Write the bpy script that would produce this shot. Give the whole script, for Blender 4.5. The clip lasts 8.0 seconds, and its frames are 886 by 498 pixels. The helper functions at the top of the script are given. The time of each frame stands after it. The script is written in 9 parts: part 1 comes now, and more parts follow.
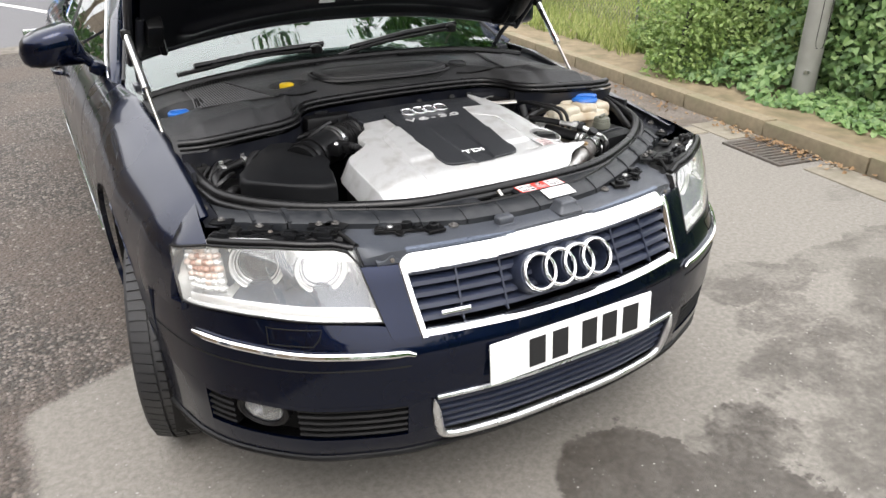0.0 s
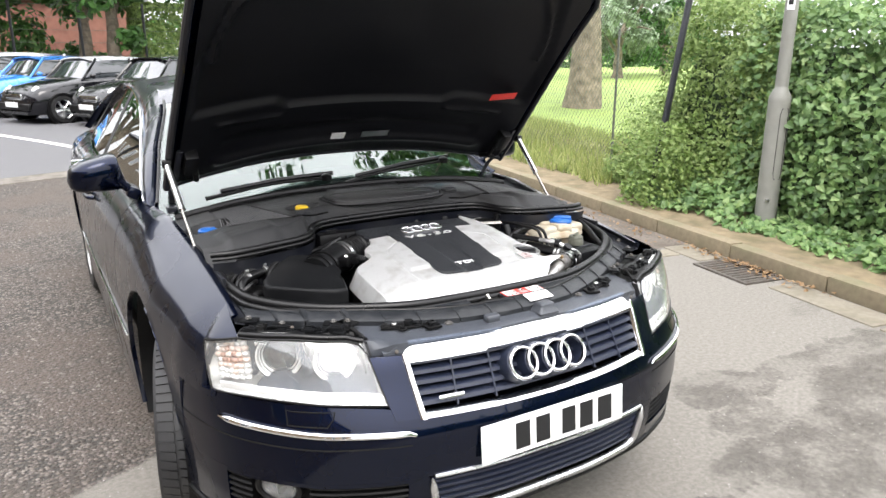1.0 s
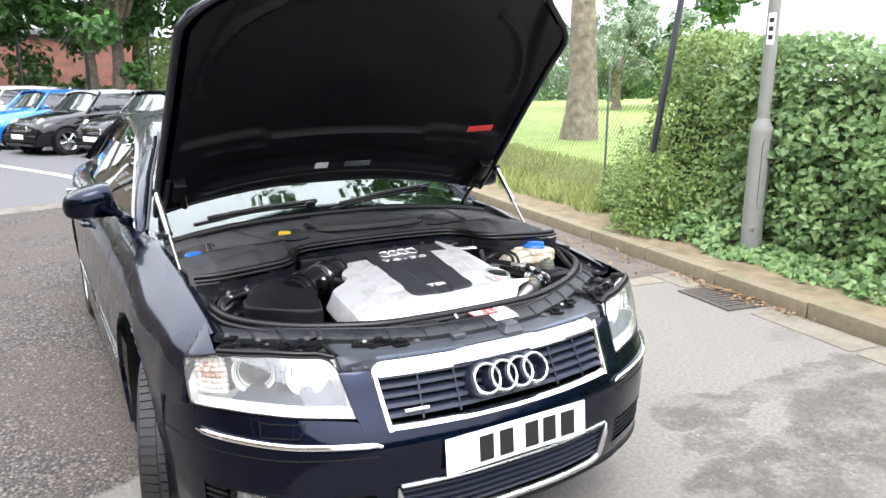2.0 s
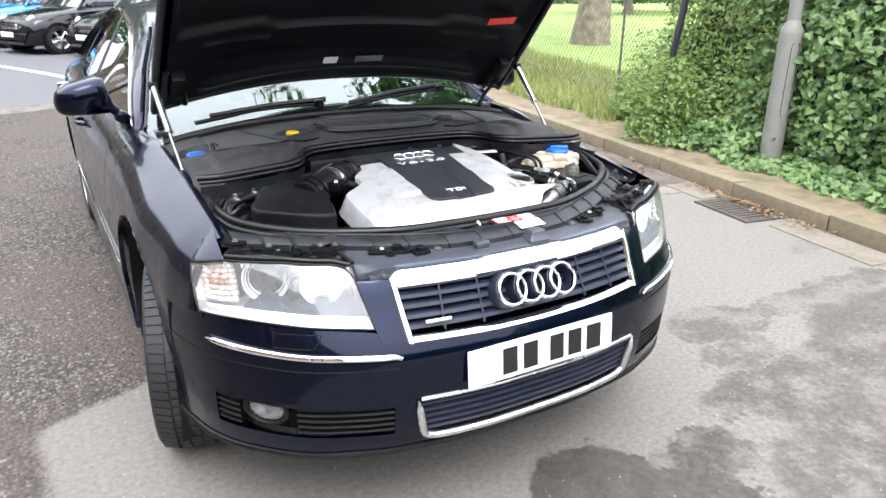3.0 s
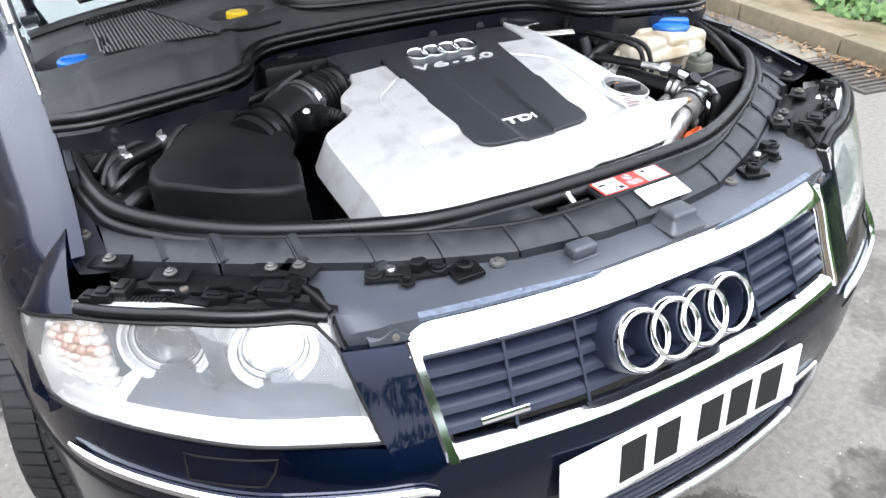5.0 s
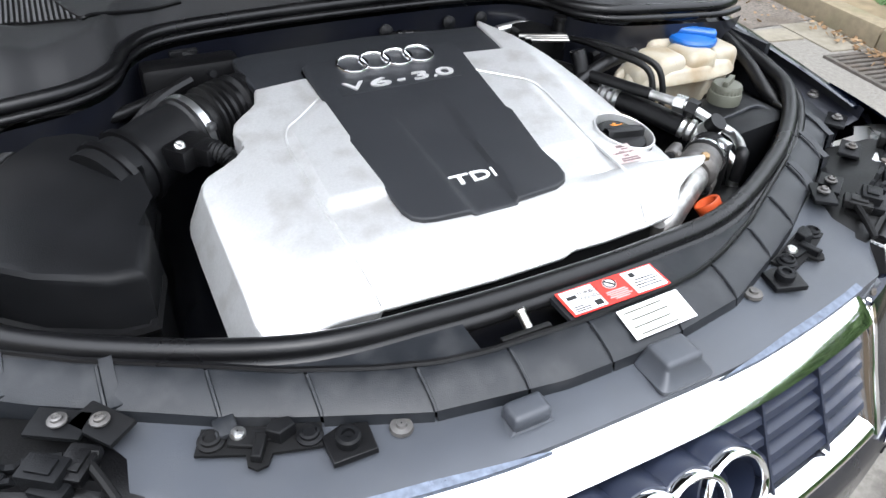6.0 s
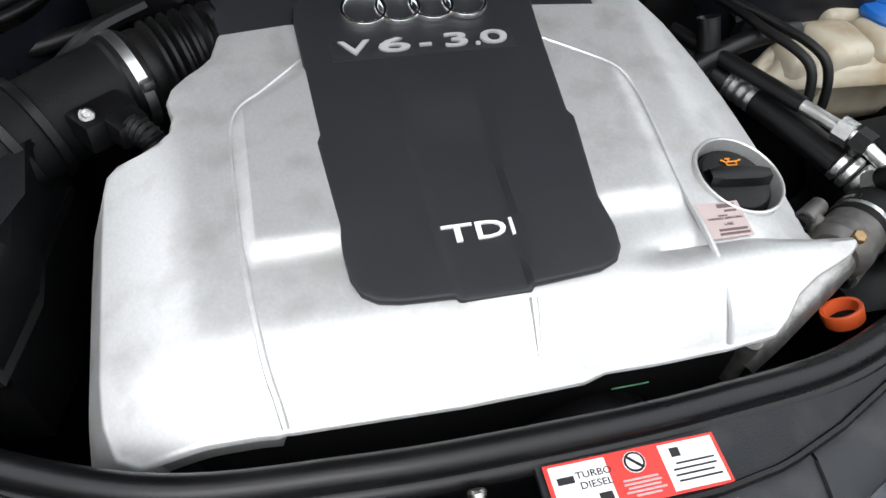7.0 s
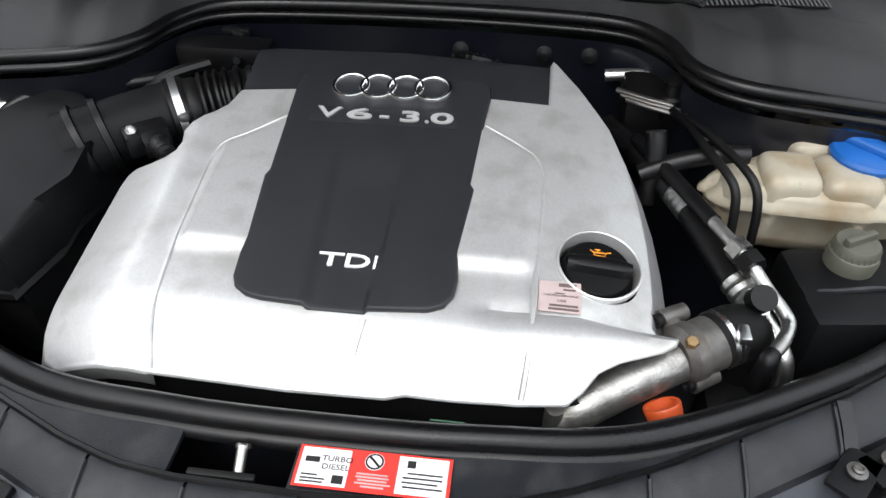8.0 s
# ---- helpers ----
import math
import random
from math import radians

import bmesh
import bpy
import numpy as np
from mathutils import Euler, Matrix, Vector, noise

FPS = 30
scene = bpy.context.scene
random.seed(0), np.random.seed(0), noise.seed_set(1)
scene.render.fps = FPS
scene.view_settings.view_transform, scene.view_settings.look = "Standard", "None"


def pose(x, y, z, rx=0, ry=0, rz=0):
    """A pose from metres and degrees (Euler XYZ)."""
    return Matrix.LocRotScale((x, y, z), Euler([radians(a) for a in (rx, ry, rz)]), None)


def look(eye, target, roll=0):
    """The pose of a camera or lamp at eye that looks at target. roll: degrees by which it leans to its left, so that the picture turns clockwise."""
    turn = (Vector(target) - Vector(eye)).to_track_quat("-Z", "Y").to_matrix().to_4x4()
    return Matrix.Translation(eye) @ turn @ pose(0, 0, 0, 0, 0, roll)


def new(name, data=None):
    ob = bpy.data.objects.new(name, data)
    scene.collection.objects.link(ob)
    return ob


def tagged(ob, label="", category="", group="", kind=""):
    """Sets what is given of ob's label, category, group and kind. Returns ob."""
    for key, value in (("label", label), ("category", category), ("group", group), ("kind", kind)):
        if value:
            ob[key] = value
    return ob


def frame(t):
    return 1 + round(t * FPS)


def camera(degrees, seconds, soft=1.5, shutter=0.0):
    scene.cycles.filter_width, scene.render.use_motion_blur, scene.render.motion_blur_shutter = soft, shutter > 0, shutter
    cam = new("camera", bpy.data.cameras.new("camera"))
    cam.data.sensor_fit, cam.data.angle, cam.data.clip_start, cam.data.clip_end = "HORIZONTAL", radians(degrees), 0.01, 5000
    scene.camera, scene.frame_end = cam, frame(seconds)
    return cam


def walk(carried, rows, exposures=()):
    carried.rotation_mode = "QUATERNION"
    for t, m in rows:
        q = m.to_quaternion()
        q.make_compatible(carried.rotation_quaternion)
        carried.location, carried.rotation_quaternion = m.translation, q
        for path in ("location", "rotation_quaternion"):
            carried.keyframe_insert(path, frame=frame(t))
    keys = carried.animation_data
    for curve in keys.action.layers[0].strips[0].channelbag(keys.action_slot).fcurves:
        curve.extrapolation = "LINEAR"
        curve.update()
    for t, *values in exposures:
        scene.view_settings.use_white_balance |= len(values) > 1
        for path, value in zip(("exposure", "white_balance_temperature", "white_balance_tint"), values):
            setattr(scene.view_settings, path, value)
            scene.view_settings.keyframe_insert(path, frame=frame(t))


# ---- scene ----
cam = camera(64.4, 8.0)
PATH = [
    (0, (-1.051, -1.155, 1.559), (-0.158, 0.408, 0.686), -0.3),
    (0.5, (-1.204, -1.306, 1.581), (-0.225, 0.288, 0.875), 0.3),
    (1, (-1.223, -1.401, 1.602), (-0.235, 0.252, 1.064), 0.1),
    (1.2, (-1.204, -1.444, 1.61), (-0.205, 0.205, 1.077), 0.6),
    (2.3, (-1.197, -1.571, 1.606), (-0.208, 0.111, 1.169), -0.2),
    (2.5, (-1.197, -1.558, 1.598), (-0.213, 0.113, 1.107), 0.1),
    (3, (-1.178, -1.408, 1.551), (-0.225, 0.206, 0.852), 0.7),
    (3.5, (-1.149, -1.127, 1.531), (-0.217, 0.446, 0.722), -1.9),
    (4, (-1.035, -0.935, 1.498), (-0.161, 0.617, 0.589), -2.2),
    (4.2, (-0.939, -0.872, 1.486), (-0.088, 0.69, 0.571), -2.2),
    (5.3, (-0.659, -0.374, 1.421), (0.135, 1.047, 0.259), -0.7),
    (5.5, (-0.599, -0.305, 1.417), (0.196, 1.087, 0.221), 0.2),
    (6, (-0.431, -0.204, 1.423), (0.336, 1.192, 0.213), 2.8),
    (6.5, (-0.282, -0.044, 1.401), (0.319, 1.353, 0.102), 4.0),
    (7, (-0.162, 0.086, 1.394), (0.217, 1.349, -0.109), 4.6),
    (7.5, (-0.05, 0.075, 1.409), (0.023, 1.449, -0.042), 2.1),
    (8, (0.17, -0.066, 1.466), (-0.017, 1.407, 0.125), -0.4),
]
walk(cam, [(t, look(eye, target, roll)) for t, eye, target, roll in PATH], [(0, 1.57, 6700, 12), (1, 1.80, 6620, 12), (2.5, 1.94, 6220, 13), (4, 1.93, 6320, 14), (5.5, 1.92, 6000, 11), (6, 1.73, 6150, 11), (6.5, 1.4, 6300, 11), (7, 0.95, 6400, 10), (7.5, 0.84, 6450, 10), (8, 1.05, 6450, 10)])

# ---- light ----
world = bpy.data.worlds.new("overcast_sky")
scene.world = world
world.use_nodes = True
wt = world.node_tree
sky = wt.nodes.new("ShaderNodeTexSky")
sky.sky_type = "NISHITA"
sky.sun_disc = False
sky.sun_elevation = radians(55)
sky.sun_rotation = radians(200)
sky.air_density, sky.dust_density, sky.ozone_density = 1.0, 4.0, 1.0
soft_sky = wt.nodes.new("ShaderNodeHueSaturation")
soft_sky.inputs["Saturation"].default_value = 0.30
soft_sky.inputs["Value"].default_value = 1.0
wt.links.new(sky.outputs[0], soft_sky.inputs["Color"])
cloud = wt.nodes.new("ShaderNodeMix")
cloud.data_type = "RGBA"
cloud.inputs["Factor"].default_value = 0.80
# overcast dome after the standard law: the zenith three times as bright as the horizon
sky_dir = wt.nodes.new("ShaderNodeTexCoord")
sky_sep = wt.nodes.new("ShaderNodeSeparateXYZ")
wt.links.new(sky_dir.outputs["Generated"], sky_sep.inputs[0])
dome = wt.nodes.new("ShaderNodeMapRange")
dome.inputs["To Min"].default_value, dome.inputs["To Max"].default_value = 0.48, 1.44
wt.links.new(sky_sep.outputs["Z"], dome.inputs["Value"])
dome_col = wt.nodes.new("ShaderNodeVectorMath")
dome_col.operation = "SCALE"
dome_col.inputs[0].default_value = (7.6, 7.8, 8.1)
wt.links.new(dome.outputs[0], dome_col.inputs["Scale"])
wt.links.new(dome_col.outputs[0], cloud.inputs["B"])
wt.links.new(soft_sky.outputs[0], cloud.inputs["A"])
wt.links.new(cloud.outputs["Result"], wt.nodes["Background"].inputs["Color"])
wt.nodes["Background"].inputs["Strength"].default_value = 0.15
sun_data = bpy.data.lights.new("sun", "SUN")
sun_data.energy, sun_data.angle, sun_data.color = 0.6, radians(30), (1.0, 0.97, 0.93)
sun = new("sun", sun_data)
sun.matrix_world = look((-1.96, -5.39, 8.2), (0, 0, 0))

# ---- materials ----
def node_mat(name, base=(0.5, 0.5, 0.5), rough=0.5, metal=0.0, vary=0.15, scale=20.0, bump=0.0, bump_scale=200.0, coat=0.0,
             dirt=None, dirt_amt=0.0, dirt_scale=6.0, rough_vary=0.1, spec=0.5, each=0.0):
    """A painted, plastic, metal or stone surface: base colour varied at two scales, fine relief, dirt of its own shape."""
    m = bpy.data.materials.new(name)
    m.use_nodes = True
    nt = m.node_tree
    b = nt.nodes["Principled BSDF"]
    tc = nt.nodes.new("ShaderNodeTexCoord")
    n1 = nt.nodes.new("ShaderNodeTexNoise")
    n1.inputs["Scale"].default_value, n1.inputs["Detail"].default_value = scale, 6
    n2 = nt.nodes.new("ShaderNodeTexNoise")
    n2.inputs["Scale"].default_value, n2.inputs["Detail"].default_value = dirt_scale, 8
    nt.links.new(tc.outputs["Object"], n1.inputs["Vector"])
    nt.links.new(tc.outputs["Object"], n2.inputs["Vector"])
    r1 = nt.nodes.new("ShaderNodeMapRange")
    r1.inputs["From Min"].default_value, r1.inputs["From Max"].default_value = 0.3, 0.7
    r1.inputs["To Min"].default_value, r1.inputs["To Max"].default_value = 1 - vary, 1 + vary
    nt.links.new(n1.outputs["Fac"], r1.inputs["Value"])
    hsv = nt.nodes.new("ShaderNodeHueSaturation")
    hsv.inputs["Color"].default_value = (*base, 1)
    nt.links.new(r1.outputs[0], hsv.inputs["Value"])
    col = hsv.outputs[0]
    if each:
        oi = nt.nodes.new("ShaderNodeObjectInfo")
        r3 = nt.nodes.new("ShaderNodeMapRange")
        r3.inputs["To Min"].default_value, r3.inputs["To Max"].default_value = 1 - each, 1 + each
        nt.links.new(oi.outputs["Random"], r3.inputs["Value"])
        h2 = nt.nodes.new("ShaderNodeHueSaturation")
        nt.links.new(col, h2.inputs["Color"])
        nt.links.new(r3.outputs[0], h2.inputs["Value"])
        col = h2.outputs[0]
    if dirt:
        r2 = nt.nodes.new("ShaderNodeMapRange")
        r2.inputs["From Min"].default_value, r2.inputs["From Max"].default_value = 0.48, 0.72
        r2.inputs["To Max"].default_value = dirt_amt
        nt.links.new(n2.outputs["Fac"], r2.inputs["Value"])
        mx = nt.nodes.new("ShaderNodeMix")
        mx.data_type = "RGBA"
        mx.inputs["B"].default_value = (*dirt, 1)
        nt.links.new(r2.outputs[0], mx.inputs["Factor"])
        nt.links.new(col, mx.inputs["A"])
        col = mx.outputs["Result"]
    nt.links.new(col, b.inputs["Base Color"])
    rr = nt.nodes.new("ShaderNodeMapRange")
    rr.inputs["From Min"].default_value, rr.inputs["From Max"].default_value = 0.3, 0.7
    rr.inputs["To Min"].default_value, rr.inputs["To Max"].default_value = max(0.0, rough - rough_vary), min(1.0, rough + rough_vary)
    nt.links.new(n2.outputs["Fac"], rr.inputs["Value"])
    nt.links.new(rr.outputs[0], b.inputs["Roughness"])
    b.inputs["Metallic"].default_value = metal
    b.inputs["Coat Weight"].default_value = coat
    b.inputs["Coat Roughness"].default_value = 0.03
    b.inputs["Specular IOR Level"].default_value = spec
    if bump:
        n3 = nt.nodes.new("ShaderNodeTexNoise")
        n3.inputs["Scale"].default_value, n3.inputs["Detail"].default_value = bump_scale, 4
        nt.links.new(tc.outputs["Object"], n3.inputs["Vector"])
        bp = nt.nodes.new("ShaderNodeBump")
        bp.inputs["Strength"].default_value, bp.inputs["Distance"].default_value = bump, 0.002
        nt.links.new(n3.outputs["Fac"], bp.inputs["Height"])
        nt.links.new(bp.outputs[0], b.inputs["Normal"])
    return m


def glass_mat(name, tint=(1, 1, 1), rough=0.0, ior=1.45):
    """A thin clear pane: it lets light straight through and mirrors as glass does."""
    m = bpy.data.materials.new(name)
    m.use_nodes = True
    nt = m.node_tree
    out = nt.nodes["Material Output"]
    clear = nt.nodes.new("ShaderNodeBsdfTransparent")
    clear.inputs["Color"].default_value = (*tint, 1)
    gloss = nt.nodes.new("ShaderNodeBsdfGlossy")
    gloss.inputs["Roughness"].default_value = rough
    lw = nt.nodes.new("ShaderNodeLayerWeight")
    lw.inputs["Blend"].default_value = 0.5
    pw = nt.nodes.new("ShaderNodeMath")
    pw.operation = "POWER"
    pw.inputs[1].default_value = 3.2
    nt.links.new(lw.outputs["Facing"], pw.inputs[0])
    fr = nt.nodes.new("ShaderNodeMapRange")
    fr.inputs["To Min"].default_value, fr.inputs["To Max"].default_value = ((ior - 1) / (ior + 1)) ** 2 * 1.9, 1.0
    nt.links.new(pw.outputs[0], fr.inputs["Value"])
    mix = nt.nodes.new("ShaderNodeMixShader")
    nt.links.new(fr.outputs[0], mix.inputs[0])
    nt.links.new(clear.outputs[0], mix.inputs[1])
    nt.links.new(gloss.outputs[0], mix.inputs[2])
    nt.links.new(mix.outputs[0], out.inputs["Surface"])
    return m


NAVY = node_mat("navy_paint", (0.0016, 0.0048, 0.0195), 0.28, 0.85, 0.12, 900, coat=0.6, rough_vary=0.04, spec=0.05)
NAVY_IN = node_mat("navy_inner_paint", (0.005, 0.006, 0.011), 0.45, 0.1, 0.2, 40, coat=0.3, dirt=(0.02, 0.02, 0.02), dirt_amt=0.5)
PLASTIC = node_mat("black_plastic", (0.0062, 0.0065, 0.0072), 0.44, 0, 0.25, 15, 0.2, 700, dirt=(0.016, 0.0155, 0.015), dirt_amt=0.5, dirt_scale=5, spec=0.13)
PLASTIC_D = node_mat("deep_black_plastic", (0.0026, 0.0026, 0.003), 0.42, 0, 0.3, 25, 0.2, 400, dirt=(0.010, 0.010, 0.009), dirt_amt=0.5, spec=0.28)
COWL = node_mat("grey_black_cowl_plastic", (0.024, 0.0245, 0.0258), 0.46, 0, 0.12, 12, 0.3, 900, dirt=(0.036, 0.035, 0.034), dirt_amt=0.5, dirt_scale=4, spec=0.22)
VENT_WEB = node_mat("dusty_grey_vent_plastic", (0.105, 0.106, 0.110), 0.45, 0, 0.15, 20, 0.2, 700, dirt=(0.10, 0.098, 0.095), dirt_amt=0.4, dirt_scale=6, spec=0.5)
CENTRE = node_mat("black_centre_panel", (0.0165, 0.0178, 0.0205), 0.45, 0, 0.1, 20, 0.25, 1200, rough_vary=0.05, spec=0.35)
PANEL = node_mat("black_cover_panel", (0.046, 0.051, 0.061), 0.38, 0, 0.12, 8, 0.2, 1200, dirt=(0.062, 0.064, 0.068), dirt_amt=0.4, dirt_scale=9, rough_vary=0.06, spec=0.5)
CARRIER = node_mat("dusty_black_carrier_plastic", (0.0115, 0.0130, 0.0155), 0.40, 0, 0.15, 15, 0.2, 700, dirt=(0.038, 0.039, 0.041), dirt_amt=0.6, dirt_scale=28, spec=0.35)
RUBBER = node_mat("rubber_seal", (0.0042, 0.0042, 0.0047), 0.32, 0, 0.2, 30, 0.1, 500, dirt=(0.016, 0.0155, 0.015), dirt_amt=0.3, spec=0.32)
TYRE = node_mat("tyre_rubber", (0.013, 0.013, 0.014), 0.6, 0, 0.2, 40, 0.3, 300, dirt=(0.035, 0.033, 0.03), dirt_amt=0.5)
CHROME = node_mat("chrome", (0.86, 0.87, 0.88), 0.06, 1.0, 0.03, 10, rough_vary=0.03)
MATT_CHROME = node_mat("dull_metal_trim", (0.72, 0.73, 0.74), 0.28, 1.0, 0.08, 30, rough_vary=0.08)
ALU = node_mat("aluminium", (0.62, 0.62, 0.61), 0.34, 1.0, 0.15, 60, 0.3, 400, dirt=(0.25, 0.24, 0.22), dirt_amt=0.6, dirt_scale=25)
CAST = node_mat("grimy_cast_aluminium", (0.36, 0.355, 0.34), 0.42, 0.9, 0.25, 70, 0.4, 300, dirt=(0.10, 0.09, 0.075), dirt_amt=0.75, dirt_scale=30)
STEEL = node_mat("zinc_steel", (0.5, 0.49, 0.46), 0.35, 1.0, 0.2, 80, dirt=(0.14, 0.09, 0.05), dirt_amt=0.4, dirt_scale=40)
SILVER = node_mat("silver_cover_paint", (0.60, 0.605, 0.602), 0.40, 0.60, 0.05, 300, 0.06, 900, dirt=(0.26, 0.24, 0.21), dirt_amt=0.42, dirt_scale=20, rough_vary=0.05)
SLATE = node_mat("slate_blue_grille_plastic", (0.012, 0.016, 0.031), 0.42, 0, 0.1, 40, 0.2, 800)
# near-black with the shade of recesses in the colour; also for black slats and hoses
DARK = node_mat("recess_shade_black", (0.0012, 0.0012, 0.0014), 0.7, 0, 0.3, 30, spec=0.28)
INSUL = node_mat("bonnet_insulation", (0.0028, 0.0030, 0.0045), 0.42, 0, 0.3, 60, 0.2, 350, dirt=(0.006, 0.006, 0.008), dirt_amt=0.6, dirt_scale=3, spec=0.30)
WHITE = node_mat("white_reflective_plate", (0.80, 0.81, 0.80), 0.35, 0, 0.03, 60)
INK = node_mat("black_lettering", (0.006, 0.006, 0.0065), 0.6, 0, 0.1, 40)
LABEL_W = node_mat("white_label", (0.72, 0.72, 0.72), 0.4, 0, 0.06, 60, dirt=(0.45, 0.43, 0.4), dirt_amt=0.4, dirt_scale=20)
LABEL_R = node_mat("red_label", (0.72, 0.035, 0.025), 0.4, 0, 0.06, 60)
LABEL_P = node_mat("pinkish_label", (0.43, 0.345, 0.335), 0.4, 0, 0.06, 60)
BLUE = node_mat("blue_cap_plastic", (0.010, 0.10, 0.37), 0.38, 0, 0.1, 30)
YELLOW = node_mat("yellow_cap_plastic", (0.52, 0.36, 0.012), 0.4, 0, 0.1, 30)
ORANGE = node_mat("orange_plastic", (0.50, 0.075, 0.018), 0.4, 0, 0.1, 30)
ORANGE_INK = node_mat("orange_print", (0.75, 0.28, 0.02), 0.5, 0, 0.05, 40)
PRINT = node_mat("grey_brown_print", (0.11, 0.08, 0.08), 0.6, 0, 0.1, 60)
BRASS = node_mat("brown_brass", (0.30, 0.20, 0.10), 0.45, 0.7, 0.2, 60)
GREEN_TAG = node_mat("faded_green_tag", (0.10, 0.28, 0.16), 0.5, 0, 0.2, 60)
AMBER = node_mat("amber_reflector", (0.40, 0.225, 0.165), 0.3, 0.2, 0.25, 90)
PINK = node_mat("pale_amber_reflector", (0.66, 0.53, 0.46), 0.3, 0.2, 0.2, 90)
CREAM = node_mat("yellowed_tank_plastic", (0.38, 0.345, 0.27), 0.36, 0, 0.12, 12, 0.1, 100, dirt=(0.25, 0.185, 0.105), dirt_amt=0.8, dirt_scale=17)
CREAM.node_tree.nodes["Principled BSDF"].inputs["Subsurface Weight"].default_value = 0.15
CREAM.node_tree.nodes["Principled BSDF"].inputs["Subsurface Radius"].default_value = (0.02, 0.015, 0.01)
GREYCAP = node_mat("grey_green_cap_plastic", (0.088, 0.090, 0.070), 0.5, 0, 0.15, 30)
BOLT = node_mat("dull_bolt", (0.13, 0.125, 0.12), 0.5, 0.6, 0.3, 60, dirt=(0.06, 0.045, 0.03), dirt_amt=0.6, dirt_scale=40)
GALV = node_mat("galvanised_steel", (0.11, 0.13, 0.17), 0.42, 0.35, 0.3, 120, rough_vary=0.15)
LETTER = node_mat("satin_lettering", (0.55, 0.55, 0.55), 0.35, 0.35, 0.03, 40)
REFLECT = node_mat("lamp_reflector", (0.86, 0.87, 0.86), 0.24, 0.55, 0.04, 20, rough_vary=0.06)
LAMP_TRAY = node_mat("lamp_lower_tray", (0.055, 0.065, 0.085), 0.38, 0.1, 0.12, 20)
LAMP_DARK = node_mat("dark_lamp_inside", (0.03, 0.035, 0.045), 0.15, 0.3, 0.1, 20)
LENS = glass_mat("clear_lamp_lens")
haze = LENS.node_tree.nodes.new("ShaderNodeBsdfDiffuse")
haze.inputs["Color"].default_value = (0.82, 0.83, 0.80, 1)
cloud = LENS.node_tree.nodes.new("ShaderNodeTexNoise")
cloud.inputs["Scale"].default_value = 14
amount = LENS.node_tree.nodes.new("ShaderNodeMapRange")
amount.inputs["To Min"].default_value, amount.inputs["To Max"].default_value = 0.025, 0.08
blend = LENS.node_tree.nodes.new("ShaderNodeMixShader")
lens_out = LENS.node_tree.nodes["Material Output"]
clear = lens_out.inputs["Surface"].links[0].from_socket
LENS.node_tree.links.new(cloud.outputs["Fac"], amount.inputs["Value"])
LENS.node_tree.links.new(amount.outputs[0], blend.inputs[0])
LENS.node_tree.links.new(clear, blend.inputs[1])
LENS.node_tree.links.new(haze.outputs[0], blend.inputs[2])
LENS.node_tree.links.new(blend.outputs[0], lens_out.inputs["Surface"])
GLASS = glass_mat("window_glass", (0.62, 0.72, 0.68), 0.0, 1.6)
BULB = glass_mat("projector_lens", (0.95, 0.97, 1.0), 0.0, 1.5)
KERB = node_mat("kerb_concrete", (0.180, 0.148, 0.096), 0.85, 0, 0.15, 25, 0.6, 120, dirt=(0.13, 0.13, 0.07), dirt_amt=0.7, dirt_scale=3, each=0.1)
SLAB = node_mat("pale_slab_concrete", (0.185, 0.165, 0.128), 0.85, 0, 0.15, 25, 0.5, 120, dirt=(0.12, 0.105, 0.075), dirt_amt=0.6, dirt_scale=5, each=0.1)
STONY = node_mat("brown_stony_asphalt", (0.115, 0.098, 0.082), 0.9, 0, 0.45, 60, 1.0, 90, dirt=(0.075, 0.06, 0.045), dirt_amt=0.8, dirt_scale=4)
POLE = node_mat("grey_green_pole_paint", (0.205, 0.205, 0.185), 0.55, 0.0, 0.08, 8, 0.15, 90, dirt=(0.17, 0.165, 0.14), dirt_amt=0.5, dirt_scale=5)
BARK = node_mat("bark", (0.24, 0.20, 0.15), 0.9, 0, 0.35, 6, 1.0, 18, dirt=(0.10, 0.085, 0.06), dirt_amt=0.8, dirt_scale=5)
BLACK_METAL = node_mat("black_painted_steel", (0.012, 0.013, 0.018), 0.4, 0, 0.2, 20)
WIRE = node_mat("weathered_wire", (0.14, 0.15, 0.13), 0.55, 0.5, 0.2, 20)
BRICK = node_mat("red_brick", (0.24, 0.105, 0.075), 0.85, 0, 0.2, 3, 0.5, 40, dirt=(0.24, 0.13, 0.10), dirt_amt=0.6)
IRON = node_mat("rusty_cast_iron", (0.085, 0.075, 0.065), 0.75, 0.2, 0.25, 40, 0.5, 200, dirt=(0.10, 0.07, 0.05), dirt_amt=0.6)
SOIL = node_mat("sandy_soil", (0.17, 0.132, 0.08), 0.95, 0, 0.25, 9, 1.0, 60, dirt=(0.08, 0.075, 0.035), dirt_amt=0.8, dirt_scale=3)
TAX = node_mat("pale_blue_disc", (0.25, 0.62, 0.80), 0.4, 0, 0.1, 30)


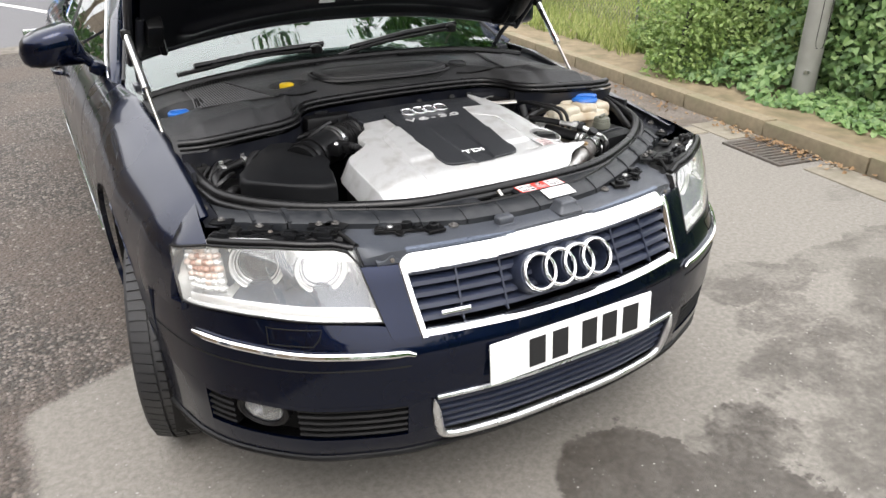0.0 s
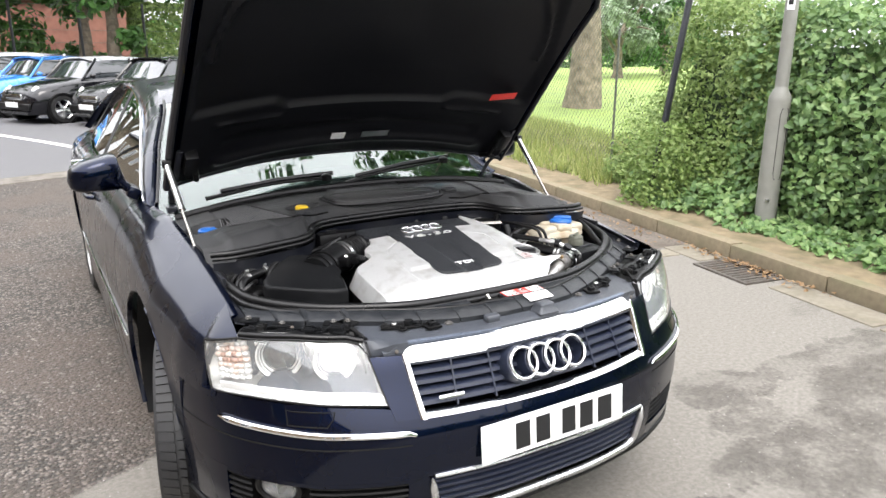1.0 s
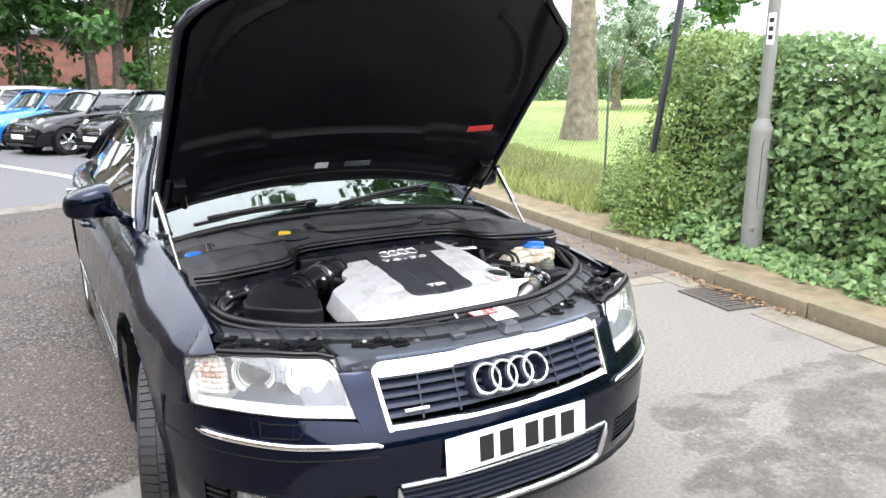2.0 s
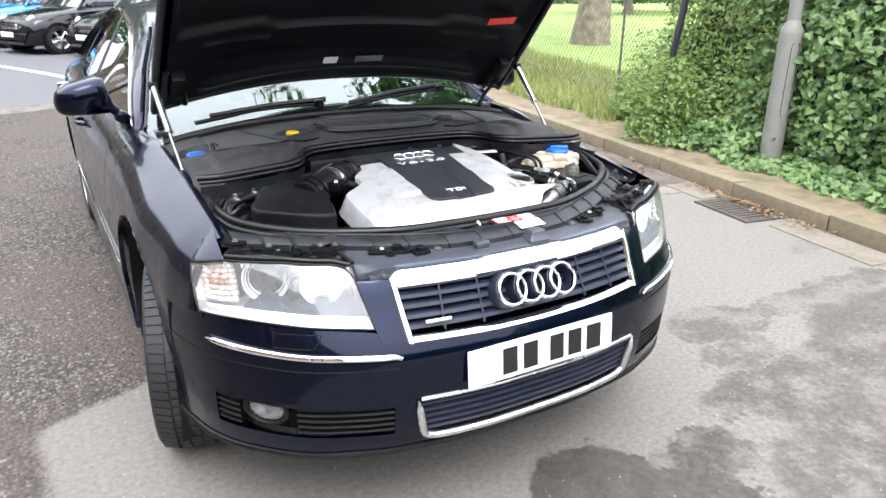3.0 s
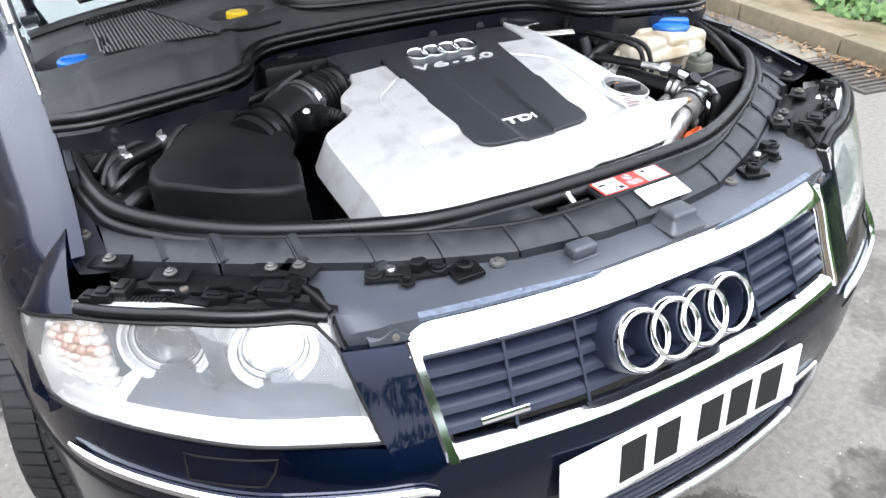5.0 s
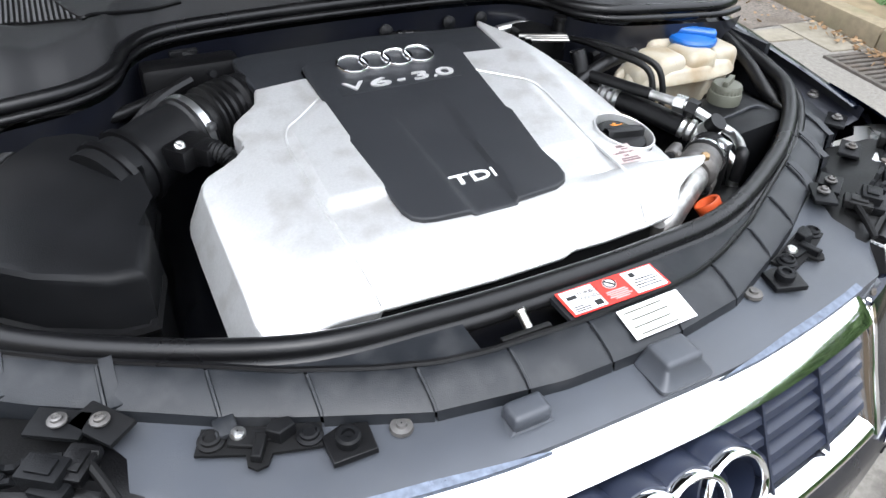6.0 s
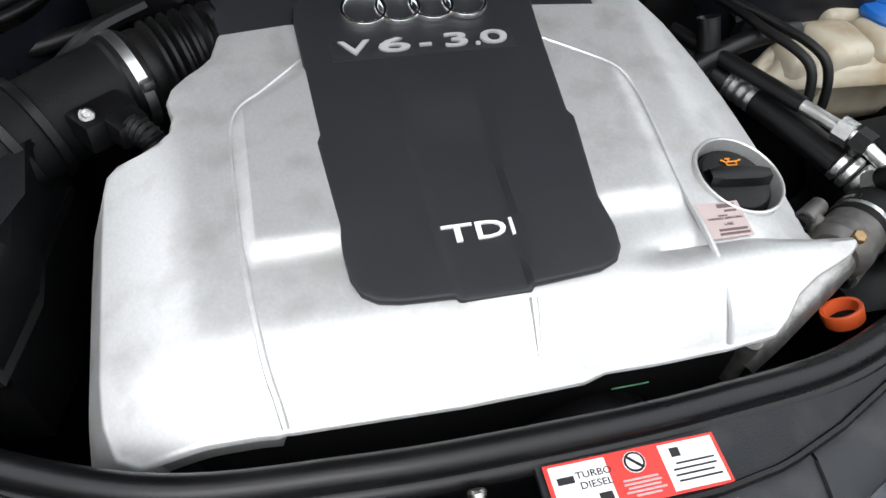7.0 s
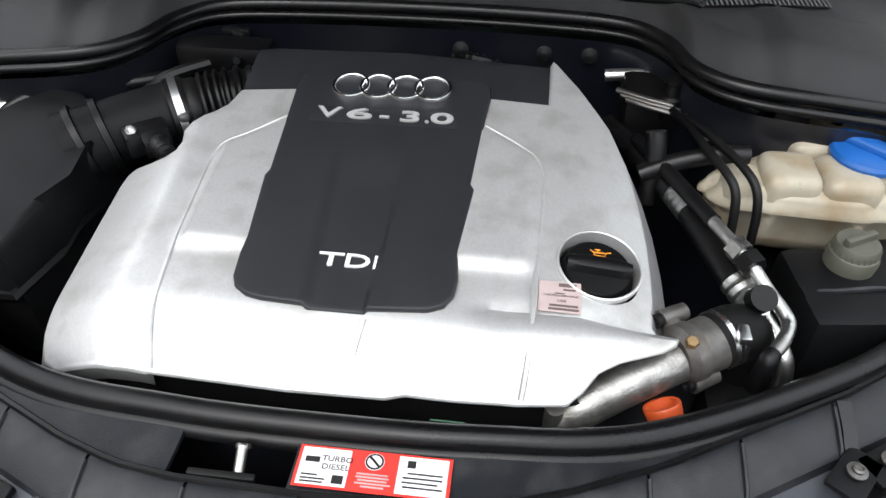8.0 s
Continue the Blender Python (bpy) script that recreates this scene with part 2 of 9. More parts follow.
def leaf_mat(name, cols, rough=0.45, trans=0.35):
    """Foliage that differs leaf by leaf, with some light passing through."""
    m = bpy.data.materials.new(name)
    m.use_nodes = True
    nt = m.node_tree
    b = nt.nodes["Principled BSDF"]
    geo = nt.nodes.new("ShaderNodeNewGeometry")
    ramp = nt.nodes.new("ShaderNodeValToRGB")
    while len(ramp.color_ramp.elements) < len(cols):
        ramp.color_ramp.elements.new(0.5)
    for i, c in enumerate(cols):
        ramp.color_ramp.elements[i].position = i / (len(cols) - 1)
        ramp.color_ramp.elements[i].color = (*c, 1)
    nt.links.new(geo.outputs["Random Per Island"], ramp.inputs["Fac"])
    nt.links.new(ramp.outputs[0], b.inputs["Base Color"])
    b.inputs["Roughness"].default_value = rough
    tr = nt.nodes.new("ShaderNodeBsdfTranslucent")
    nt.links.new(ramp.outputs[0], tr.inputs["Color"])
    mix = nt.nodes.new("ShaderNodeMixShader")
    mix.inputs[0].default_value = trans
    out = nt.nodes["Material Output"]
    nt.links.new(b.outputs[0], mix.inputs[1])
    nt.links.new(tr.outputs[0], mix.inputs[2])
    nt.links.new(mix.outputs[0], out.inputs["Surface"])
    return m


IVY = leaf_mat("ivy_leaves", [(0.07, 0.135, 0.045), (0.10, 0.19, 0.06), (0.135, 0.235, 0.075), (0.17, 0.28, 0.095), (0.24, 0.34, 0.13)], 0.48)
SHRUB = leaf_mat("shrub_leaves", [(0.09, 0.15, 0.03), (0.14, 0.22, 0.05), (0.20, 0.29, 0.08), (0.27, 0.35, 0.12)], 0.5)
GRASS = leaf_mat("grass_blades", [(0.12, 0.17, 0.04), (0.21, 0.27, 0.07), (0.31, 0.36, 0.11), (0.42, 0.42, 0.18)], 0.6)
TREE = leaf_mat("tree_leaves", [(0.025, 0.07, 0.015), (0.04, 0.11, 0.02), (0.06, 0.16, 0.03), (0.10, 0.22, 0.05)], 0.5)
PALE = leaf_mat("pale_willow_leaves", [(0.16, 0.24, 0.13), (0.24, 0.32, 0.20), (0.30, 0.38, 0.26)], 0.5)
LITTER = leaf_mat("dry_leaves", [(0.13, 0.075, 0.035), (0.20, 0.12, 0.055), (0.30, 0.21, 0.12)], 0.8, 0.1)
GRIT = leaf_mat("pale_grit", [(0.12, 0.115, 0.105), (0.19, 0.18, 0.165), (0.33, 0.32, 0.30)], 0.7, 0.0)
PEBBLE = leaf_mat("pebbles", [(0.05, 0.042, 0.036), (0.075, 0.064, 0.055), (0.11, 0.096, 0.084), (0.20, 0.18, 0.16)], 0.8, 0.0)


def ground_mat():
    """Worn tarmac: smooth grey concrete-like patch with dark damp stains, loose stony asphalt beside it, dark asphalt further off."""
    m = bpy.data.materials.new("yard_ground")
    m.use_nodes = True
    nt = m.node_tree
    N, LK = nt.nodes.new, nt.links.new
    b = nt.nodes["Principled BSDF"]
    tc = N("ShaderNodeTexCoord")
    sep = N("ShaderNodeSeparateXYZ")
    LK(tc.outputs["Object"], sep.inputs[0])

    def noise_of(scale, detail=6, rough=0.6):
        n = N("ShaderNodeTexNoise")
        n.inputs["Scale"].default_value, n.inputs["Detail"].default_value, n.inputs["Roughness"].default_value = scale, detail, rough
        LK(tc.outputs["Object"], n.inputs["Vector"])
        return n.outputs["Fac"]

    def math_of(op, a, c, clamp=False):
        n = N("ShaderNodeMath")
        n.operation, n.use_clamp = op, clamp
        for i, v in enumerate((a, c)):
            if isinstance(v, (int, float)):
                n.inputs[i].default_value = v
            else:
                LK(v, n.inputs[i])
        return n.outputs[0]

    def ramp_of(v, lo, hi, to0=0.0, to1=1.0):
        n = N("ShaderNodeMapRange")
        n.interpolation_type = "SMOOTHSTEP"
        n.inputs["From Min"].default_value, n.inputs["From Max"].default_value = lo, hi
        n.inputs["To Min"].default_value, n.inputs["To Max"].default_value = to0, to1
        LK(v, n.inputs["Value"])
        return n.outputs[0]

    def mix_of(f, a, c):
        n = N("ShaderNodeMix")
        n.data_type = "RGBA"
        LK(f, n.inputs["Factor"])
        for key, v in (("A", a), ("B", c)):
            if isinstance(v, tuple):
                n.inputs[key].default_value = (*v, 1)
            else:
                LK(v, n.inputs[key])
        return n.outputs["Result"]

    wob = math_of("MULTIPLY", math_of("SUBTRACT", noise_of(3.0, 8, 0.68), 0.5), 0.50)
    X, Y = math_of("ADD", sep.outputs["X"], wob), math_of("ADD", sep.outputs["Y"], wob)

    def blob(cx, cy, rx, ry):
        dx = math_of("DIVIDE", math_of("SUBTRACT", X, cx), rx)
        dy = math_of("DIVIDE", math_of("SUBTRACT", Y, cy), ry)
        d = math_of("ADD", math_of("MULTIPLY", dx, dx), math_of("MULTIPLY", dy, dy))
        return ramp_of(d, 1.25, 0.80)

    # smooth patch: everything but the stony area on the driver's side and beyond
    stony_x = ramp_of(math_of("ADD", sep.outputs["X"], math_of("MULTIPLY", wob, 0.35)), -1.30, -1.36)
    stony_y = ramp_of(math_of("SUBTRACT", math_of("ADD", sep.outputs["Y"], math_of("MULTIPLY", wob, 0.3)), math_of("MULTIPLY", sep.outputs["X"], 0.42)), 1.76, 1.81)
    near_side = ramp_of(sep.outputs["X"], 1.7, 1.2)
    stony = math_of("MAXIMUM", stony_x, math_of("MULTIPLY", stony_y, near_side))
    fine, mid, big = noise_of(420, 3, 0.7), noise_of(45, 6, 0.7), noise_of(1.3, 6)
    vor = N("ShaderNodeTexVoronoi")
    vor.inputs["Scale"].default_value = 58
    LK(tc.outputs["Object"], vor.inputs["Vector"])
    smooth_col = mix_of(ramp_of(mid, 0.3, 0.72), (0.134, 0.124, 0.108), (0.203, 0.190, 0.168))
    smooth_col = mix_of(ramp_of(fine, 0.62, 0.76), smooth_col, (0.25, 0.243, 0.228))
    damp = blob(0.62, -0.10, 0.30, 0.14)
    for cx, cy, rx, ry, k in ((1.62, 0.62, 0.30, 0.17, 0.75), (2.05, 0.60, 0.36, 0.10, 0.6), (1.45, 0.36, 0.22, 0.10, 0.7), (1.30, 0.10, 0.36, 0.16, 0.8), (1.85, 0.06, 0.50, 0.24, 0.8), (2.5, 0.15, 0.6, 0.42, 0.75), (1.55, -0.35, 0.75, 0.34, 0.75), (2.6, 0.62, 0.5, 0.10, 0.65), (1.75, 1.9, 0.15, 0.7, 0.3), (3.2, 1.1, 0.3, 0.12, 0.35)):
        damp = math_of("MAXIMUM", damp, math_of("MULTIPLY", blob(cx, cy, rx, ry), k))
    damp = math_of("MULTIPLY", math_of("MULTIPLY", damp, ramp_of(noise_of(4.5, 8, 0.7), 0.40, 0.56, 0.25, 1.0)), ramp_of(noise_of(26, 6, 0.75), 0.30, 0.60, 0.55, 1.0))
    rag = math_of("MULTIPLY", math_of("SUBTRACT", noise_of(7.0, 8, 0.72), 0.5), 0.30)

    def wet(cx, cy, rx, ry):
        dx = math_of("DIVIDE", math_of("SUBTRACT", math_of("ADD", sep.outputs["X"], rag), cx), rx)
        dy = math_of("DIVIDE", math_of("SUBTRACT", math_of("ADD", sep.outputs["Y"], rag), cy), ry)
        return ramp_of(math_of("ADD", math_of("MULTIPLY", dx, dx), math_of("MULTIPLY", dy, dy)), 1.06, 0.94)

    pool = math_of("MAXIMUM", wet(0.255, -0.10, 0.27, 0.29), wet(0.40, -0.50, 0.36, 0.42))
    damp = math_of("MAXIMUM", damp, math_of("MULTIPLY", pool, ramp_of(noise_of(9, 8, 0.7), 0.30, 0.70, 1.0, 0.72)))
    smooth_col = mix_of(damp, smooth_col, mix_of(ramp_of(mid, 0.3, 0.72), (0.032, 0.027, 0.022), (0.058, 0.049, 0.040)))
    stone_tone = N("ShaderNodeSeparateColor")
    LK(vor.outputs["Color"], stone_tone.inputs[0])
    stone_col = mix_of(ramp_of(stone_tone.outputs[0], 0.2, 1.0), (0.030, 0.024, 0.019), (0.165, 0.142, 0.122))
    stone_col = mix_of(ramp_of(vor.outputs["Distance"], 0.35, 0.75), stone_col, (0.04, 0.037, 0.033))
    stone_col = mix_of(ramp_of(big, 0.42, 0.62), stone_col, mix_of(ramp_of(mid, 0.3, 0.7), (0.044, 0.034, 0.027), (0.108, 0.088, 0.073)))
    col = mix_of(stony, smooth_col, stone_col)
    road = ramp_of(math_of("ADD", sep.outputs["Y"], math_of("MULTIPLY", sep.outputs["X"], -0.3)), 9.55, 9.62)
    col = mix_of(road, col, mix_of(ramp_of(mid, 0.3, 0.7), (0.10, 0.10, 0.105), (0.14, 0.14, 0.145)))
    LK(col, b.inputs["Base Color"])
    LK(ramp_of(damp, 0.0, 1.0, 0.85, 0.55), b.inputs["Roughness"])
    h = math_of("ADD", math_of("MULTIPLY", fine, 0.35), math_of("ADD", math_of("MULTIPLY", mid, 0.8), math_of("MULTIPLY", math_of("MULTIPLY", vor.outputs["Distance"], stony), -2.2)))
    bp = N("ShaderNodeBump")
    bp.inputs["Strength"].default_value, bp.inputs["Distance"].default_value = 0.8, 0.006
    LK(h, bp.inputs["Height"])
    LK(bp.outputs[0], b.inputs["Normal"])
    return m


GROUND = ground_mat()
LAWN = node_mat("mown_lawn", (0.21, 0.30, 0.07), 0.9, 0, 0.15, 2, 1.0, 40, dirt=(0.30, 0.40, 0.09), dirt_amt=0.6, dirt_scale=0.7)
P_TRIM = node_mat("white_window_paint", (0.7, 0.7, 0.68), 0.5, 0, 0.05, 10)


# ---- mesh helpers ----
def finish(ob, angle=38):
    me = ob.data
    me.polygons.foreach_set("use_smooth", [True] * len(me.polygons))
    me.set_sharp_from_angle(angle=radians(angle))
    return ob


def part(name, bm, material, parent=None, label="", angle=38):
    """One mesh object out of a bmesh, under a thing or a part."""
    bmesh.ops.recalc_face_normals(bm, faces=bm.faces)
    me = bpy.data.meshes.new(name)
    bm.to_mesh(me)
    bm.free()
    me.materials.append(material)
    ob = new(name, me)
    ob.parent = parent
    if label:
        ob["label"] = label
    return finish(ob, angle)


def raw(name, verts, faces, material, parent=None, smooth=True, label=""):
    me = bpy.data.meshes.new(name)
    me.from_pydata(verts, [], faces)
    me.materials.append(material)
    ob = new(name, me)
    ob.parent = parent
    if smooth:
        finish(ob)
    if label:
        ob["label"] = label
    return ob


def thing(name, label, category, group="", kind="", at=(0, 0, 0)):
    ob = new(name)
    ob.location = at
    ob.empty_display_size = 0.1
    return tagged(ob, label, category, group, kind)


def spline(pts, n=8, closed=False):
    """Points along a smooth curve through pts."""
    p = [np.array(q, float) for q in pts]
    out, m = [], len(p)
    for i in range(m if closed else m - 1):
        a, b_, c, d = (p[(i + k) % m] if closed else p[min(max(i + k, 0), m - 1)] for k in (-1, 0, 1, 2))
        for j in range(n):
            t = j / n
            out.append(0.5 * ((2 * b_) + (c - a) * t + (2 * a - 5 * b_ + 4 * c - d) * t * t + (3 * b_ - a - 3 * c + d) * t**3))
    if not closed:
        out.append(p[-1])
    return [Vector(q) for q in out]


def grid(bm, rows, close_u=False, close_v=False):
    """A sheet of quads through rows of points."""
    vs = [[bm.verts.new(p) for p in r] for r in rows]
    nr, nc = len(vs), len(vs[0])
    for i in range(nr if close_u else nr - 1):
        for j in range(nc if close_v else nc - 1):
            a, b_, c, d = vs[i][j], vs[i][(j + 1) % nc], vs[(i + 1) % nr][(j + 1) % nc], vs[(i + 1) % nr][j]
            bm.faces.new((a, b_, c, d))
    return vs


def thick(bm, rows, depth):
    """A sheet with thickness: depth is a vector or a function of the point."""
    off = depth if callable(depth) else (lambda p: Vector(depth))
    top = [[Vector(p) for p in r] for r in rows]
    bot = [[p + off(p) for p in r] for r in top]
    a, c = grid(bm, top), grid(bm, bot)
    nr, nc = len(a), len(a[0])
    for i in range(nr - 1):
        bm.faces.new((a[i][0], a[i + 1][0], c[i + 1][0], c[i][0]))
        bm.faces.new((a[i][-1], c[i][-1], c[i + 1][-1], a[i + 1][-1]))
    for j in range(nc - 1):
        bm.faces.new((a[0][j], c[0][j], c[0][j + 1], a[0][j + 1]))
        bm.faces.new((a[-1][j], a[-1][j + 1], c[-1][j + 1], c[-1][j]))


def box(bm, c, s, turn=None, bev=0.0, seg=2):
    m = Matrix.Translation(c) @ (turn.to_4x4() if turn else Matrix()) @ Matrix.Diagonal((*s, 1))
    vs = bmesh.ops.create_cube(bm, size=1, matrix=m)["verts"]
    if bev:
        es = {e for v in vs for e in v.link_edges}
        bmesh.ops.bevel(bm, geom=list(es), offset=bev, segments=seg, affect="EDGES", profile=0.6)


def tube(bm, pts, r, n=10, closed=False, squash=1.0):
    """A round bar swept along pts; r is a radius or one radius a point."""
    p = [Vector(q) for q in pts]
    rr = r if isinstance(r, (list, tuple)) else [r] * len(p)
    rows, up = [], None
    for i in range(len(p)):
        a = p[i - 1] if (i or closed) else p[i]
        c = p[(i + 1) % len(p)] if (closed or i < len(p) - 1) else p[i]
        d = (c - a).normalized()
        if up is None:
            up = Vector((0, 0, 1)) if abs(d.z) < 0.9 else Vector((1, 0, 0))
        side = d.cross(up)
        if side.length < 1e-6:
            side = d.orthogonal()
        side.normalize()
        up = side.cross(d).normalized()
        rows.append([p[i] + side * (math.cos(2 * math.pi * k / n) * rr[i]) + up * (math.sin(2 * math.pi * k / n) * rr[i] * squash) for k in range(n)])
    vs = grid(bm, rows, close_u=closed, close_v=True)
    if not closed:
        bm.faces.new(vs[0])
        bm.faces.new(list(reversed(vs[-1])))


def lathe(bm, prof, m=None, n=24, close=False):
    """A turned body: prof holds (radius, height) pairs; m places it."""
    m = m or Matrix()
    rows = [[m @ Vector((r * math.cos(2 * math.pi * k / n), r * math.sin(2 * math.pi * k / n), z)) for k in range(n)] for r, z in prof]
    vs = grid(bm, rows, close_v=True)
    if not close:
        if prof[0][0] > 1e-5:
            bm.faces.new(list(reversed(vs[0])))
        if prof[-1][0] > 1e-5:
            bm.faces.new(vs[-1])


def prism(bm, poly, z0, z1, m=None, bev=0.0):
    """A slab with the outline poly (x, y), between two heights (numbers or functions of x, y)."""
    m = m or Matrix()
    f0 = z0 if callable(z0) else (lambda x, y: z0)
    f1 = z1 if callable(z1) else (lambda x, y: z1)
    lo = [bm.verts.new(m @ Vector((x, y, f0(x, y)))) for x, y, *_ in poly]
    hi = [bm.verts.new(m @ Vector((x, y, f1(x, y)))) for x, y, *_ in poly]
    k = len(poly)
    top = bm.faces.new(hi)
    bm.faces.new(list(reversed(lo)))
    for i in range(k):
        bm.faces.new((lo[i], lo[(i + 1) % k], hi[(i + 1) % k], hi[i]))
    if bev:
        bmesh.ops.bevel(bm, geom=list(top.edges), offset=bev, segments=3, affect="EDGES", profile=0.6)


def axis_to(p, d):
    """A placement with its z along d at p."""
    return Matrix.Translation(p) @ Vector(d).to_track_quat("Z", "Y").to_matrix().to_4x4()


def lerp_table(table, v):
    ks = [k for k, _ in table]
    return float(np.interp(v, ks, [w for _, w in table]))


def smooth01(v):
    v = min(1.0, max(0.0, v))
    return v * v * (3 - 2 * v)


def words(body, size, m, material, parent, name, depth=0.002, label="", squash=1.0, bold=0.0):
    """Raised lettering in the built-in font, as a mesh."""
    cu = bpy.data.curves.new(name, "FONT")
    cu.body, cu.size, cu.extrude, cu.align_x, cu.align_y = body, size, depth, "CENTER", "CENTER"
    cu.resolution_u, cu.offset = 3, bold
    tmp = bpy.data.objects.new("tmp", cu)
    scene.collection.objects.link(tmp)
    me = bpy.data.meshes.new_from_object(tmp.evaluated_get(bpy.context.evaluated_depsgraph_get()))
    bpy.data.objects.remove(tmp)
    xs = [v.co.x for v in me.vertices]
    me.transform(m @ Matrix.Diagonal((squash, 1, 1, 1)) @ Matrix.Translation((-(min(xs) + max(xs)) / 2, 0, 0)))
    me.materials.clear()
    me.materials.append(material)
    ob = new(name, me)
    ob.parent = parent
    if label:
        ob["label"] = label
    return ob

# ---- the car: its axis is y, nose at y = 0, centre line at x = 0 ----
car = thing("car", "dark navy blue saloon car with its bonnet propped open", "car")

PLAN = [(0.0, 0.006), (0.2, 0.012), (0.44, 0.052), (0.6, 0.115), (0.7, 0.18), (0.8, 0.285), (0.86, 0.38), (0.9, 0.49), (0.928, 0.62), (0.944, 0.85), (0.947, 1.2)]
PLAN_PTS = [(p.x, p.y) for p in spline([(x, y, 0) for x, y in PLAN], 12)]
PLAN_S = [0.0]
for (x0, y0), (x1, y1) in zip(PLAN_PTS, PLAN_PTS[1:]):
    PLAN_S.append(PLAN_S[-1] + math.hypot(x1 - x0, y1 - y0))
INSET = [(0.18, 0.17), (0.21, 0.115), (0.25, 0.075), (0.30, 0.045), (0.36, 0.022), (0.42, 0.010), (0.50, 0.002), (0.56, 0.0), (0.62, 0.002), (0.66, 0.018), (0.69, 0.034), (0.74, 0.062), (0.80, 0.092), (0.84, 0.118), (0.89, 0.156)]


def s_at(x):
    """Way along the nose's outline from the middle to the half width x."""
    return float(np.interp(x, [p[0] for p in PLAN_PTS], PLAN_S))


def s_at_y(y):
    return float(np.interp(y, [p[1] for p in PLAN_PTS], PLAN_S))


def nose(s, z, out=0.0):
    """A point of the nose's skin: s along the outline (minus: driver's side), z up, out: proud of it."""
    a, sg = abs(s), (-1 if s < 0 else 1)
    xs, ys = [p[0] for p in PLAN_PTS], [p[1] for p in PLAN_PTS]
    x, y = np.interp(a, PLAN_S, xs), np.interp(a, PLAN_S, ys)
    x2, y2 = np.interp(a + 0.02, PLAN_S, xs), np.interp(a + 0.02, PLAN_S, ys)
    x1, y1 = (np.interp(a - 0.02, PLAN_S, xs), np.interp(a - 0.02, PLAN_S, ys)) if a > 0.02 else (-x2, y2)
    tx, ty = x2 - x1, y2 - y1
    k = math.hypot(tx, ty) or 1.0
    nx, ny = ty / k, -tx / k
    d = out - lerp_table(INSET, z) * (1.0 - 0.78 * min(1, max(0, (a - 0.55) / 0.50)))
    return Vector((sg * (x + nx * d), y + ny * d, z))


def nose_patch(name, s0, s1, z0, z1, material, parent, ns=24, nz=8, out=0.0, depth=0.012, label=""):
    """A panel lying in the nose's skin between two ways and two heights (numbers or functions of the way)."""
    lo = z0 if callable(z0) else (lambda s: z0)
    hi = z1 if callable(z1) else (lambda s: z1)
    rows = []
    for i in range(nz + 1):
        rows.append([nose(s, lo(s) + (hi(s) - lo(s)) * i / nz, out) for s in np.linspace(s0, s1, ns + 1)])
    bm = bmesh.new()
    thick(bm, rows, lambda p: Vector((0, depth, 0)) if abs(p.x) < 0.8 else Vector((-depth * (1 if p.x > 0 else -1), depth * 0.4, 0)))
    return part(name, bm, material, parent, label)


S_END = s_at_y(0.60)
S_LG = s_at(0.385)


def band_top(s):
    a = abs(s)
    return float(np.interp(a, [0, s_at(0.40), s_at(0.43), s_at(0.48), s_at(0.51), s_at(0.6), s_at(0.7), s_at(0.8), s_at_y(0.405), s_at_y(0.43), S_END], [0.658, 0.664, 0.668, 0.692, 0.697, 0.705, 0.712, 0.716, 0.714, 0.700, 0.700]))


def bumper_low(s):
    return float(np.interp(abs(s), [0, S_LG, s_at(0.455), s_at(0.858), S_END], [0.330, 0.322, 0.318, 0.318, 0.322]))


def bumper_skin():
    bm = bmesh.new()
    dep = lambda p: Vector((0, 0.012, 0)) if abs(p.x) < 0.8 else Vector((-0.012 * (1 if p.x > 0 else -1), 0.005, 0))
    def patch(s0, s1, lo, hi, ns, nz):
        lo_ = lo if callable(lo) else (lambda s: lo)
        hi_ = hi if callable(hi) else (lambda s: hi)
        thick(bm, [[nose(s, lo_(s) + (hi_(s) - lo_(s)) * i / nz) for s in np.linspace(s0, s1, ns + 1)] for i in range(nz + 1)], dep)
    patch(-S_END, S_END, 0.50, band_top, 72, 8)
    patch(-S_LG - 0.02, S_LG + 0.02, bumper_low, 0.352, 30, 5)
    for sg in (-1, 1):
        a0, a1, a2 = S_LG + 0.022, s_at(0.455), s_at(0.858)
        patch(sg * a0, sg * a1, bumper_low, 0.352, 3, 5)
        thick(bm, [[nose(sg * (s_at(0.357 + 0.30 * (z - 0.352)) * (1 - k) + a1 * k), z) for k in np.linspace(0, 1, 7)] for z in np.linspace(0.3525, 0.4995, 8)], dep)
        patch(sg * a1, sg * a2, 0.488, 0.4995, 16, 2)
        patch(sg * a1, sg * a2, bumper_low, 0.392, 16, 6)
        patch(sg * a2, sg * S_END, bumper_low, 0.4995, 10, 10)
    return bm


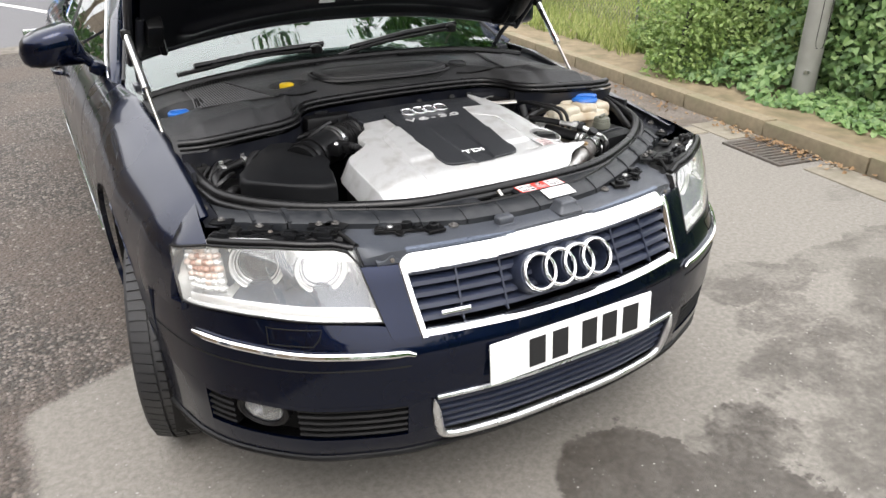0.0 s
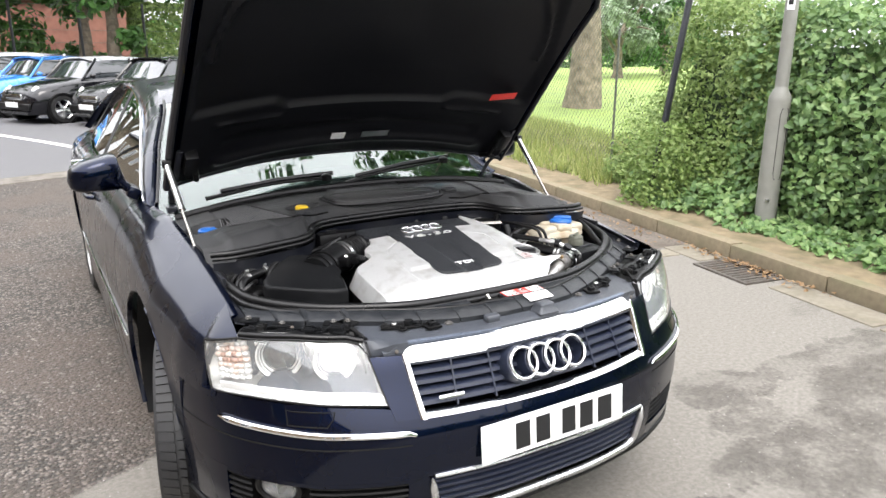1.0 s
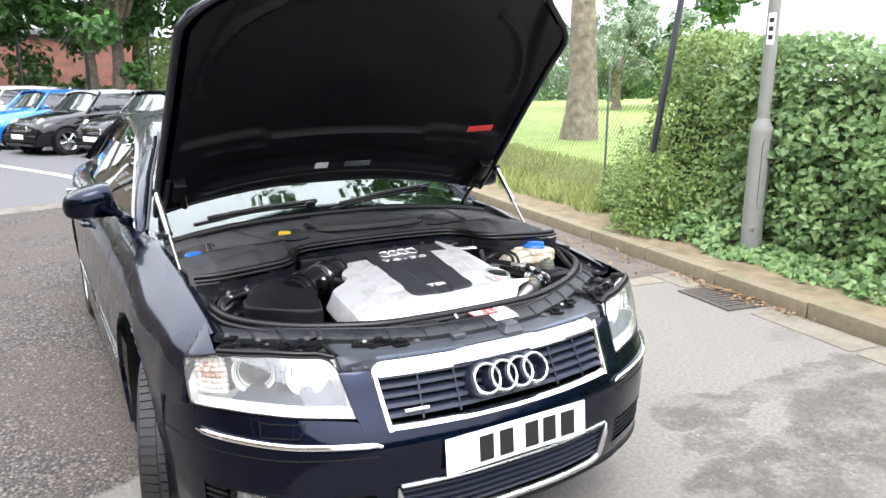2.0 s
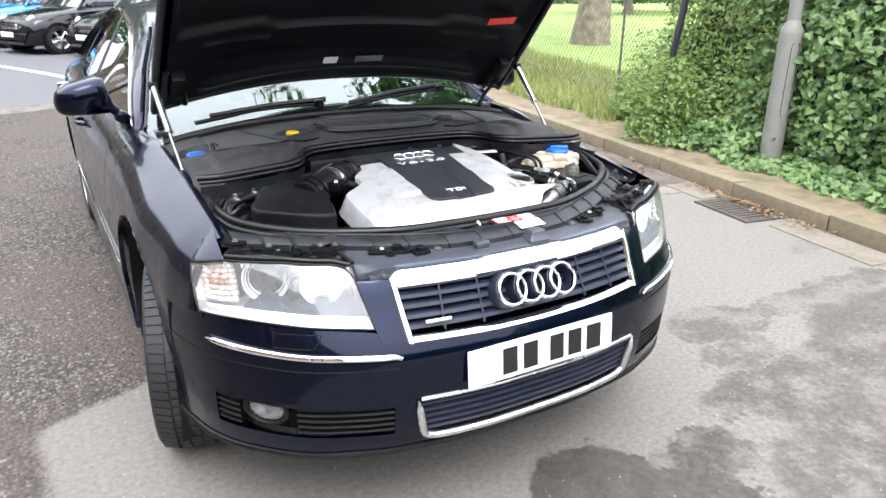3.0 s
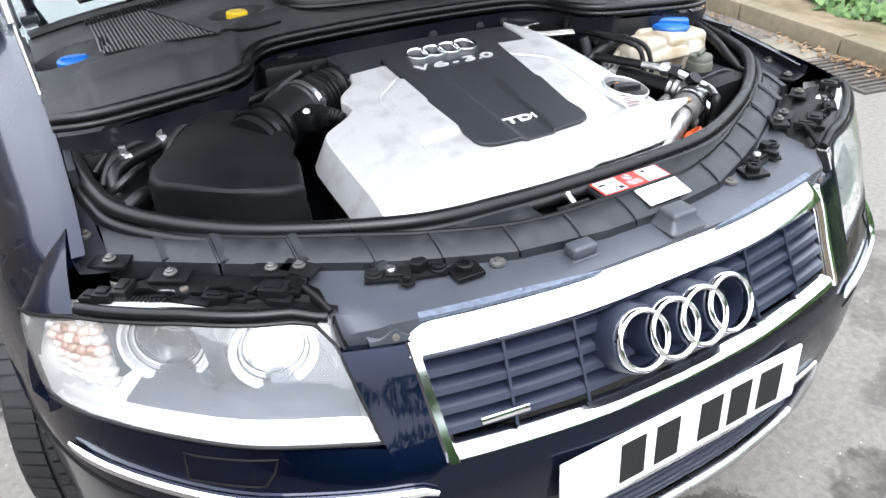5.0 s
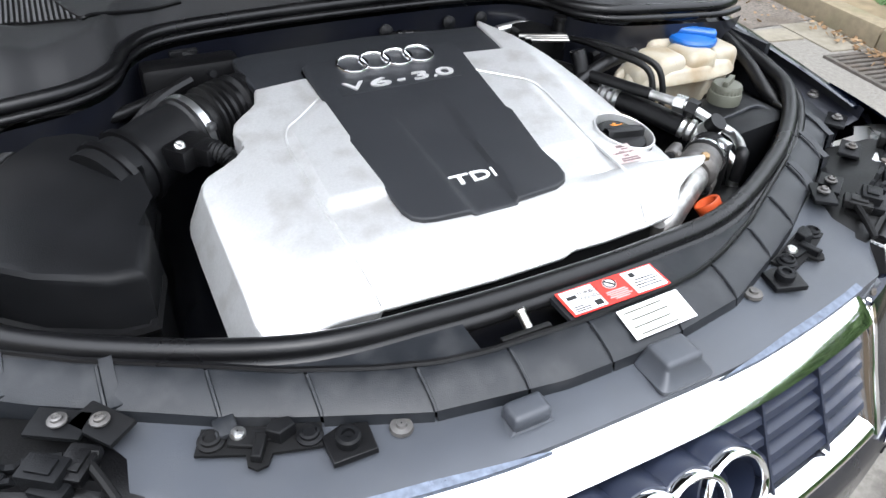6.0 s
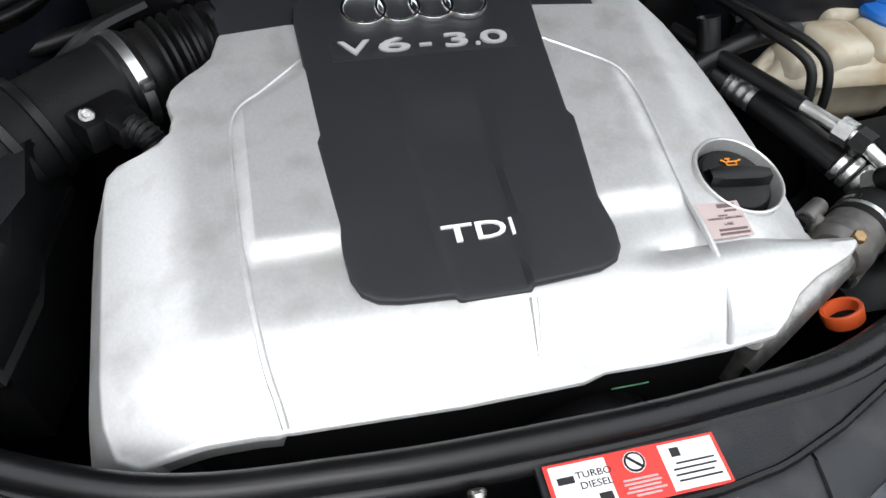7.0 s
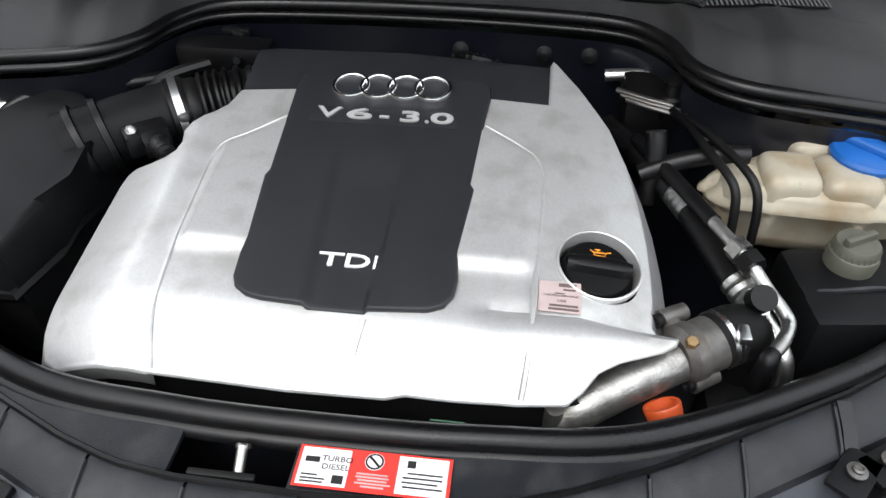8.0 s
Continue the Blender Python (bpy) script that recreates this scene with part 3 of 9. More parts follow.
bumper = part("bumper", bumper_skin(), NAVY, car, "dark navy painted front bumper")
bm = bmesh.new()
tube(bm, [nose(s, bumper_low(s) + 0.006, 0.001) for s in np.linspace(-S_END, S_END, 70)], 0.009, 8)
part("bumper_lip", bm, PLASTIC_D, bumper)
bm = bmesh.new()
thick(bm, [[nose(s, bumper_low(s) + dz, o) for s in np.linspace(-S_END, S_END, 50)] for dz, o in ((0.01, -0.012), (-0.022, -0.035), (-0.05, -0.14))], (0, 0.006, 0.003))
part("undertray", bm, PLASTIC_D, bumper)
for sg in (-1, 1):
    # painted upright between lamp and grille
    bm = bmesh.new()
    rows = []
    for i in range(9):
        z = 0.668 + (0.818 - 0.668) * i / 8
        x0, x1 = 0.412 + (z - 0.668) * 0.16, 0.498 + (z - 0.703) * 0.42
        rows.append([nose(sg * s_at(x), z, 0.0025) for x in np.linspace(x0, x1, 6)])
    thick(bm, rows, (0, 0.012, 0))
    part("bumper_upright", bm, NAVY, bumper)
    bm = bmesh.new()
    c = nose(sg * s_at(0.468), 0.822, -0.012)
    rows = []
    for dx in np.linspace(-0.026, 0.034, 9):
        arch = 0.014 * max(0.0, 1 - (dx / 0.014) ** 2)
        rows.append([c + Vector((sg * dx, -0.012 + 0.25 * dx, -0.012 + arch * 0.5)), c + Vector((sg * dx, -0.008 + 0.25 * dx, 0.002 + arch)), c + Vector((sg * dx, 0.035 + 0.25 * dx, 0.018 + arch * 0.4))])
    thick(bm, rows, (0, 0, -0.010))
    socket = part("upright_socket", bm, PANEL, bumper, "black plastic socket above the upright")
    bm = bmesh.new()
    lathe(bm, [(0.0055, 0), (0.0055, 0.003), (0.001, 0.004)], axis_to(c + Vector((0, -0.010, 0.004)), (0, -1, 0.6)), 12, close=True)
    part("screw", bm, IRON, socket)
    # dark bar for the crease's shade, the chrome strip above it, the washer flap
    bm = bmesh.new()
    a0, a1 = s_at(0.435), s_at_y(0.385)
    ss = np.linspace(a0, a1, 30)
    zs = lambda s: 0.637 + 0.016 * ((s - a0) / (a1 - a0)) ** 1.2 - 0.006 * max(0.0, 1 - (s - a0) / 0.012)
    tube(bm, [nose(sg * s, zs(s), 0.006) for s in ss], [0.0085 * min(1, 0.5 + 9 * min(k, 29 - k) / 29) for k in range(30)], 8)
    part("chrome_strip", bm, CHROME, bumper, "slim chrome bumper strip")
    bm = bmesh.new()
    w0, w1 = s_at(0.637), s_at(0.735)
    flap = [(w0 + k * (w1 - w0), 0.662) for k in np.linspace(0.12, 1, 8)] + [(w1 + 0.004, 0.682), (w1 + 0.008, 0.699)] + [(w1 + 0.008 - k * (w1 - w0 + 0.012), 0.697) for k in np.linspace(0.12, 1, 8)] + [(w0, 0.680)]
    tube(bm, [nose(sg * s, z, 0.0004) for s, z in flap], 0.0017, 6, closed=True)
    part("washer_flap_gap", bm, DARK, bumper)
    bm = bmesh.new()
    tube(bm, [nose(sg * s, 0.604 - 0.002 * math.sin(s), 0.0005) for s in np.linspace(a0 + 0.01, S_END - 0.02, 30)], 0.0022, 6)
    part("bumper_crease_shade", bm, DARK, bumper)
    # air inlet with slats and fog lamp; the near-black backing has its shade painted in
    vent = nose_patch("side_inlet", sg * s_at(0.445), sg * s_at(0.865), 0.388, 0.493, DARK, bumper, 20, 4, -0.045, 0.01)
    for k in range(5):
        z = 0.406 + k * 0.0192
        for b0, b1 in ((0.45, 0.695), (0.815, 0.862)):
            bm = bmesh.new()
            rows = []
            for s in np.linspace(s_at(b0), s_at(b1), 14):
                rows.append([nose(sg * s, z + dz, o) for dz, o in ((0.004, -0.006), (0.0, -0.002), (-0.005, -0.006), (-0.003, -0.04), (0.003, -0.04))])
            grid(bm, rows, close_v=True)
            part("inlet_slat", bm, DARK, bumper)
    fog = nose(sg * s_at(0.762), 0.467, -0.004)
    q = nose(sg * s_at(0.762), 0.467, 0.1) - nose(sg * s_at(0.762), 0.467, 0.0)
    tv = (nose(sg * s_at(0.778), 0.448, 0.0) - nose(sg * s_at(0.752), 0.448, 0.0)).normalized()
    wide = Matrix.Translation(fog) @ Matrix([[(1.0 if i == j else 0.0) + 0.50 * tv[i] * tv[j] for j in range(3)] for i in range(3)]).to_4x4() @ Matrix.Translation(-fog)
    fm = axis_to(fog, q)
    bm = bmesh.new()
    lathe(bm, [(0.047, -0.03), (0.047, -0.002), (0.042, 0.001), (0.0365, -0.003), (0.0355, -0.02), (0.0355, -0.03)], fm, 28, close=True)
    bm.transform(wide)
    lamp = part("fog_lamp", bm, PLASTIC_D, bumper, "round fog lamp")
    bm = bmesh.new()
    lathe(bm, [(0.003, -0.034), (0.016, -0.033), (0.028, -0.022), (0.0350, -0.006)], fm, 28, close=True)
    bm.transform(wide)
    part("reflector", bm, LAMP_DARK, lamp)
    bm = bmesh.new()
    lathe(bm, [(0.0350, -0.006), (0.026, 0.000), (0.012, 0.003), (0.0002, 0.0035)], fm, 28, close=True)
    lathe(bm, [(0.0350, -0.008), (0.026, -0.002), (0.012, 0.001), (0.0002, 0.0015)], fm, 28, close=True)
    bm.transform(wide)
    ob = part("lens", bm, LENS, lamp)
    ob.visible_shadow = False

# lower grille; the shade behind the slats is the backing's near-black colour
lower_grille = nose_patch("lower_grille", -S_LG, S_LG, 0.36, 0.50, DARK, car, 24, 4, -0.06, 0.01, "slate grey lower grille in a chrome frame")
bm = bmesh.new()
u_line = spline([nose(sg * s_at(x), z, 0.005) for sg, x, z in ((-1, 0.393, 0.496), (-1, 0.386, 0.45), (-1, 0.378, 0.400), (-1, 0.368, 0.377), (-1, 0.340, 0.3665))] + [nose(s, 0.3635, 0.005) for s in np.linspace(-0.30, 0.30, 12)] + [nose(sg * s_at(x), z, 0.005) for sg, x, z in ((1, 0.340, 0.3665), (1, 0.368, 0.377), (1, 0.378, 0.400), (1, 0.386, 0.45), (1, 0.393, 0.496))], 4)
tube(bm, u_line, [0.0118 * min(1.0, 0.15 + 0.28 * min(i, len(u_line) - 1 - i)) for i in range(len(u_line))], 10)
part("chrome_frame", bm, MATT_CHROME, lower_grille, "chrome U-shaped trim")
bm = bmesh.new()
tube(bm, [nose(s, 0.499, 0.003) for s in np.linspace(-S_LG, S_LG, 25)], 0.006, 8)
part("top_edge", bm, MATT_CHROME, lower_grille)


def slat(z, x_half, parent, front=0.004):
    bm = bmesh.new()
    rows = []
    for s in np.linspace(-s_at(x_half), s_at(x_half), 29):
        rows.append([nose(s, z + dz, o + front) for dz, o in ((0.0070, -0.022), (0.0060, -0.004), (0.0045, -0.0005), (-0.0045, -0.0008), (-0.0056, -0.003), (-0.0060, -0.022), (-0.003, -0.055), (0.003, -0.055))])
    vs = grid(bm, rows, close_v=True)
    bm.faces.new(vs[0])
    bm.faces.new(list(reversed(vs[-1])))
    return part("slat", bm, SLATE, parent)


for k in range(5):
    slat(0.389 + 0.0215 * k, 0.372 + 0.004 * k, lower_grille, -0.004)
for x in np.arange(-0.33, 0.34, 0.11):
    bm = bmesh.new()
    a, c = nose(math.copysign(s_at(abs(x)), x), 0.37, -0.02), nose(math.copysign(s_at(abs(x)), x), 0.495, -0.02)
    tube(bm, [a, c], 0.004, 6)
    part("rib", bm, PLASTIC_D, lower_grille)

# registration plate: its characters are drawn as plain bars
bm = bmesh.new()
pm = Matrix.Translation((0, 0.003, 0.5685)) @ Matrix.Rotation(radians(-5), 4, "X")
box(bm, (0, 0, 0), (0.52, 0.006, 0.111), None, 0.0025)
bm.transform(pm)
plate = part("number_plate", bm, WHITE, car, "white plate with dark bars")
for x, w in ((-0.122, 0.05), (-0.05, 0.05), (0.045, 0.05), (0.113, 0.05), (0.186, 0.055)):
    bm = bmesh.new()
    box(bm, (x, -0.0036, -0.002), (w, 0.0012, 0.079), None, 0.0)
    bm.transform(pm)
    part("bar", bm, INK, plate)

# radiator grille; backing sheet coloured near-black for the shade behind the slats
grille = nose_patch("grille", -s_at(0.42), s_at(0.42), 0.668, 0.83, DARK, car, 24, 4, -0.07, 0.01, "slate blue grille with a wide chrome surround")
for k in range(5):
    z = 0.6965 + 0.0245 * k
    slat(z, 0.410 + (z - 0.675) * 0.15, grille, -0.006)
for x in (-0.305, -0.185, 0.185, 0.305):
    bm = bmesh.new()
    sx = math.copysign(s_at(abs(x)), x)
    rows = [[nose(sx + d, z, o) for d, o in ((-0.0022, -0.004), (0.0022, -0.004), (0.0022, -0.05), (-0.0022, -0.05))] for z in (0.682, 0.72, 0.76, 0.802)]
    grid(bm, rows, close_v=True)
    part("rib", bm, SLATE, grille)


def edge_x(z):
    return 0.411 + (z - 0.675) * 0.22


bm = bmesh.new()
rows = []
for dz, o in ((-0.0125, -0.012), (-0.012, 0.004), (-0.004, 0.012), (0.012, 0.010), (0.026, 0.0015), (0.033, -0.012), (0.036, -0.035), (0.030, -0.036)):
    row = []
    for s in np.linspace(-s_at(edge_x(0.815) + 0.007), s_at(edge_x(0.815) + 0.007), 65):
        end = max(0.0, 1 - (s_at(edge_x(0.815) + 0.007) - abs(s)) / 0.045)
        row.append(nose(s, 0.8115 + dz - 0.020 * end**2.2 * (1 if dz > 0 else 0.3), o - 0.010 * end**2.5))
    rows.append(row)
grid(bm, rows)
part("chrome_top_bar", bm, CHROME, grille, "wide polished chrome top bar")
bm = bmesh.new()
rows = []
for dz, o in ((0.006, -0.02), (0.006, 0.002), (0.002, 0.006), (-0.005, 0.006), (-0.008, 0.0), (-0.008, -0.02)):
    rows.append([nose(s, 0.672 + dz - 0.006 * (1 - min(1, abs(s) / 0.4)) , o) for s in np.linspace(-s_at(edge_x(0.672) + 0.003), s_at(edge_x(0.672) + 0.003), 49)])
grid(bm, rows, close_u=True)
part("chrome_bottom_bar", bm, CHROME, grille)
for sg in (-1, 1):
    bm = bmesh.new()
    rows = []
    for dx, o in ((-0.012, -0.02), (-0.012, 0.003), (-0.008, 0.009), (0.004, 0.008), (0.0085, 0.002), (0.0085, -0.02)):
        rows.append([nose(sg * s_at(edge_x(z) + dx), z, o) for z in np.linspace(0.666, 0.822, 14)])
    grid(bm, rows, close_u=True)
    part("chrome_side_bar", bm, CHROME, grille)
# badge of four rings on its mount
badge_d = (nose(0, 0.77, 0) - nose(0, 0.71, 0)).normalized()
badge_n = Vector((0, -badge_d.z, badge_d.y))
bc = Vector((0, 0.034, 0.7645))
for k, x in enumerate((-0.0965, -0.0375, 0.0215, 0.0805)):
    m = axis_to(Vector((x, bc.y, bc.z)) , (x * 0.25, badge_n.y, badge_n.z))
    m.translation = Vector((x, bc.y + abs(x) * 0.05, bc.z))
    bm = bmesh.new()
    lathe(bm, [(0.0575, -0.085), (0.0555, -0.045), (0.0530, -0.016), (0.0505, -0.008), (0.0400, -0.008), (0.0385, -0.012), (0.0385, -0.085)], m, 36, close=True)
    part("ring_mount", bm, SLATE, grille)
    bm = bmesh.new()
    lathe(bm, [(0.0386, -0.010), (0.0388, -0.002), (0.0398, 0.0018), (0.0416, 0.0040), (0.0436, 0.0047), (0.0456, 0.0040), (0.0474, 0.0018), (0.0484, -0.002), (0.0486, -0.010)], m, 48, close=True)
    part("ring", bm, CHROME, grille, "chrome ring")
bm = bmesh.new()
bp0 = nose(-s_at(0.325), 0.712, 0.012)
box(bm, (0, 0, 0), (0.075, 0.004, 0.011), None, 0.002)
bm.transform(Matrix.Translation(bp0) @ Matrix.Rotation(radians(-8), 4, "Z") @ Matrix.Rotation(radians(-24), 4, "X"))
part("small_badge", bm, CHROME, grille)

# headlamps


def lamp_pt(sg, u, v, out=0.0):
    """u: 0 at the grille to 1 at the wing; v: 0 bottom to 1 top."""
    zb = float(np.interp(u, [0, 0.25, 0.5, 0.75, 1], [0.703, 0.712, 0.719, 0.722, 0.716]))
    zt = float(np.interp(u, [0, 0.08, 0.4, 0.75, 1], [0.848, 0.860, 0.871, 0.869, 0.846]))
    z = zb + (zt - zb) * v
    a0, a1 = s_at(0.500 + (z - 0.703) * 0.42), s_at_y(0.457 - (0.835 - z) * 0.30)
    return nose(sg * (a0 + (a1 - a0) * u), z, out)


for sg in (-1, 1):
    bm = bmesh.new()
    rows = [[lamp_pt(sg, u, v, -0.125) for u in np.linspace(0, 1, 25)] for v in np.linspace(0, 0.84, 8)]
    thick(bm, rows, (0, 0.01, 0))
    lamp = part("headlamp", bm, REFLECT, car, "clear-lensed headlamp with two round lamps inside")
    bm = bmesh.new()
    for v, deep in ((0.0, -0.13), (1.0, -0.042)):
        grid(bm, [[lamp_pt(sg, u, v, o) for u in np.linspace(0, 1, 25)] for o in (deep, -0.003)])
    for u in (0.0, 1.0):
        grid(bm, [[lamp_pt(sg, u, v, o if v < 0.8 else o * 0.5) for v in np.linspace(0, 0.98, 9)] for o in (-0.125, -0.003)])
    part("housing_rim", bm, REFLECT, lamp)
    bm = bmesh.new()
    nu, nv = 40, 14
    for o in (0.0, -0.003):
        grid(bm, [[lamp_pt(sg, u, v, o + 0.006 * math.sin(math.pi * v) ** 0.5 if 0 < v < 1 else o) for u in np.linspace(0, 1, nu)] for v in np.linspace(0, 1, nv)])
    ob = part("lens", bm, LENS, lamp)
    ob.visible_shadow = False
    # lower tray
    bm = bmesh.new()
    rows = [[lamp_pt(sg, u, v, o) for u in np.linspace(0.03, 0.70, 40)] for v, o in ((0.17, -0.012), (0.19, -0.016), (0.25, -0.05), (0.33, -0.085), (0.36, -0.12))]
    grid(bm, rows)
    part("lower_tray", bm, LAMP_TRAY, lamp)
    bm = bmesh.new()
    rows = [[lamp_pt(sg, u, v, o) for u in np.linspace(0.0, 0.95, 30)] for v, o in ((0.0, -0.012), (0.05, -0.008), (0.15, -0.009), (0.17, -0.012))]
    grid(bm, rows)
    part("lower_strip", bm, REFLECT, lamp)
    for u, rad in ((0.225, 0.060), (0.585, 0.064)):
        c = lamp_pt(sg, u, 0.60, -0.058 if u > 0.4 else -0.055)
        q = Vector((sg * (0.50 if u > 0.4 else 0.22), -1, 0.12))
        m = axis_to(c, q)
        bm = bmesh.new()
        lathe(bm, [(rad * 0.62, -0.028), (rad * 0.72, -0.01), (rad * 0.78, -0.008), (rad * 0.82, 0.0), (rad * 0.86, -0.001), (rad * 0.92, 0.008), (rad, 0.01), (rad * 1.03, 0.004), (rad * 1.03, -0.028)], m, 36, close=True)
        ring = part("lamp_ring", bm, REFLECT, lamp, "bright stepped ring")
        bm = bmesh.new()
        lathe(bm, [(rad * 0.70, -0.02), (rad * 0.68, -0.008), (rad * 0.5, 0.004), (rad * 0.25, 0.010), (0.0004, 0.012)], m, 28, close=True)
        part("projector" if u > 0.4 else "bulb_glass", bm, BULB, ring)
        bm = bmesh.new()
        lathe(bm, [(rad * 0.72, -0.012), (rad * 0.45, -0.028), (0.0004, -0.030)], m, 28, close=True)
        part("bowl", bm, LAMP_DARK if u > 0.4 else REFLECT, ring)
        for f, dz in ((0.80, 0.0012), (1.035, 0.006), (0.70, -0.007)):
            bm = bmesh.new()
            tube(bm, [m @ Vector((rad * f * math.cos(a), rad * f * math.sin(a), dz)) for a in np.linspace(0, 2 * math.pi, 36, endpoint=False)], 0.0013, 5, closed=True)
            part("ring_gap", bm, LAMP_DARK, ring)
    # faceted turn lamp at the wing
    bm = bmesh.new()
    thick(bm, [[lamp_pt(sg, u, v, -0.029) for u in np.linspace(0.752, 0.985, 10)] for v in np.linspace(0.18, 0.95, 7)], (0, 0.003, 0))
    part("turn_reflector", bm, REFLECT, lamp)
    rng = random.Random(12)
    for i in range(6):
        for j in range(7):
            bm = bmesh.new()
            u, v = 0.770 + 0.038 * i + rng.uniform(-0.006, 0.006), 0.24 + 0.104 * j + rng.uniform(-0.012, 0.012)
            c = lamp_pt(sg, u, v, -0.030)
            bmesh.ops.create_icosphere(bm, subdivisions=2, radius=0.0112, matrix=Matrix.Translation(c) @ Matrix.Diagonal((rng.uniform(0.9, 1.3), 1.0, rng.uniform(0.6, 0.95), 1)))
            near = math.hypot((i - 2.6) / 2.3, (j - 3.4) / 2.6)
            part("facet", bm, AMBER if near + rng.uniform(-0.35, 0.35) < 0.55 else PINK if near + rng.uniform(-0.4, 0.4) < 1.05 else REFLECT, lamp)
    bm = bmesh.new()
    thick(bm, [[lamp_pt(sg, u, 1.0, o) + Vector((0, 0, 0.004)) for u in np.linspace(0.0, 0.735, 20)] for o in (-0.004, -0.026)], (0, 0, 0.003))
    part("lamp_top", bm, PLASTIC_D, lamp)
    bm = bmesh.new()
    lid = [[lamp_pt(sg, u, 1.0, o) + Vector((0, 0, dz)) for u in np.linspace(-0.03, 0.74, 24)] for o, dz in ((-0.024, 0.001), (-0.078, -0.002), (-0.14, -0.024), (-0.146, -0.06), (-0.146, -0.17))]
    thick(bm, lid, (0, 0.003, 0.002))
    part("rear_shell", bm, PLASTIC_D, lamp)
    bm = bmesh.new()
    thick(bm, [[lamp_pt(sg, -0.012, v, o) for v in np.linspace(0, 1.0, 9)] for o in (-0.002, -0.14)], (-0.003 * sg, 0, 0))
    part("side_shell", bm, PLASTIC_D, lamp)
    # black gasket round the lamp
    bm = bmesh.new()
    loop = [lamp_pt(sg, u, 0, 0.001) for u in np.linspace(0, 1, 20)] + [lamp_pt(sg, 1, v, 0.001) for v in np.linspace(0.15, 1, 6)] + [lamp_pt(sg, u, 1, 0.001) for u in np.linspace(0.97, 0.03, 20)] + [lamp_pt(sg, 0, v, 0.001) for v in np.linspace(0.85, 0.15, 6)]
    tube(bm, loop, 0.003, 6, closed=True)
    part("gasket", bm, PLASTIC_D, lamp)
    for u0, v0, v1, w in ((0.425, 0.30, 0.86, 0.030), (0.395, 0.36, 0.62, 0.02), (0.745, 0.24, 0.92, 0.008), (0.06, 0.40, 0.90, 0.012)):
        bm = bmesh.new()
        thick(bm, [[lamp_pt(sg, u0 + w * k + 0.01 * math.sin(v * 9), v, -0.035 - 0.05 * abs(k - 0.5)) for k in (0, 0.5, 1)] for v in np.linspace(v0, v1, 6)], (0, 0.004, 0))
        part("lamp_divider", bm, LAMP_TRAY, lamp)

# ---- sides ----
SECT = [
    (0.41, [(0.862, 0.36), (0.875, 0.46), (0.878, 0.56), (0.876, 0.66), (0.868, 0.75), (0.850, 0.806), (0.817, 0.846), (0.780, 0.874)]),
    (0.45, [(0.880, 0.36), (0.893, 0.46), (0.896, 0.56), (0.894, 0.66), (0.886, 0.75), (0.866, 0.812), (0.828, 0.856), (0.785, 0.887)]),
    (0.60, [(0.900, 0.28), (0.918, 0.42), (0.927, 0.55), (0.928, 0.66), (0.920, 0.755), (0.896, 0.832), (0.842, 0.883), (0.779, 0.916)]),
    (0.93, [(0.920, 0.24), (0.935, 0.40), (0.944, 0.55), (0.945, 0.68), (0.937, 0.785), (0.910, 0.865), (0.850, 0.926), (0.777, 0.962)]),
    (1.30, [(0.925, 0.22), (0.940, 0.40), (0.947, 0.55), (0.947, 0.70), (0.938, 0.815), (0.908, 0.910), (0.860, 0.980), (0.803, 1.015)]),
    (1.75, [(0.925, 0.22), (0.940, 0.40), (0.947, 0.55), (0.947, 0.70), (0.938, 0.835), (0.910, 0.930), (0.875, 0.990), (0.845, 1.015)]),
    (2.60, [(0.925, 0.22), (0.940, 0.40), (0.948, 0.55), (0.948, 0.70), (0.938, 0.845), (0.912, 0.940), (0.880, 0.995), (0.855, 1.015)]),
    (3.40, [(0.925, 0.22), (0.940, 0.40), (0.948, 0.55), (0.948, 0.70), (0.938, 0.850), (0.912, 0.950), (0.878, 1.005), (0.850, 1.025)]),
    (4.10, [(0.920, 0.24), (0.938, 0.40), (0.945, 0.55), (0.945, 0.70), (0.932, 0.860), (0.895, 0.965), (0.845, 1.020), (0.80, 1.040)]),
    (4.60, [(0.860, 0.26), (0.900, 0.42), (0.912, 0.55), (0.912, 0.70), (0.900, 0.860), (0.860, 0.965), (0.790, 1.020), (0.72, 1.040)]),
    (4.95, [(0.700, 0.30), (0.760, 0.42), (0.780, 0.55), (0.785, 0.70), (0.775, 0.860), (0.740, 0.945), (0.680, 0.990), (0.62, 1.000)]),
]


def side(sg, y, w):
    """A point of the side's skin: w from 0 at the sill to 1 at the top edge."""
    ys = [k for k, _ in SECT]
    ctl = []
    for i in range(8):
        ctl.append((np.interp(y, ys, [p[i][0] for _, p in SECT]), np.interp(y, ys, [p[i][1] for _, p in SECT])))
    f = w * 7
    i = min(int(f), 6)
    t = f - i
    P = [np.array(ctl[min(max(i + k, 0), 7)]) for k in (-1, 0, 1, 2)]
    q = 0.5 * ((2 * P[1]) + (P[2] - P[0]) * t + (2 * P[0] - 5 * P[1] + 4 * P[2] - P[3]) * t * t + (3 * P[1] - P[0] - 3 * P[2] + P[3]) * t**3)
    flare = 0.013 * smooth01((y - 0.62) / 0.40) * smooth01((1 - w) / 0.4)
    return Vector((sg * (q[0] + flare), y, q[1]))


WHEELS = ((0.950, 0.345), (3.872, 0.345))
ARCHES = ((1.065, 0.360, 0.445), (3.872, 0.345, 0.378))


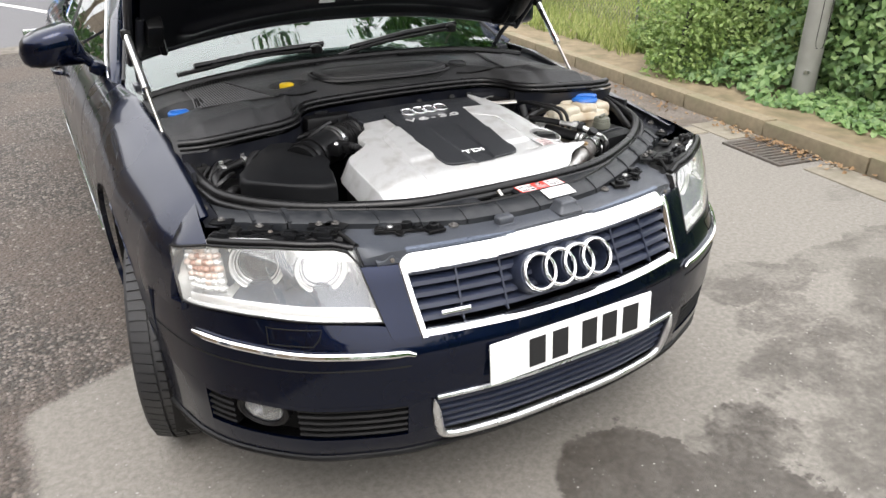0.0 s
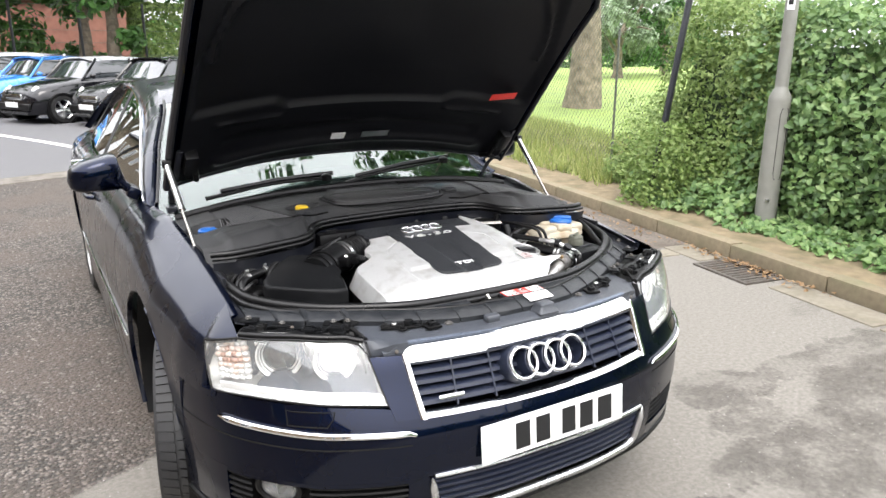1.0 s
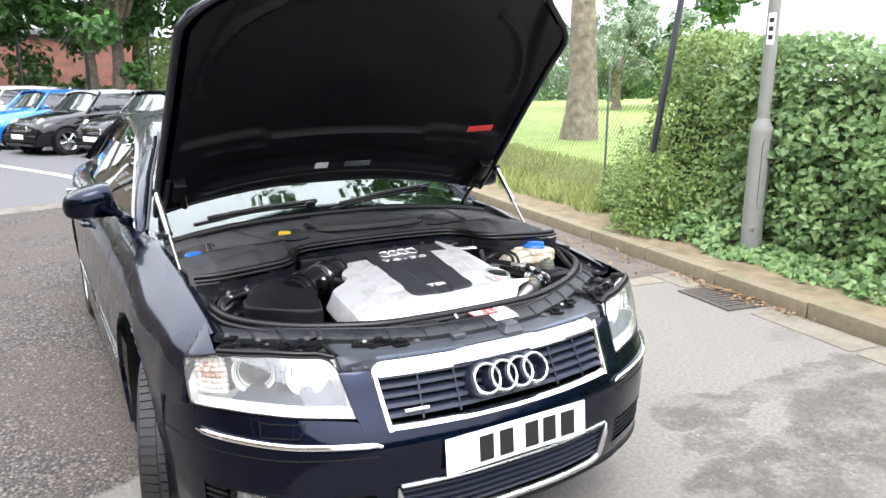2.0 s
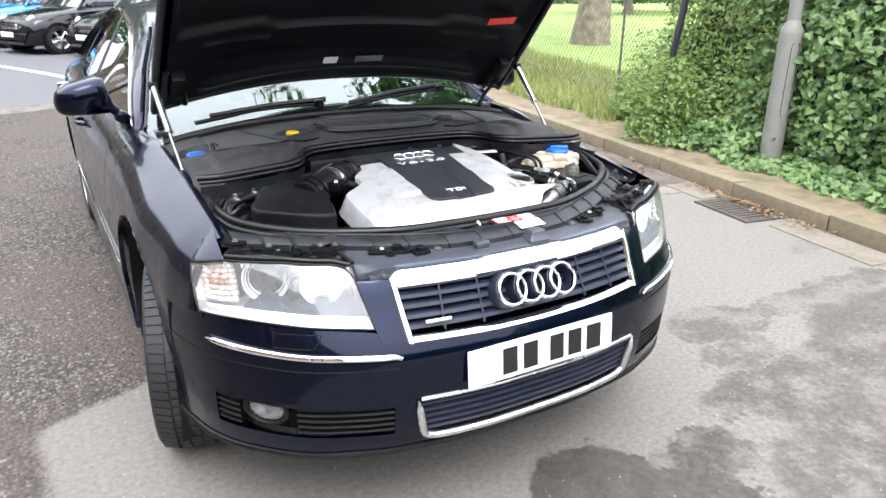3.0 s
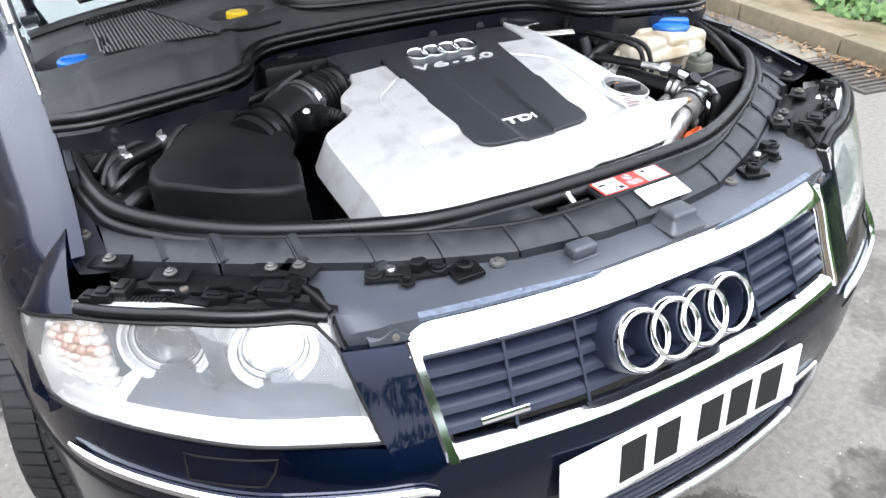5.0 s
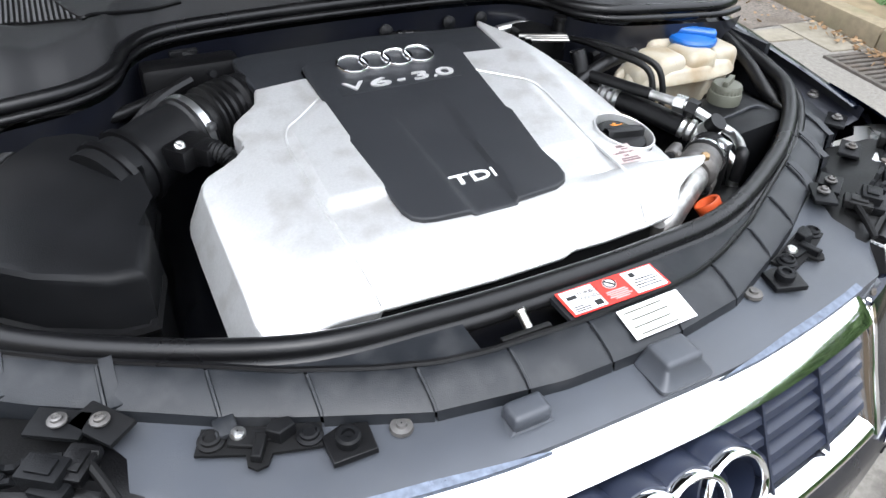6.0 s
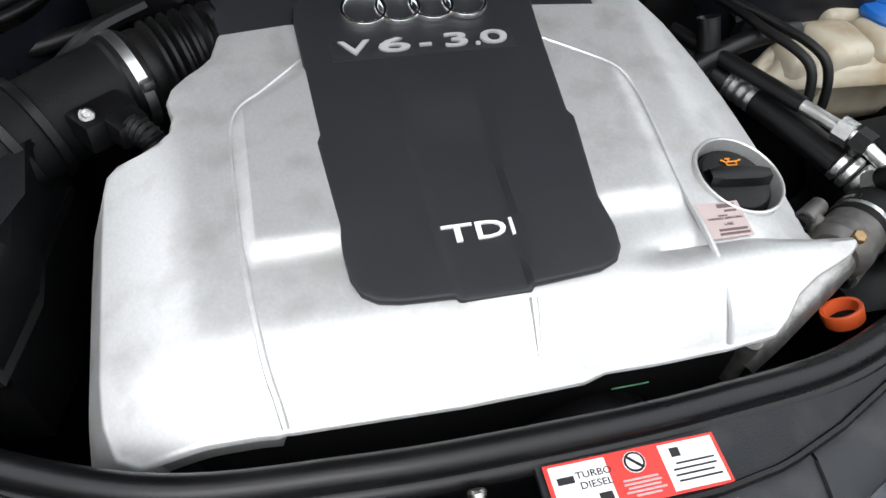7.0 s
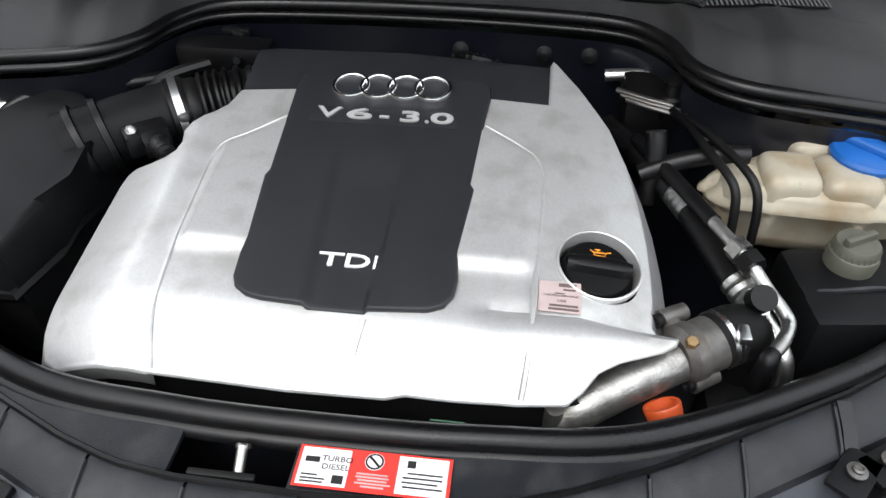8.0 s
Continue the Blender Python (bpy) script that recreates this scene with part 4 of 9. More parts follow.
def side_panel(name, sg, y0, y1, parent, label=""):
    ys = np.arange(y0, y1 + 1e-6, (y1 - y0) / max(2, round((y1 - y0) / 0.035)))
    ws = np.linspace(0, 1, 34)
    bm = bmesh.new()
    vs = [[bm.verts.new(side(sg, y, w)) for w in ws] for y in ys]
    dead = lambda v: any((v.co.y - cy) ** 2 + (v.co.z - cz) ** 2 < ar**2 for cy, cz, ar in ARCHES)
    flag = {v: dead(v) for r in vs for v in r}
    for i in range(len(ys) - 1):
        for j in range(33):
            q = (vs[i][j], vs[i + 1][j], vs[i + 1][j + 1], vs[i][j + 1])
            my, mz = sum(v.co.y for v in q) / 4, sum(v.co.z for v in q) / 4
            if my < (0.603 if mz < 0.692 else 0.424 + (mz - 0.70) * 0.30):
                continue
            if sum(flag[v] for v in q) < 4:
                bm.faces.new(q)
    for v in flag:
        if flag[v]:
            for cy, cz, ar in ARCHES:
                d = Vector((v.co.y - cy, v.co.z - cz))
                if d.length < ar:
                    if d.length > ar - 0.09 and v.link_faces:
                        d = d.normalized() * ar
                        v.co.y, v.co.z = cy + d.x, cz + d.y
    bmesh.ops.delete(bm, geom=[v for v in bm.verts if not v.link_faces], context="VERTS")
    ext = bmesh.ops.extrude_edge_only(bm, edges=[e for e in bm.edges if e.is_boundary])
    for v in ext["geom"]:
        if isinstance(v, bmesh.types.BMVert):
            v.co.x -= sg * 0.018
    return part(name, bm, NAVY, parent, label)


for sg in (-1, 1):
    wing = side_panel("front_wing", sg, 0.412, 1.700, car, "navy painted front wing")
    # the wing's tip over the outer end of the lamp
    bm = bmesh.new()
    tip = []
    for k in np.linspace(0, 1, 12):
        p0, p2 = lamp_pt(sg, 0.745 + 0.255 * k, 1.0) + Vector((0, 0, 0.003)), side(sg, 0.550 - 0.075 * k, 1 - 0.28 * k) + Vector((sg * 0.001, 0, 0.0018))
        p1 = p0 * 0.5 + p2 * 0.5 + Vector((sg * 0.002, -0.002, 0.004))
        tip.append([p0 + Vector((0, 0.004, -0.012)), p0, p0 * 0.7 + p1 * 0.3 + Vector((0, -0.001, 0.0015)), p1, p1 * 0.5 + p2 * 0.5 + Vector((0, 0, 0.001)), p2])
    thick(bm, tip, (0, 0.002, -0.004))
    part("wing_tip", bm, NAVY, wing)
    for name, y0, y1 in (("front_door", 1.706, 2.860), ("rear_door", 2.866, 3.800)):
        d = side_panel(name, sg, y0, y1, car, "navy painted door with a chrome-edged window")
        bm = bmesh.new()
        hy = y1 - 0.22
        tube(bm, spline([side(sg, hy + k, 0.63) + Vector((sg * o, 0, 0)) for k, o in ((-0.12, 0.0), (-0.09, 0.03), (0.03, 0.035), (0.06, 0.0))], 4), 0.011, 8)
        part("handle", bm, NAVY, d)
        bm = bmesh.new()
        tube(bm, [side(sg, y, 0.245) + Vector((sg * 0.004, 0, 0)) for y in np.linspace(y0 + 0.01, min(y1, 3.47), 12)], 0.0042, 8)
        part("chrome_strip", bm, CHROME, d)
        bm = bmesh.new()
        tube(bm, [side(sg, y, 1.0) + Vector((0, 0, 0.004)) for y in np.linspace(y0 if name == "rear_door" else y0 + 0.08, y1, 12)], 0.0085, 8)
        part("window_sill_trim", bm, CHROME, d)
    bm = bmesh.new()
    tube(bm, [side(sg, y, 0.245) + Vector((sg * 0.004, 0, 0)) for y in np.linspace(1.505, 1.695, 8)], 0.0042, 8)
    part("chrome_strip", bm, CHROME, car)
    side_panel("rear_wing", sg, 3.806, 4.95, car, "navy painted rear wing")
    # black wheel arch liner
    for cy, cz, ar in ARCHES:
        bm = bmesh.new()
        rows = [[Vector((sg * x, cy + (ar + 0.004) * math.cos(a), cz + (ar + 0.004) * math.sin(a))) for a in np.linspace(-0.45, math.pi + 0.45, 28)] for x in (0.925, 0.62)]
        grid(bm, rows)
        part("arch_liner", bm, PLASTIC_D, car)

# wheels
for sg in (-1, 1):
    for k, (cy, cz) in enumerate(WHEELS):
        R = 0.336
        m = Matrix.Translation((sg * 0.815, cy, 0.345)) @ Matrix.Rotation(radians(90 * sg), 4, "Y")
        if k == 0:
            m = Matrix.Translation((sg * 0.815, cy, 0.345)) @ Matrix.Rotation(radians(-13), 4, "Z") @ Matrix.Rotation(radians(90 * sg), 4, "Y")
        bm = bmesh.new()
        lathe(bm, [(0.235, -0.11), (0.27, -0.122), (0.315, -0.118), (0.328, -0.104), (R - 0.001, -0.075), (R, -0.03), (R, 0.03), (R - 0.001, 0.075), (0.328, 0.104), (0.315, 0.118), (0.27, 0.122), (0.235, 0.11)], m, 56, close=True)
        tyre = part("wheel", bm, TYRE, car, "black road tyre on an alloy rim")
        # tread: shoulder sipes and four grooves
        bm = bmesh.new()
        for i in range(72):
            a = 2 * math.pi * i / 72
            for z0, z1 in ((0.060, 0.108), (-0.108, -0.060), (0.022, 0.052), (-0.052, -0.022), (-0.014, 0.014)):
                p = []
                for z, da in ((z0, 0.0), (z1, 0.02)):
                    rr = R + 0.009 - (0.014 if abs(z) > 0.1 else 0.0)
                    p.append((rr, a + da, z))
                    p.append((rr, a + da + 0.070, z))
                quad = [p[0], p[1], p[3], p[2]]
                top = [bm.verts.new(m @ Vector((r_ * math.cos(t), r_ * math.sin(t), z))) for r_, t, z in quad]
                bot = [bm.verts.new(m @ Vector(((r_ - 0.012) * math.cos(t), (r_ - 0.012) * math.sin(t), z))) for r_, t, z in quad]
                bm.faces.new(top)
                for j in range(4):
                    bm.faces.new((top[j], bot[j], bot[(j + 1) % 4], top[(j + 1) % 4]))
        part("tread", bm, TYRE, tyre)
        bm = bmesh.new()
        lathe(bm, [(0.232, -0.10), (0.236, 0.108), (0.228, 0.114), (0.215, 0.10), (0.20, 0.04), (0.06, 0.05), (0.03, 0.07), (0.001, 0.072)], m, 40, close=True)
        for i in range(7):
            a = 2 * math.pi * i / 7
            tube(bm, [m @ Vector((0.05 * math.cos(a), 0.05 * math.sin(a), 0.075)), m @ Vector((0.22 * math.cos(a), 0.22 * math.sin(a), 0.092))], [0.022, 0.017], 8)
        part("rim", bm, ALU, tyre, "silver multi-spoke alloy rim")

# ---- cabin ----
def roof_pt(sg, y, k):
    """Edges of the cabin: k 0 at the belt, 1 at the roof rail."""
    zt = float(np.interp(y, [1.5, 1.75, 2.15, 2.5, 3.1, 3.7, 4.2, 4.55], [1.0, 1.13, 1.33, 1.415, 1.44, 1.40, 1.25, 1.06]))
    xt = float(np.interp(zt, [1.0, 1.2, 1.35, 1.44], [0.83, 0.735, 0.64, 0.575]))
    b = side(sg, min(y, 4.55), 1.0)
    return Vector((sg * (abs(b.x) - 0.01 + (xt - abs(b.x) + 0.01) * k), y, b.z + (max(zt, b.z) - b.z) * k))


def dlo(sg, y, k):
    """A point of the side glass: k 0 at the belt, 1 under the roof rail."""
    b = side(sg, min(y, 4.55), 1.0)
    zt = float(np.interp(y, [1.5, 1.6, 1.83, 2.2, 2.5, 2.9, 3.3, 3.7, 4.1, 4.4, 4.6], [1.012, 1.02, 1.09, 1.20, 1.285, 1.355, 1.392, 1.388, 1.33, 1.20, 1.06]))
    zt = max(zt, b.z + 0.002)
    z = b.z + (zt - b.z) * k
    return Vector((sg * (abs(b.x) - 0.004 - 0.62 * (z - b.z) - 0.10 * (z - b.z) ** 2), y, z))


bm = bmesh.new()
rows = []
for y in np.linspace(2.26, 3.75, 16):
    a, c = roof_pt(-1, y, 1.0), roof_pt(1, y, 1.0)
    rows.append([a.lerp(c, t) + Vector((0, -0.10 * (1 - (2 * t - 1) ** 2) if y < 2.5 else 0, 0.055 * (1 - abs(2 * t - 1) ** 2.4))) for t in np.linspace(0, 1, 15)])
thick(bm, rows, (0, 0, -0.02))
part("roof", bm, NAVY, car, "navy painted roof")


def screen_rows(y0, y1, n, crown, bow):
    rows = []
    for y in np.linspace(y0, y1, n):
        a, c = roof_pt(-1, y, 1.0), roof_pt(1, y, 1.0)
        if y < 1.6:
            a.z = c.z = 1.056 - 0.50 * (1.6 - y)
        rows.append([a.lerp(c, t) + Vector((0, bow * (1 - (2 * t - 1) ** 2), crown * (1 - (2 * t - 1) ** 2))) for t in np.linspace(0.02, 0.98, 15)])
    return rows


bm = bmesh.new()
thick(bm, screen_rows(1.40, 2.26, 16, 0.06, -0.09), (0, 0.003, -0.004))
ws_ob = part("windscreen", bm, GLASS, car, "greenish laminated windscreen")
ws_ob.visible_shadow = False
bm = bmesh.new()
thick(bm, screen_rows(3.76, 4.5, 10, 0.05, 0.05), (0, -0.003, -0.004))
ob = part("rear_screen", bm, GLASS, car)
ob.visible_shadow = False
for sg in (-1, 1):
    bm = bmesh.new()
    rows = []
    for y in np.linspace(1.52, 4.56, 50):
        a, c = dlo(sg, y, 1.0), roof_pt(sg, y, 1.0)
        o = Vector((sg * 0.012, 0, 0.008))
        rows.append([a, a.lerp(c, 0.12) + o * 0.7, a.lerp(c, 0.4) + o, a.lerp(c, 0.75) + o * 0.9, c + Vector((-sg * 0.004, 0, 0.004)), c + Vector((-sg * 0.02, 0, -0.006))])
    thick(bm, rows, (-sg * 0.02, 0, -0.01))
    part("pillar_rail", bm, NAVY, car, "navy roof rail and pillar")
    bm = bmesh.new()
    tube(bm, [roof_pt(sg, y, 1.0) + Vector((-sg * 0.030, 0, 0.008)) for y in np.linspace(1.52, 2.30, 24)], 0.007, 8)
    part("screen_rubber", bm, RUBBER, car)
    bm = bmesh.new()
    tube(bm, spline([dlo(sg, y, 1.0) + Vector((sg * 0.008, 0, 0)) for y in (1.60, 1.72, 1.83, 2.0, 2.2, 2.5, 2.9, 3.3, 3.7, 4.1, 4.4, 4.56)], 5), 0.0060, 8)
    part("window_trim", bm, CHROME, car, "chrome window surround")
    for y0, y1, s0, s1 in ((1.66, 2.90, 0.0, 0.24), (2.98, 3.98, 0.24, 0.08)):
        bm = bmesh.new()
        thick(bm, [[dlo(sg, y0 + (y1 - y0) * t + k * (s0 + (s1 - s0) * t), k * 0.985) for k in np.linspace(0.0, 1.0, 7)] for t in np.linspace(0, 1, 20)], (-sg * 0.004, 0, 0))
        ob = part("side_window", bm, GLASS, car)
        ob.visible_shadow = False
    for y, lean in ((2.94, 0.25), (4.02, 0.08)):
        bm = bmesh.new()
        rows = [[dlo(sg, y + lean * k + dy, k) + Vector((sg * 0.003, 0, 0)) for k in np.linspace(0, 1, 6)] for dy in (-0.04, 0.0, 0.04)]
        thick(bm, rows, (-sg * 0.02, 0, 0))
        part("pillar", bm, PLASTIC_D, car)
    bm = bmesh.new()
    thick(bm, [[dlo(sg, y, k) for k in np.linspace(0, 1.0, 5)] for y in np.linspace(4.06, 4.56, 8)], (-sg * 0.02, 0, 0))
    part("rear_pillar", bm, NAVY, car)
# boot, tail and cabin interior
bm = bmesh.new()
rows = []
for y, z in ((4.45, 1.06), (4.6, 1.05), (4.9, 1.03), (4.99, 0.96), (5.03, 0.80), (5.04, 0.60), (5.02, 0.42), (4.95, 0.28)):
    w = 0.74 if y < 4.8 else 0.72
    rows.append([Vector((x * w, y - 0.10 * abs(x) ** 3, z - 0.02 * x * x)) for x in np.linspace(-1, 1, 11)])
thick(bm, rows, (0, -0.02, -0.02))
part("boot", bm, NAVY, car)
# underbody: plain box, the shade under the car put into its colour
bm = bmesh.new()
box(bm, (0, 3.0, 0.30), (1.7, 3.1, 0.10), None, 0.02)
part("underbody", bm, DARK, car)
LEATHER = node_mat("pale_grey_leather", (0.20, 0.20, 0.19), 0.5, 0, 0.1, 20, 0.3, 200)
for x in (-0.38, 0.38):
    bm = bmesh.new()
    box(bm, (x, 2.62, 0.62), (0.52, 0.52, 0.18), None, 0.05)
    box(bm, (x, 2.90, 0.95), (0.50, 0.16, 0.62), Matrix.Rotation(radians(-14), 3, "X"), 0.05)
    box(bm, (x, 2.98, 1.29), (0.27, 0.10, 0.17), Matrix.Rotation(radians(-10), 3, "X"), 0.04)
    part("seat", bm, LEATHER, car, "grey leather front seat")
bm = bmesh.new()
rows = [[Vector((x, y + 0.06 * (x / 0.7) ** 2, z)) for x in np.linspace(-0.76, 0.76, 13)] for y, z in ((1.55, 0.97), (1.75, 1.01), (2.0, 1.03), (2.12, 1.0), (2.14, 0.80), (2.10, 0.55))]
thick(bm, rows, (0, -0.01, -0.03))
part("dashboard", bm, PLASTIC, car)
bm = bmesh.new()
m = axis_to((-0.38, 2.20, 0.95), (0, 0.85, 0.5))
tube(bm, [m @ Vector((0.185 * math.cos(a), 0.185 * math.sin(a), 0)) for a in np.linspace(0, 2 * math.pi, 28, endpoint=False)], 0.015, 8, closed=True)
part("steering_wheel", bm, PLASTIC, car)

# door mirrors
for sg in (-1, 1):
    bm = bmesh.new()
    rows = []
    for k, (x, ry, rz, dz) in enumerate(((0.852, 0.045, 0.018, -0.075), (0.880, 0.055, 0.026, -0.055), (0.898, 0.070, 0.055, -0.012), (0.906, 0.080, 0.070, 0.003), (0.93, 0.088, 0.073, 0.005), (0.98, 0.090, 0.068, -0.001), (1.03, 0.086, 0.061, -0.008), (1.062, 0.072, 0.050, -0.014), (1.080, 0.050, 0.034, -0.018), (1.088, 0.004, 0.003, -0.020))):
        rows.append([Vector((sg * x, 1.735 + 0.03 * (x - 0.9) + ry * math.copysign(abs(math.cos(a)) ** 0.6, math.cos(a)), 1.128 + dz + rz * math.copysign(abs(math.sin(a)) ** 0.55, math.sin(a)))) for a in np.linspace(0, 2 * math.pi, 24, endpoint=False)])
    grid(bm, rows, close_v=True)
    mir = part("door_mirror", bm, NAVY, car, "rounded navy door mirror")
    bm = bmesh.new()
    box(bm, (sg * 0.855, 1.735, 1.045), (0.05, 0.13, 0.05), Matrix.Rotation(radians(sg * -30), 3, "Y"), 0.015)
    part("mirror_foot", bm, NAVY, mir)
    bm = bmesh.new()
    box(bm, (sg * 0.985, 1.822, 1.128), (0.15, 0.006, 0.10), None, 0.002)
    part("mirror_glass", bm, CHROME, mir)

# ---- bonnet ----
HA = radians(46.5)
HB = Vector((0, 1.385, 1.085))


def hood(x, a, up=0.0):
    """A point of the open bonnet: x across, a metres from its rear edge, up off its under face's rim."""
    crown = 0.125 * (1 - abs(x / 0.80) ** 2.2) * float(np.interp(a, [0, 0.5, 1.0, 1.35], [1.0, 0.95, 0.75, 0.45]))
    drop = -0.10 * max(0.0, (a - 0.75) / 0.6) ** 2
    h = up + crown + drop
    return HB + Vector((x, -a * math.cos(HA) + h * math.sin(HA), a * math.sin(HA) + h * math.cos(HA)))


def hood_half(a):
    return float(np.interp(a, [0, 0.25, 0.6, 0.93, 1.0, 1.12, 1.24, 1.30], [0.785, 0.785, 0.772, 0.765, 0.73, 0.58, 0.45, 0.40]))


def hood_sheet(inset, up, na=40, nx=31, a0=0.0, a1=1.30):
    return [[hood(t * (hood_half(a) - inset), a, up) for t in np.linspace(-1, 1, nx)] for a in np.linspace(a0, a1, na)]


bm = bmesh.new()
thick(bm, hood_sheet(0.0, 0.030), lambda p: Vector((0, -0.010 * math.sin(HA), -0.010 * math.cos(HA))))
bonnet = part("bonnet", bm, NAVY, car, "navy bonnet held up, black lining beneath")
bm = bmesh.new()
rim = [hood(-hood_half(a) + 0.012, a, 0.014) for a in np.linspace(0.0, 1.29, 30)] + [hood(hood_half(a) - 0.012, a, 0.014) for a in np.linspace(1.29, 0.0, 30)]
tube(bm, rim, 0.012, 8, closed=False)
tube(bm, [hood(x, 0.012, 0.014) for x in np.linspace(-0.77, 0.77, 24)], 0.012, 8)
part("bonnet_hem", bm, NAVY_IN, bonnet)


def lining_h(x, a):
    """Relief of the lining: flat pads with ribs between them."""
    h = -0.002
    ax = abs(x)
    edge = 0.335 + 0.035 * min(1.0, max(0.0, (ax - 0.34) / 0.05))
    h += 0.020 * min(1.0, max(0.0, (a - edge) / 0.022)) * min(1.0, max(0.0, (0.72 - ax - 0.30 * max(0.0, a - 0.62)) / 0.025)) * min(1.0, max(0.0, (1.16 - a) / 0.03))
    h -= 0.010 * math.exp(-((a - 0.30 - 0.02 * ax) / 0.008) ** 2) * (0.36 < ax < 0.62)
    h -= 0.018 * math.exp(-((a - 0.115 + 0.05 * ax * ax) / 0.022) ** 2) * min(1.0, max(0.0, (0.62 - ax) / 0.05))
    h += 0.010 * math.exp(-((a - 0.20) / 0.03) ** 2) * min(1.0, max(0.0, (0.58 - ax) / 0.05))
    h -= 0.014 * math.exp(-((math.hypot((ax - 0.30) / 0.36, (a - 0.62) / 0.42) - 1.0) / 0.035) ** 2) * (ax > 0.42 and a > 0.62)
    return h


bm = bmesh.new()
grid(bm, [[hood(t * (hood_half(a) - 0.045), a, lining_h(t * (hood_half(a) - 0.045), a)) for t in np.linspace(-1, 1, 131)] for a in np.linspace(0.04, 1.26, 125)])
part("lining", bm, INSUL, bonnet, "black moulded bonnet lining")


def hood_label(name, x, a, w, h, material, turn=0.0, off=-0.014):
    bm = bmesh.new()
    box(bm, (0, 0, 0), (w, h, 0.0015))
    up = Vector((0, math.sin(HA), math.cos(HA)))
    ln = Vector((0, -math.cos(HA), math.sin(HA)))
    m = Matrix((( 1, 0, 0, 0), (0, ln.y, up.y, 0), (0, ln.z, up.z, 0), (0, 0, 0, 1)))
    bm.transform(Matrix.Translation(hood(x, a, off)) @ m @ Matrix.Rotation(turn, 4, "Z"))
    return part(name, bm, material, bonnet)


hood_label("red_label", 0.59, 0.42, 0.13, 0.035, LABEL_R, 0.05, -0.016)
hood_label("white_label", -0.085, 0.150, 0.06, 0.036, LABEL_W, 0, -0.016)
hood_label("grey_label", 0.085, 0.150, 0.125, 0.032, MATT_CHROME, 0, -0.016)
for sg in (-1, 1):
    bm = bmesh.new()
    tube(bm, spline([Vector((sg * 0.74, 1.52, 1.00)), Vector((sg * 0.745, 1.46, 1.08)), hood(sg * 0.745, 0.10, 0.0), hood(sg * 0.74, 0.22, 0.0)], 5), 0.013, 8, squash=0.6)
    box(bm, (sg * 0.75, 1.50, 0.99), (0.04, 0.10, 0.06), None, 0.008)
    part("bonnet_hinge", bm, NAVY_IN, bonnet)
    bm = bmesh.new()
    box(bm, hood(sg * 0.70, 0.16, -0.012), (0.05, 0.10, 0.06), Matrix.Rotation(-HA, 3, "X"), 0.01)
    tube(bm, [hood(sg * 0.66, 0.02, 0.0), hood(sg * 0.67, 0.06, -0.03), hood(sg * 0.68, 0.12, -0.02)], 0.012, 8)
    part("hinge_cover", bm, PLASTIC_D, bonnet)
    # gas strut
    lo, hi = Vector((sg * 0.766, 0.985, 0.955)), Vector((sg * 0.785, 1.273, 1.213))
    bm = bmesh.new()
    mid = lo.lerp(hi, 0.46)
    tube(bm, [lo, mid], 0.0055, 10)
    box(bm, lo + Vector((0, 0, -0.006)), (0.022, 0.022, 0.028), None, 0.006)
    strut = part("gas_strut", bm, STEEL, car, "gas strut holding the bonnet")
    bm = bmesh.new()
    tube(bm, [mid, mid + (hi - mid) * 0.06, hi], [0.013, 0.0115, 0.0115], 14)
    part("strut_cylinder", bm, MATT_CHROME, strut, "silver strut cylinder")
    bm = bmesh.new()
    box(bm, hi, (0.03, 0.03, 0.03), None, 0.008)
    part("strut_end", bm, PLASTIC_D, strut)

# ---- engine bay shell ----
SEAL_F = [(-0.745, 0.86), (-0.742, 0.74), (-0.728, 0.645), (-0.700, 0.572), (-0.613, 0.489), (-0.493, 0.412), (-0.31, 0.330), (-0.15, 0.310), (0.0, 0.306), (0.15, 0.310), (0.31, 0.330), (0.493, 0.412), (0.613, 0.489), (0.700, 0.572), (0.728, 0.645), (0.742, 0.74), (0.745, 0.86)]
SEAL_R = [(-0.76, 0.80), (-0.69, 0.782), (-0.56, 0.795), (-0.46, 0.815), (-0.405, 0.86), (-0.375, 0.935), (-0.32, 0.985), (-0.2, 1.00), (0.0, 1.004), (0.2, 1.00), (0.32, 0.985), (0.375, 0.935), (0.405, 0.86), (0.46, 0.815), (0.56, 0.795), (0.69, 0.782), (0.76, 0.80)]


def rear_z(x):
    return 0.985 + 0.018 * (1 - (x / 0.76) ** 2)


def front_z(x, y):
    return 0.884 + 0.05 * max(0.0, (y - 0.45) / 0.4)


bm = bmesh.new()
tube(bm, spline([(x, y, front_z(x, y)) for x, y in SEAL_F], 8), 0.0135, 12)
seal = part("front_seal", bm, RUBBER, car, "black rubber bonnet seal")
bm = bmesh.new()
tube(bm, spline([(x, y + 0.004 if abs(x) < 0.6 else y, front_z(x, y) - 0.012) for x, y in [(x * 1.018, y - 0.016) for x, y in SEAL_F]], 8), 0.010, 10)
part("seal_foot", bm, RUBBER, seal)
bm = bmesh.new()
tube(bm, spline([(x, y, rear_z(x)) for x, y in SEAL_R], 8), 0.0105, 12)
seal = part("rear_seal", bm, RUBBER, car, "black rubber bulkhead seal")
bm = bmesh.new()
tube(bm, spline([(x, y - 0.019, rear_z(x) - 0.010) for x, y in SEAL_R], 8), 0.0062, 10)
part("seal_foot", bm, RUBBER, seal)

